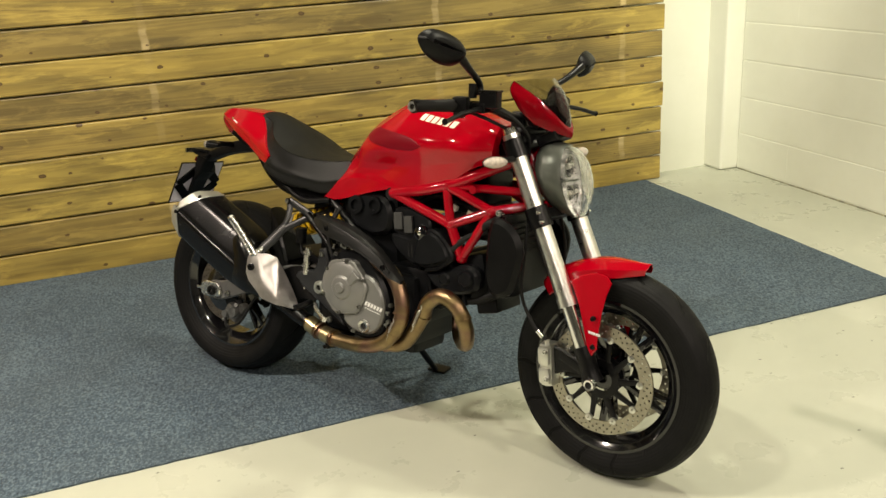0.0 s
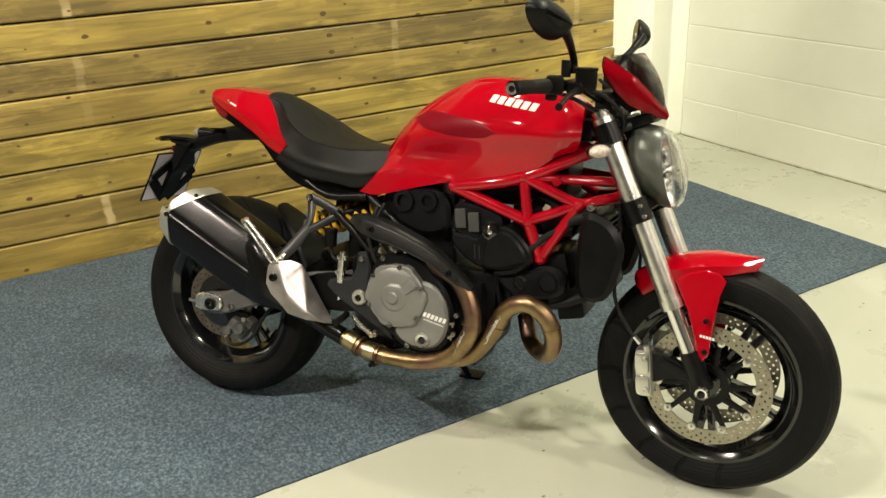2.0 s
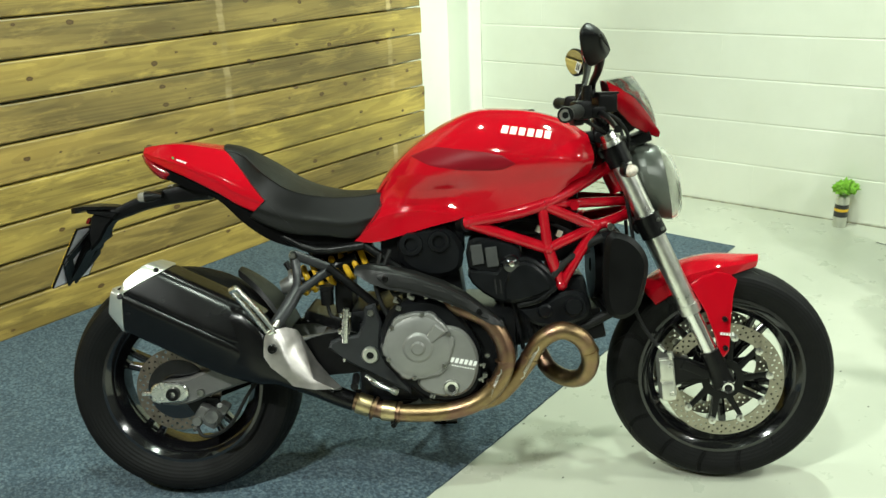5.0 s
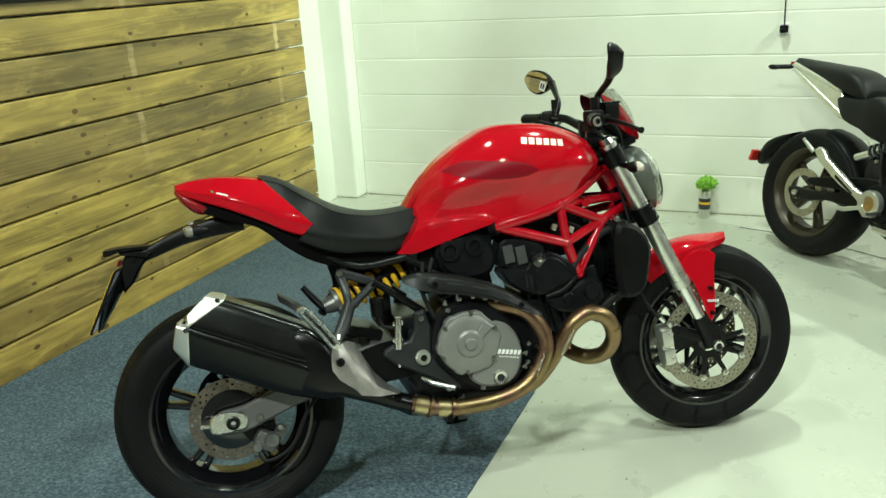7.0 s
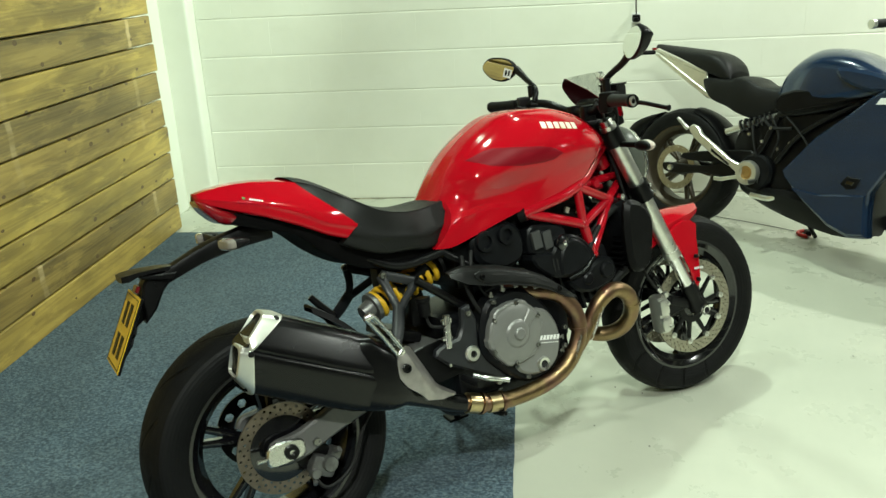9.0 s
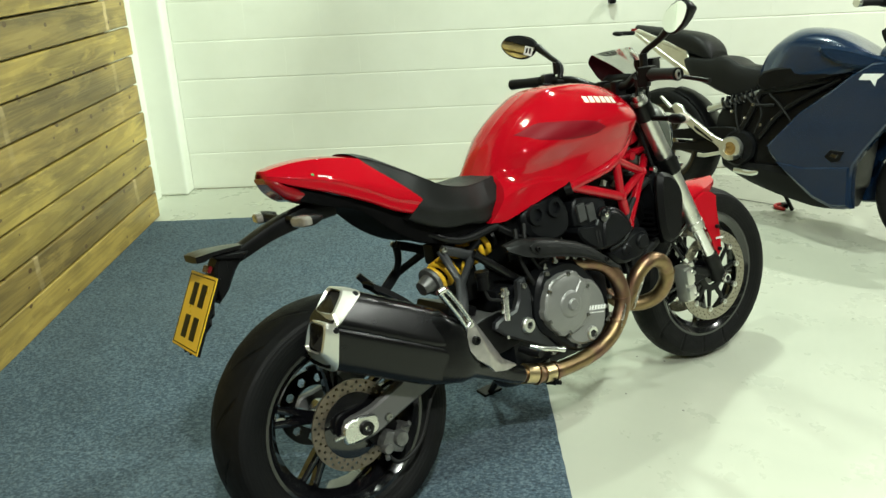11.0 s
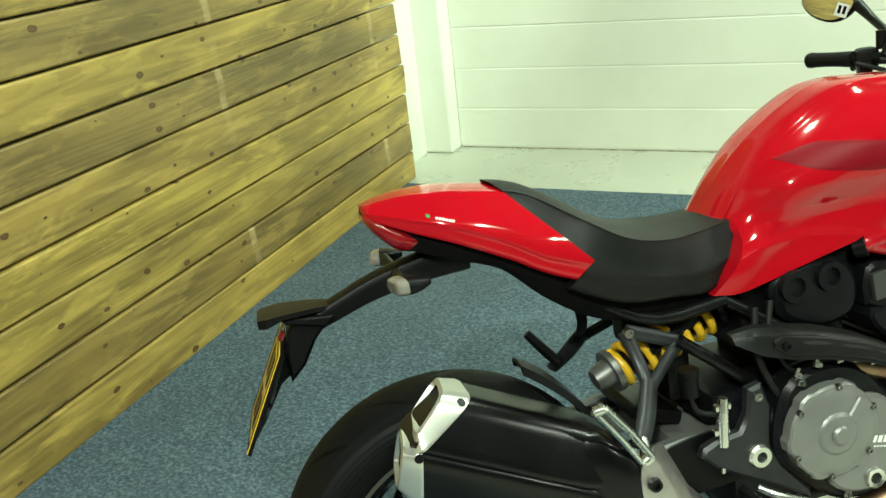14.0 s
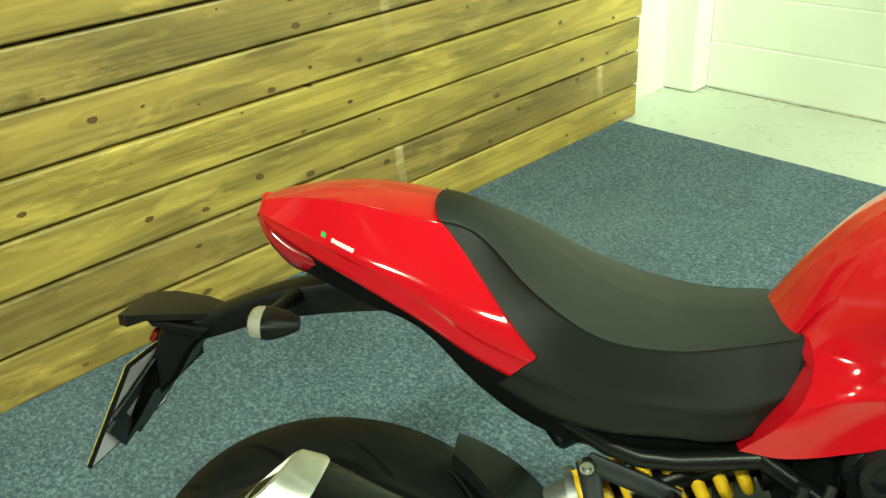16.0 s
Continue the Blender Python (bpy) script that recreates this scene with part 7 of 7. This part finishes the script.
    part("tail_strut", merge(slab([(-0.245, 0.922), (-0.222, 0.938), (0.105, 0.842), (0.104, 0.820), (-0.190, 0.906)], s * 0.080, s * 0.100, 0.005), slab([(-0.245, 0.905), (-0.218, 0.914), (-0.055, 0.830), (0.155, 0.722), (0.158, 0.700), (0.130, 0.704), (-0.070, 0.806)], s * 0.080, s * 0.100, 0.005), slab([(-0.232, 0.922), (-0.215, 0.928), (0.105, 0.836), (0.156, 0.712), (0.128, 0.710), (-0.060, 0.818)], s * 0.086, s * 0.094, 0.004)), CAP_SILVER, blue, "silver tail subframe")
    fairing = part("side_fairing", slab([(1.255, 0.870), (1.10, 0.84), (1.025, 0.785), (0.949, 0.709), (0.813, 0.588), (0.683, 0.415), (0.70, 0.385), (0.80, 0.300), (0.94, 0.205), (1.045, 0.172), (1.128, 0.186), (1.106, 0.30), (1.102, 0.385), (1.14, 0.462), (1.206, 0.574), (1.30, 0.657), (1.42, 0.70), (1.52, 0.74), (1.44, 0.82)], s * 0.16, s * 0.225, 0.008, 0), BLUE, blue, "glossy dark blue side fairing")
    part("fairing_chin", slab([(0.745, 0.345), (0.884, 0.340), (1.088, 0.374), (1.112, 0.197), (1.04, 0.183), (0.945, 0.212)], s * 0.215, s * 0.232, 0.007), BLUE, fairing)
    part("fairing_wing", slab([(0.85, 0.905), (1.0, 0.897), (1.145, 0.868), (1.26, 0.874), (1.40, 0.850), (1.26, 0.838), (1.124, 0.820), (0.996, 0.816), (0.87, 0.855)], s * 0.150, s * 0.212, 0.014, 2), BLUE, fairing)
    vent = part("fairing_vent", slab([(0.969, 0.405), (0.992, 0.442), (1.056, 0.440), (1.040, 0.394), (1.004, 0.384)], s * 0.220, s * 0.230, 0.003), BLACK, fairing)
    part("vent_core", slab([(0.992, 0.408), (1.002, 0.426), (1.034, 0.424), (1.024, 0.404)], s * 0.226, s * 0.234, 0.002), GLOSS_BLACK, vent)
    part("white_mark", slab([(1.056, 0.763), (1.072, 0.792), (1.162, 0.800), (1.135, 0.772), (1.131, 0.741), (1.108, 0.767)], s * 0.224, s * 0.228, 0.001), WHITE_MARK, fairing, "white logo shape")
    part("word_mark", merge(*[box((1.200 + 0.022 * k, s * 0.2265, 0.772 - 0.002 * k), (0.016, 0.003, 0.018), 0) for k in range(4)]), WHITE_MARK, fairing)
    part("side_indicator", egg((1.224, s * 0.232, 0.706), (0.022, 0.02, 0.016)), SATIN_ALLOY, fairing)
    zb = part("bar_grip", tube([(1.055, s * 0.38, 1.085), (1.085, s * 0.27, 1.098), (1.13, s * 0.15, 1.09), (1.165, s * 0.05, 1.04)], [0.018, 0.018, 0.014, 0.014], 14, 4), RUBBER, blue, "black handlebar grip")
    part("bar_end", tube([(1.050, s * 0.395, 1.083), (1.056, s * 0.378, 1.085)], 0.019, 14, 1), SATIN_ALLOY, zb)
    part("controls", merge(box((1.11, s * 0.22, 1.105), (0.06, 0.07, 0.05), 0.012), box((1.15, s * 0.17, 1.12), (0.05, 0.05, 0.05), 0.01)), BLACK, zb)
part("pillion_seat", body([[(x, 0, t), (x, 0.6 * w, t - 0.005), (x, w, t - 0.03), (x, 0.95 * w, b), (x, 0.4 * w, b)] for x, t, b, w in
                          [(-0.282, 0.962, 0.940, 0.045), (-0.15, 0.957, 0.912, 0.078), (-0.013, 0.950, 0.872, 0.098), (0.10, 0.943, 0.838, 0.108), (0.17, 0.925, 0.818, 0.106), (0.222, 0.890, 0.806, 0.098), (0.250, 0.845, 0.800, 0.085)]], 4, 3), VINYL, blue, "black pillion pad")
part("seat", body([[(x, 0, t), (x, 0.6 * w, t - 0.005), (x, w, t - 0.03), (x, 0.95 * w, b), (x, 0.4 * w, b)] for x, t, b, w in
                   [(0.075, 0.838, 0.795, 0.085), (0.14, 0.822, 0.712, 0.104), (0.25, 0.820, 0.680, 0.112), (0.30, 0.831, 0.662, 0.116), (0.36, 0.828, 0.646, 0.116), (0.42, 0.801, 0.636, 0.108), (0.50, 0.795, 0.648, 0.096), (0.555, 0.800, 0.68, 0.088)]], 4, 3), VINYL, blue, "black low rider seat")
part("seat_pan", body([[(x, 0, t), (x, w, t), (x, w * 0.9, b), (x, 0.3 * w, b)] for x, t, b, w in [(0.16, 0.74, 0.705, 0.08), (0.25, 0.72, 0.672, 0.10), (0.36, 0.69, 0.640, 0.105), (0.54, 0.70, 0.645, 0.09)]], 3, 1), BLACK, blue)
part("tank_cover", body([[(x, 0, t), (x, 0.55 * w, t - 0.012), (x, w, t - 0.30 * (t - b)), (x, 0.95 * w, b), (x, 0.4 * w, b)] for x, t, b, w in
                         [(0.535, 0.815, 0.705, 0.10), (0.57, 0.895, 0.70, 0.125), (0.65, 0.965, 0.715, 0.15), (0.74, 0.992, 0.735, 0.165), (0.87, 0.985, 0.765, 0.17), (0.98, 0.945, 0.79, 0.165), (1.08, 0.895, 0.80, 0.14), (1.16, 0.865, 0.81, 0.11)]], 4, 4), BLUE, blue, "dark blue tank cover")
part("tank_side", on_both(lambda: slab([(0.555, 0.70), (0.575, 0.765), (0.72, 0.80), (0.90, 0.785), (1.0, 0.795), (0.82, 0.725), (0.62, 0.675)], 0.13, 0.166, 0.01, 2)), BLACK, blue)
part("battery_box", merge(box((0.83, 0, 0.48), (0.50, 0.26, 0.46), 0.03), box((0.55, 0, 0.50), (0.16, 0.24, 0.30), 0.03)), BLACK, blue, "black battery box")
part("belly_pan", body([[(x, 0, t), (x, w, t), (x, w, (t + b) / 2), (x, 0.7 * w, b), (x, 0.3 * w, b)] for x, t, b, w in [(0.40, 0.33, 0.262, 0.10), (0.55, 0.31, 0.215, 0.14), (0.72, 0.32, 0.178, 0.16), (0.92, 0.30, 0.15, 0.165), (1.05, 0.30, 0.16, 0.15)]], 3, 2), BLACK, blue)
part("inner_guard", body([[(x, 0, t), (x, w, t), (x, w, (t + b) / 2), (x, w * 0.9, b), (x, 0.3 * w, b)] for x, t, b, w in [(0.335, 0.52, 0.40, 0.085), (0.38, 0.60, 0.33, 0.10), (0.45, 0.64, 0.34, 0.11), (0.52, 0.64, 0.40, 0.10)]], 3, 2), BLACK, blue)
part("belt_guard", slab([(0.06, 0.405), (0.10, 0.372), (0.40, 0.405), (0.48, 0.42), (0.46, 0.475), (0.30, 0.455)], -0.138, -0.118, 0.005, 2), BLACK, blue)
part("motor", lathe([(0, -0.155), (0.08, -0.155), (0.092, -0.14), (0.092, 0.14), (0.08, 0.155), (0, 0.155)], 36, (0.50, 0, 0.375)), DARK_ENGINE, blue)
Z0, Z1 = Vector((0.285, -0.105, 0.545)), Vector((0.565, -0.095, 0.665))
zs = part("shock_absorber", tube([tuple(Z0), tuple(Z0.lerp(Z1, 0.5)), tuple(Z1)], 0.018, 12, 2), SATIN_ALLOY, blue)
w3 = (Z1 - Z0).normalized()
a3 = w3.cross(Vector((0, 1, 0))).normalized()
b3 = w3.cross(a3)
part("spring", tube([tuple(Z0.lerp(Z1, 0.30 + 0.62 * k / 79) + (a3 * math.cos(2 * math.pi * 7 * k / 79) + b3 * math.sin(2 * math.pi * 7 * k / 79)) * 0.032) for k in range(80)], 0.008, 8, 1), GLOSS_BLACK, zs)
part("frame_tube", on_both(lambda: merge(tube([(0.56, 0.12, 0.66), (0.80, 0.145, 0.72), (1.08, 0.10, 0.82)], 0.016, 10, 3), tube([(0.56, 0.12, 0.66), (0.52, 0.13, 0.52), (0.47, 0.14, 0.42)], 0.016, 10, 3), tube([(0.60, 0.14, 0.44), (0.72, 0.15, 0.60), (0.95, 0.14, 0.76)], 0.013, 10, 3))), SATIN, blue)
def tyre_hugger(start, end, gap, wide, n=10):
    """A thin arched guard close over the rear tyre, between two angles."""
    rings = []
    for k in range(n + 1):
        a = radians(start + (end - start) * k / n)
        c, q = math.cos(a), math.sin(a)
        w = wide * (0.80 + 0.20 * math.sin(math.pi * k / n))
        rings.append([(ZR[0] + r * c, y, ZR[1] + r * q) for r, y in ((0.300 + gap, -w), (0.316 + gap, -0.8 * w), (0.324 + gap, -0.4 * w), (0.326 + gap, 0), (0.324 + gap, 0.4 * w), (0.316 + gap, 0.8 * w), (0.300 + gap, w), (0.298 + gap, 0.96 * w), (0.320 + gap, 0), (0.298 + gap, -0.96 * w))])
    return skin(rings)


hug2 = part("rear_mudguard", tyre_hugger(128, 166, 0.004, 0.078), BLACK, blue, "black rear mudguard hugging the tyre")
part("inner_mudguard", tyre_hugger(22, 82, 0.006, 0.088), BLACK, hug2)
part("mudguard_tail", body([[(x, 0, t), (x, 0.8 * w, t - 0.01), (x, w, (t + b) / 2), (x, 0.8 * w, b), (x, 0.3 * w, b)] for x, t, b, w in [(-0.19, 0.598, 0.57, 0.06), (-0.28, 0.565, 0.48, 0.072), (-0.355, 0.52, 0.40, 0.075), (-0.41, 0.46, 0.39, 0.05)]], 3, 2), BLACK, hug2)
part("red_reflector", box((-0.425, -0.06, 0.43), (0.02, 0.05, 0.06), 0.006, (0, 15, 0)), RED_PLASTIC, hug2)
part("rear_marker", merge(tube([(-0.265, -0.06, 0.915), (-0.325, -0.12, 0.905)], 0.012, 10, 1), egg((-0.33, -0.13, 0.903), (0.035, 0.02, 0.014))), BLACK, blue)
part("red_marker", box((-0.275, -0.05, 0.93), (0.03, 0.03, 0.02), 0.006), RED_LENS, blue)
part("nose", body([[(x, 0, t), (x, 0.7 * w, t - 0.01), (x, w, (t + b) / 2), (x, 0.7 * w, b), (x, 0.2 * w, b)] for x, t, b, w in [(1.10, 0.93, 0.82, 0.15), (1.25, 0.96, 0.76, 0.19), (1.42, 0.92, 0.68, 0.17), (1.54, 0.84, 0.68, 0.08)]], 4, 3), BLUE, blue, "dark blue front fairing nose")
part("instrument", merge(box((1.11, 0, 0.975), (0.10, 0.16, 0.09), 0.03, (0, -30, 0)), box((1.20, 0, 1.05), (0.03, 0.12, 0.08), 0.012, (0, -30, 0))), BLACK, blue)
part("front_guard", skin([[(ZF[0] + rr * math.cos(a), yy, ZF[1] + rr * math.sin(a)) for rr, yy in ((0.30, -0.07), (0.325, -0.055), (0.332, 0), (0.325, 0.055), (0.30, 0.07), (0.297, 0.066), (0.326, 0), (0.297, -0.066))] for a in [radians(160 - 95 * k / 9) for k in range(10)]]), BLUE, blue)
for pts, r in (([(0.44, -0.13, 0.60), (0.47, -0.15, 0.52), (0.50, -0.15, 0.45)], 0.007), ([(0.55, -0.14, 0.64), (0.60, -0.155, 0.56), (0.58, -0.155, 0.46)], 0.006), ([(0.62, -0.15, 0.66), (0.70, -0.16, 0.60), (0.76, -0.16, 0.52), (0.70, -0.15, 0.42)], 0.006), ([(0.50, -0.13, 0.63), (0.56, -0.15, 0.60), (0.66, -0.155, 0.61)], 0.008)):
    part("cable", tube(pts, r, 8, 5), RUBBER, blue)
for x, z in ((0.44, 0.555), (0.515, 0.53), (0.60, 0.505), (0.55, 0.60), (0.66, 0.54)):
    part("frame_bolt", bolt(x, -0.152, z, 0.008), SATIN_ALLOY, blue)
part("side_stand", tube([(0.62, 0.12, 0.20), (0.64, 0.20, 0.12), (0.66, 0.262, 0.048)], 0.011, 10, 3), SATIN, blue)
part("brake_hose", tube([(1.38, -0.11, 0.45), (1.33, -0.13, 0.55), (1.29, -0.12, 0.62)], 0.005, 8), RUBBER, blue)

# ---- small things ----
can = hub("spray_can", pose(3.452, 2.101, 0), "dark and cream spray can standing on the floor against the wall", "spray can")
part("body", moved(lathe([(0, 0.0), (0.031, 0.0), (0.033, 0.004), (0.033, 0.15), (0.030, 0.158), (0.022, 0.166), (0.012, 0.17), (0, 0.17)], 28), pose(0, 0, 0, 90, 0, 0)), CAP_SILVER, can, "metal can", 30)
part("label_band", moved(lathe([(0.0335, 0.055), (0.0338, 0.056), (0.0338, 0.120), (0.0335, 0.121)], 28), pose(0, 0, 0, 90, 0, 0)), CAN_PAINT, can, "dark printed band")
part("label_strip", moved(lathe([(0.0342, 0.085), (0.0345, 0.086), (0.0345, 0.098), (0.0342, 0.099)], 28), pose(0, 0, 0, 90, 0, 0)), GOLD, can)
part("nozzle", moved(lathe([(0, 0.165), (0.008, 0.165), (0.008, 0.19), (0, 0.19)], 14), pose(0, 0, 0, 90, 0, 0)), WHITE_MARK, can)


def crumpled():
    bm = egg((0, 0, 0), (0.058, 0.05, 0.032), n=40, rows=24)
    for v in bm.verts:
        n = v.co.normalized()
        k = 1 + 0.55 * noise.noise(n * 3.1) + 0.30 * noise.noise(n * 7.3 + Vector((3, 1, 2)))
        v.co = Vector((v.co.x * k, v.co.y * k, v.co.z * k - 0.35 * max(0, n.xy.length - 0.72) * (1 + noise.noise(n * 5)) * 0.12))
    return bm


cloth = thing("cloth", moved(crumpled(), pose(3.452, 2.095, 0.212)), GREEN_CLOTH, "crumpled bright green cloth lying on the spray can", "cloth", sharp=70)

socket = hub("power_plug", pose(X_WALL, 1.735, 1.075), "black plug on the wall under a hanging cable", "plug")
part("plate", box((-0.006, 0, 0.0), (0.012, 0.05, 0.06), 0.004), WHITE_MARK, socket)
part("plug", merge(box((-0.028, 0, 0.0), (0.035, 0.045, 0.04), 0.008), box((-0.05, 0.005, -0.008), (0.02, 0.03, 0.025), 0.006)), BLACK, socket, "black plug")
part("cable", tube([(-0.02, 0.0, 0.02), (-0.012, 0.002, 0.10), (-0.008, 0.0, 0.30), (-0.008, -0.004, 0.80), (-0.008, 0.0, 1.6)], 0.0035, 8, 5), RUBBER, socket)

tag = hub("strap_ratchet", pose(2.67, 0.94, 0), "small red plastic hook lying on the floor under the blue motorcycle", "hook")
part("hook", tube([(-0.05, 0.0, 0.010), (-0.01, 0.03, 0.010), (0.03, 0.02, 0.010), (0.045, -0.02, 0.010), (0.01, -0.04, 0.010)], 0.009, 10, 5), RED_PLASTIC, tag, "red hook")
part("buckle", box((-0.02, -0.01, 0.022), (0.04, 0.03, 0.03), 0.008), BLACK, tag, "black buckle")
part("strap", tube([(0.02, -0.02, 0.004), (0.25, 0.25, 0.003), (0.50, 0.62, 0.003), (0.62, 0.95, 0.003)], 0.0018, 8, 6), SWING, tag)
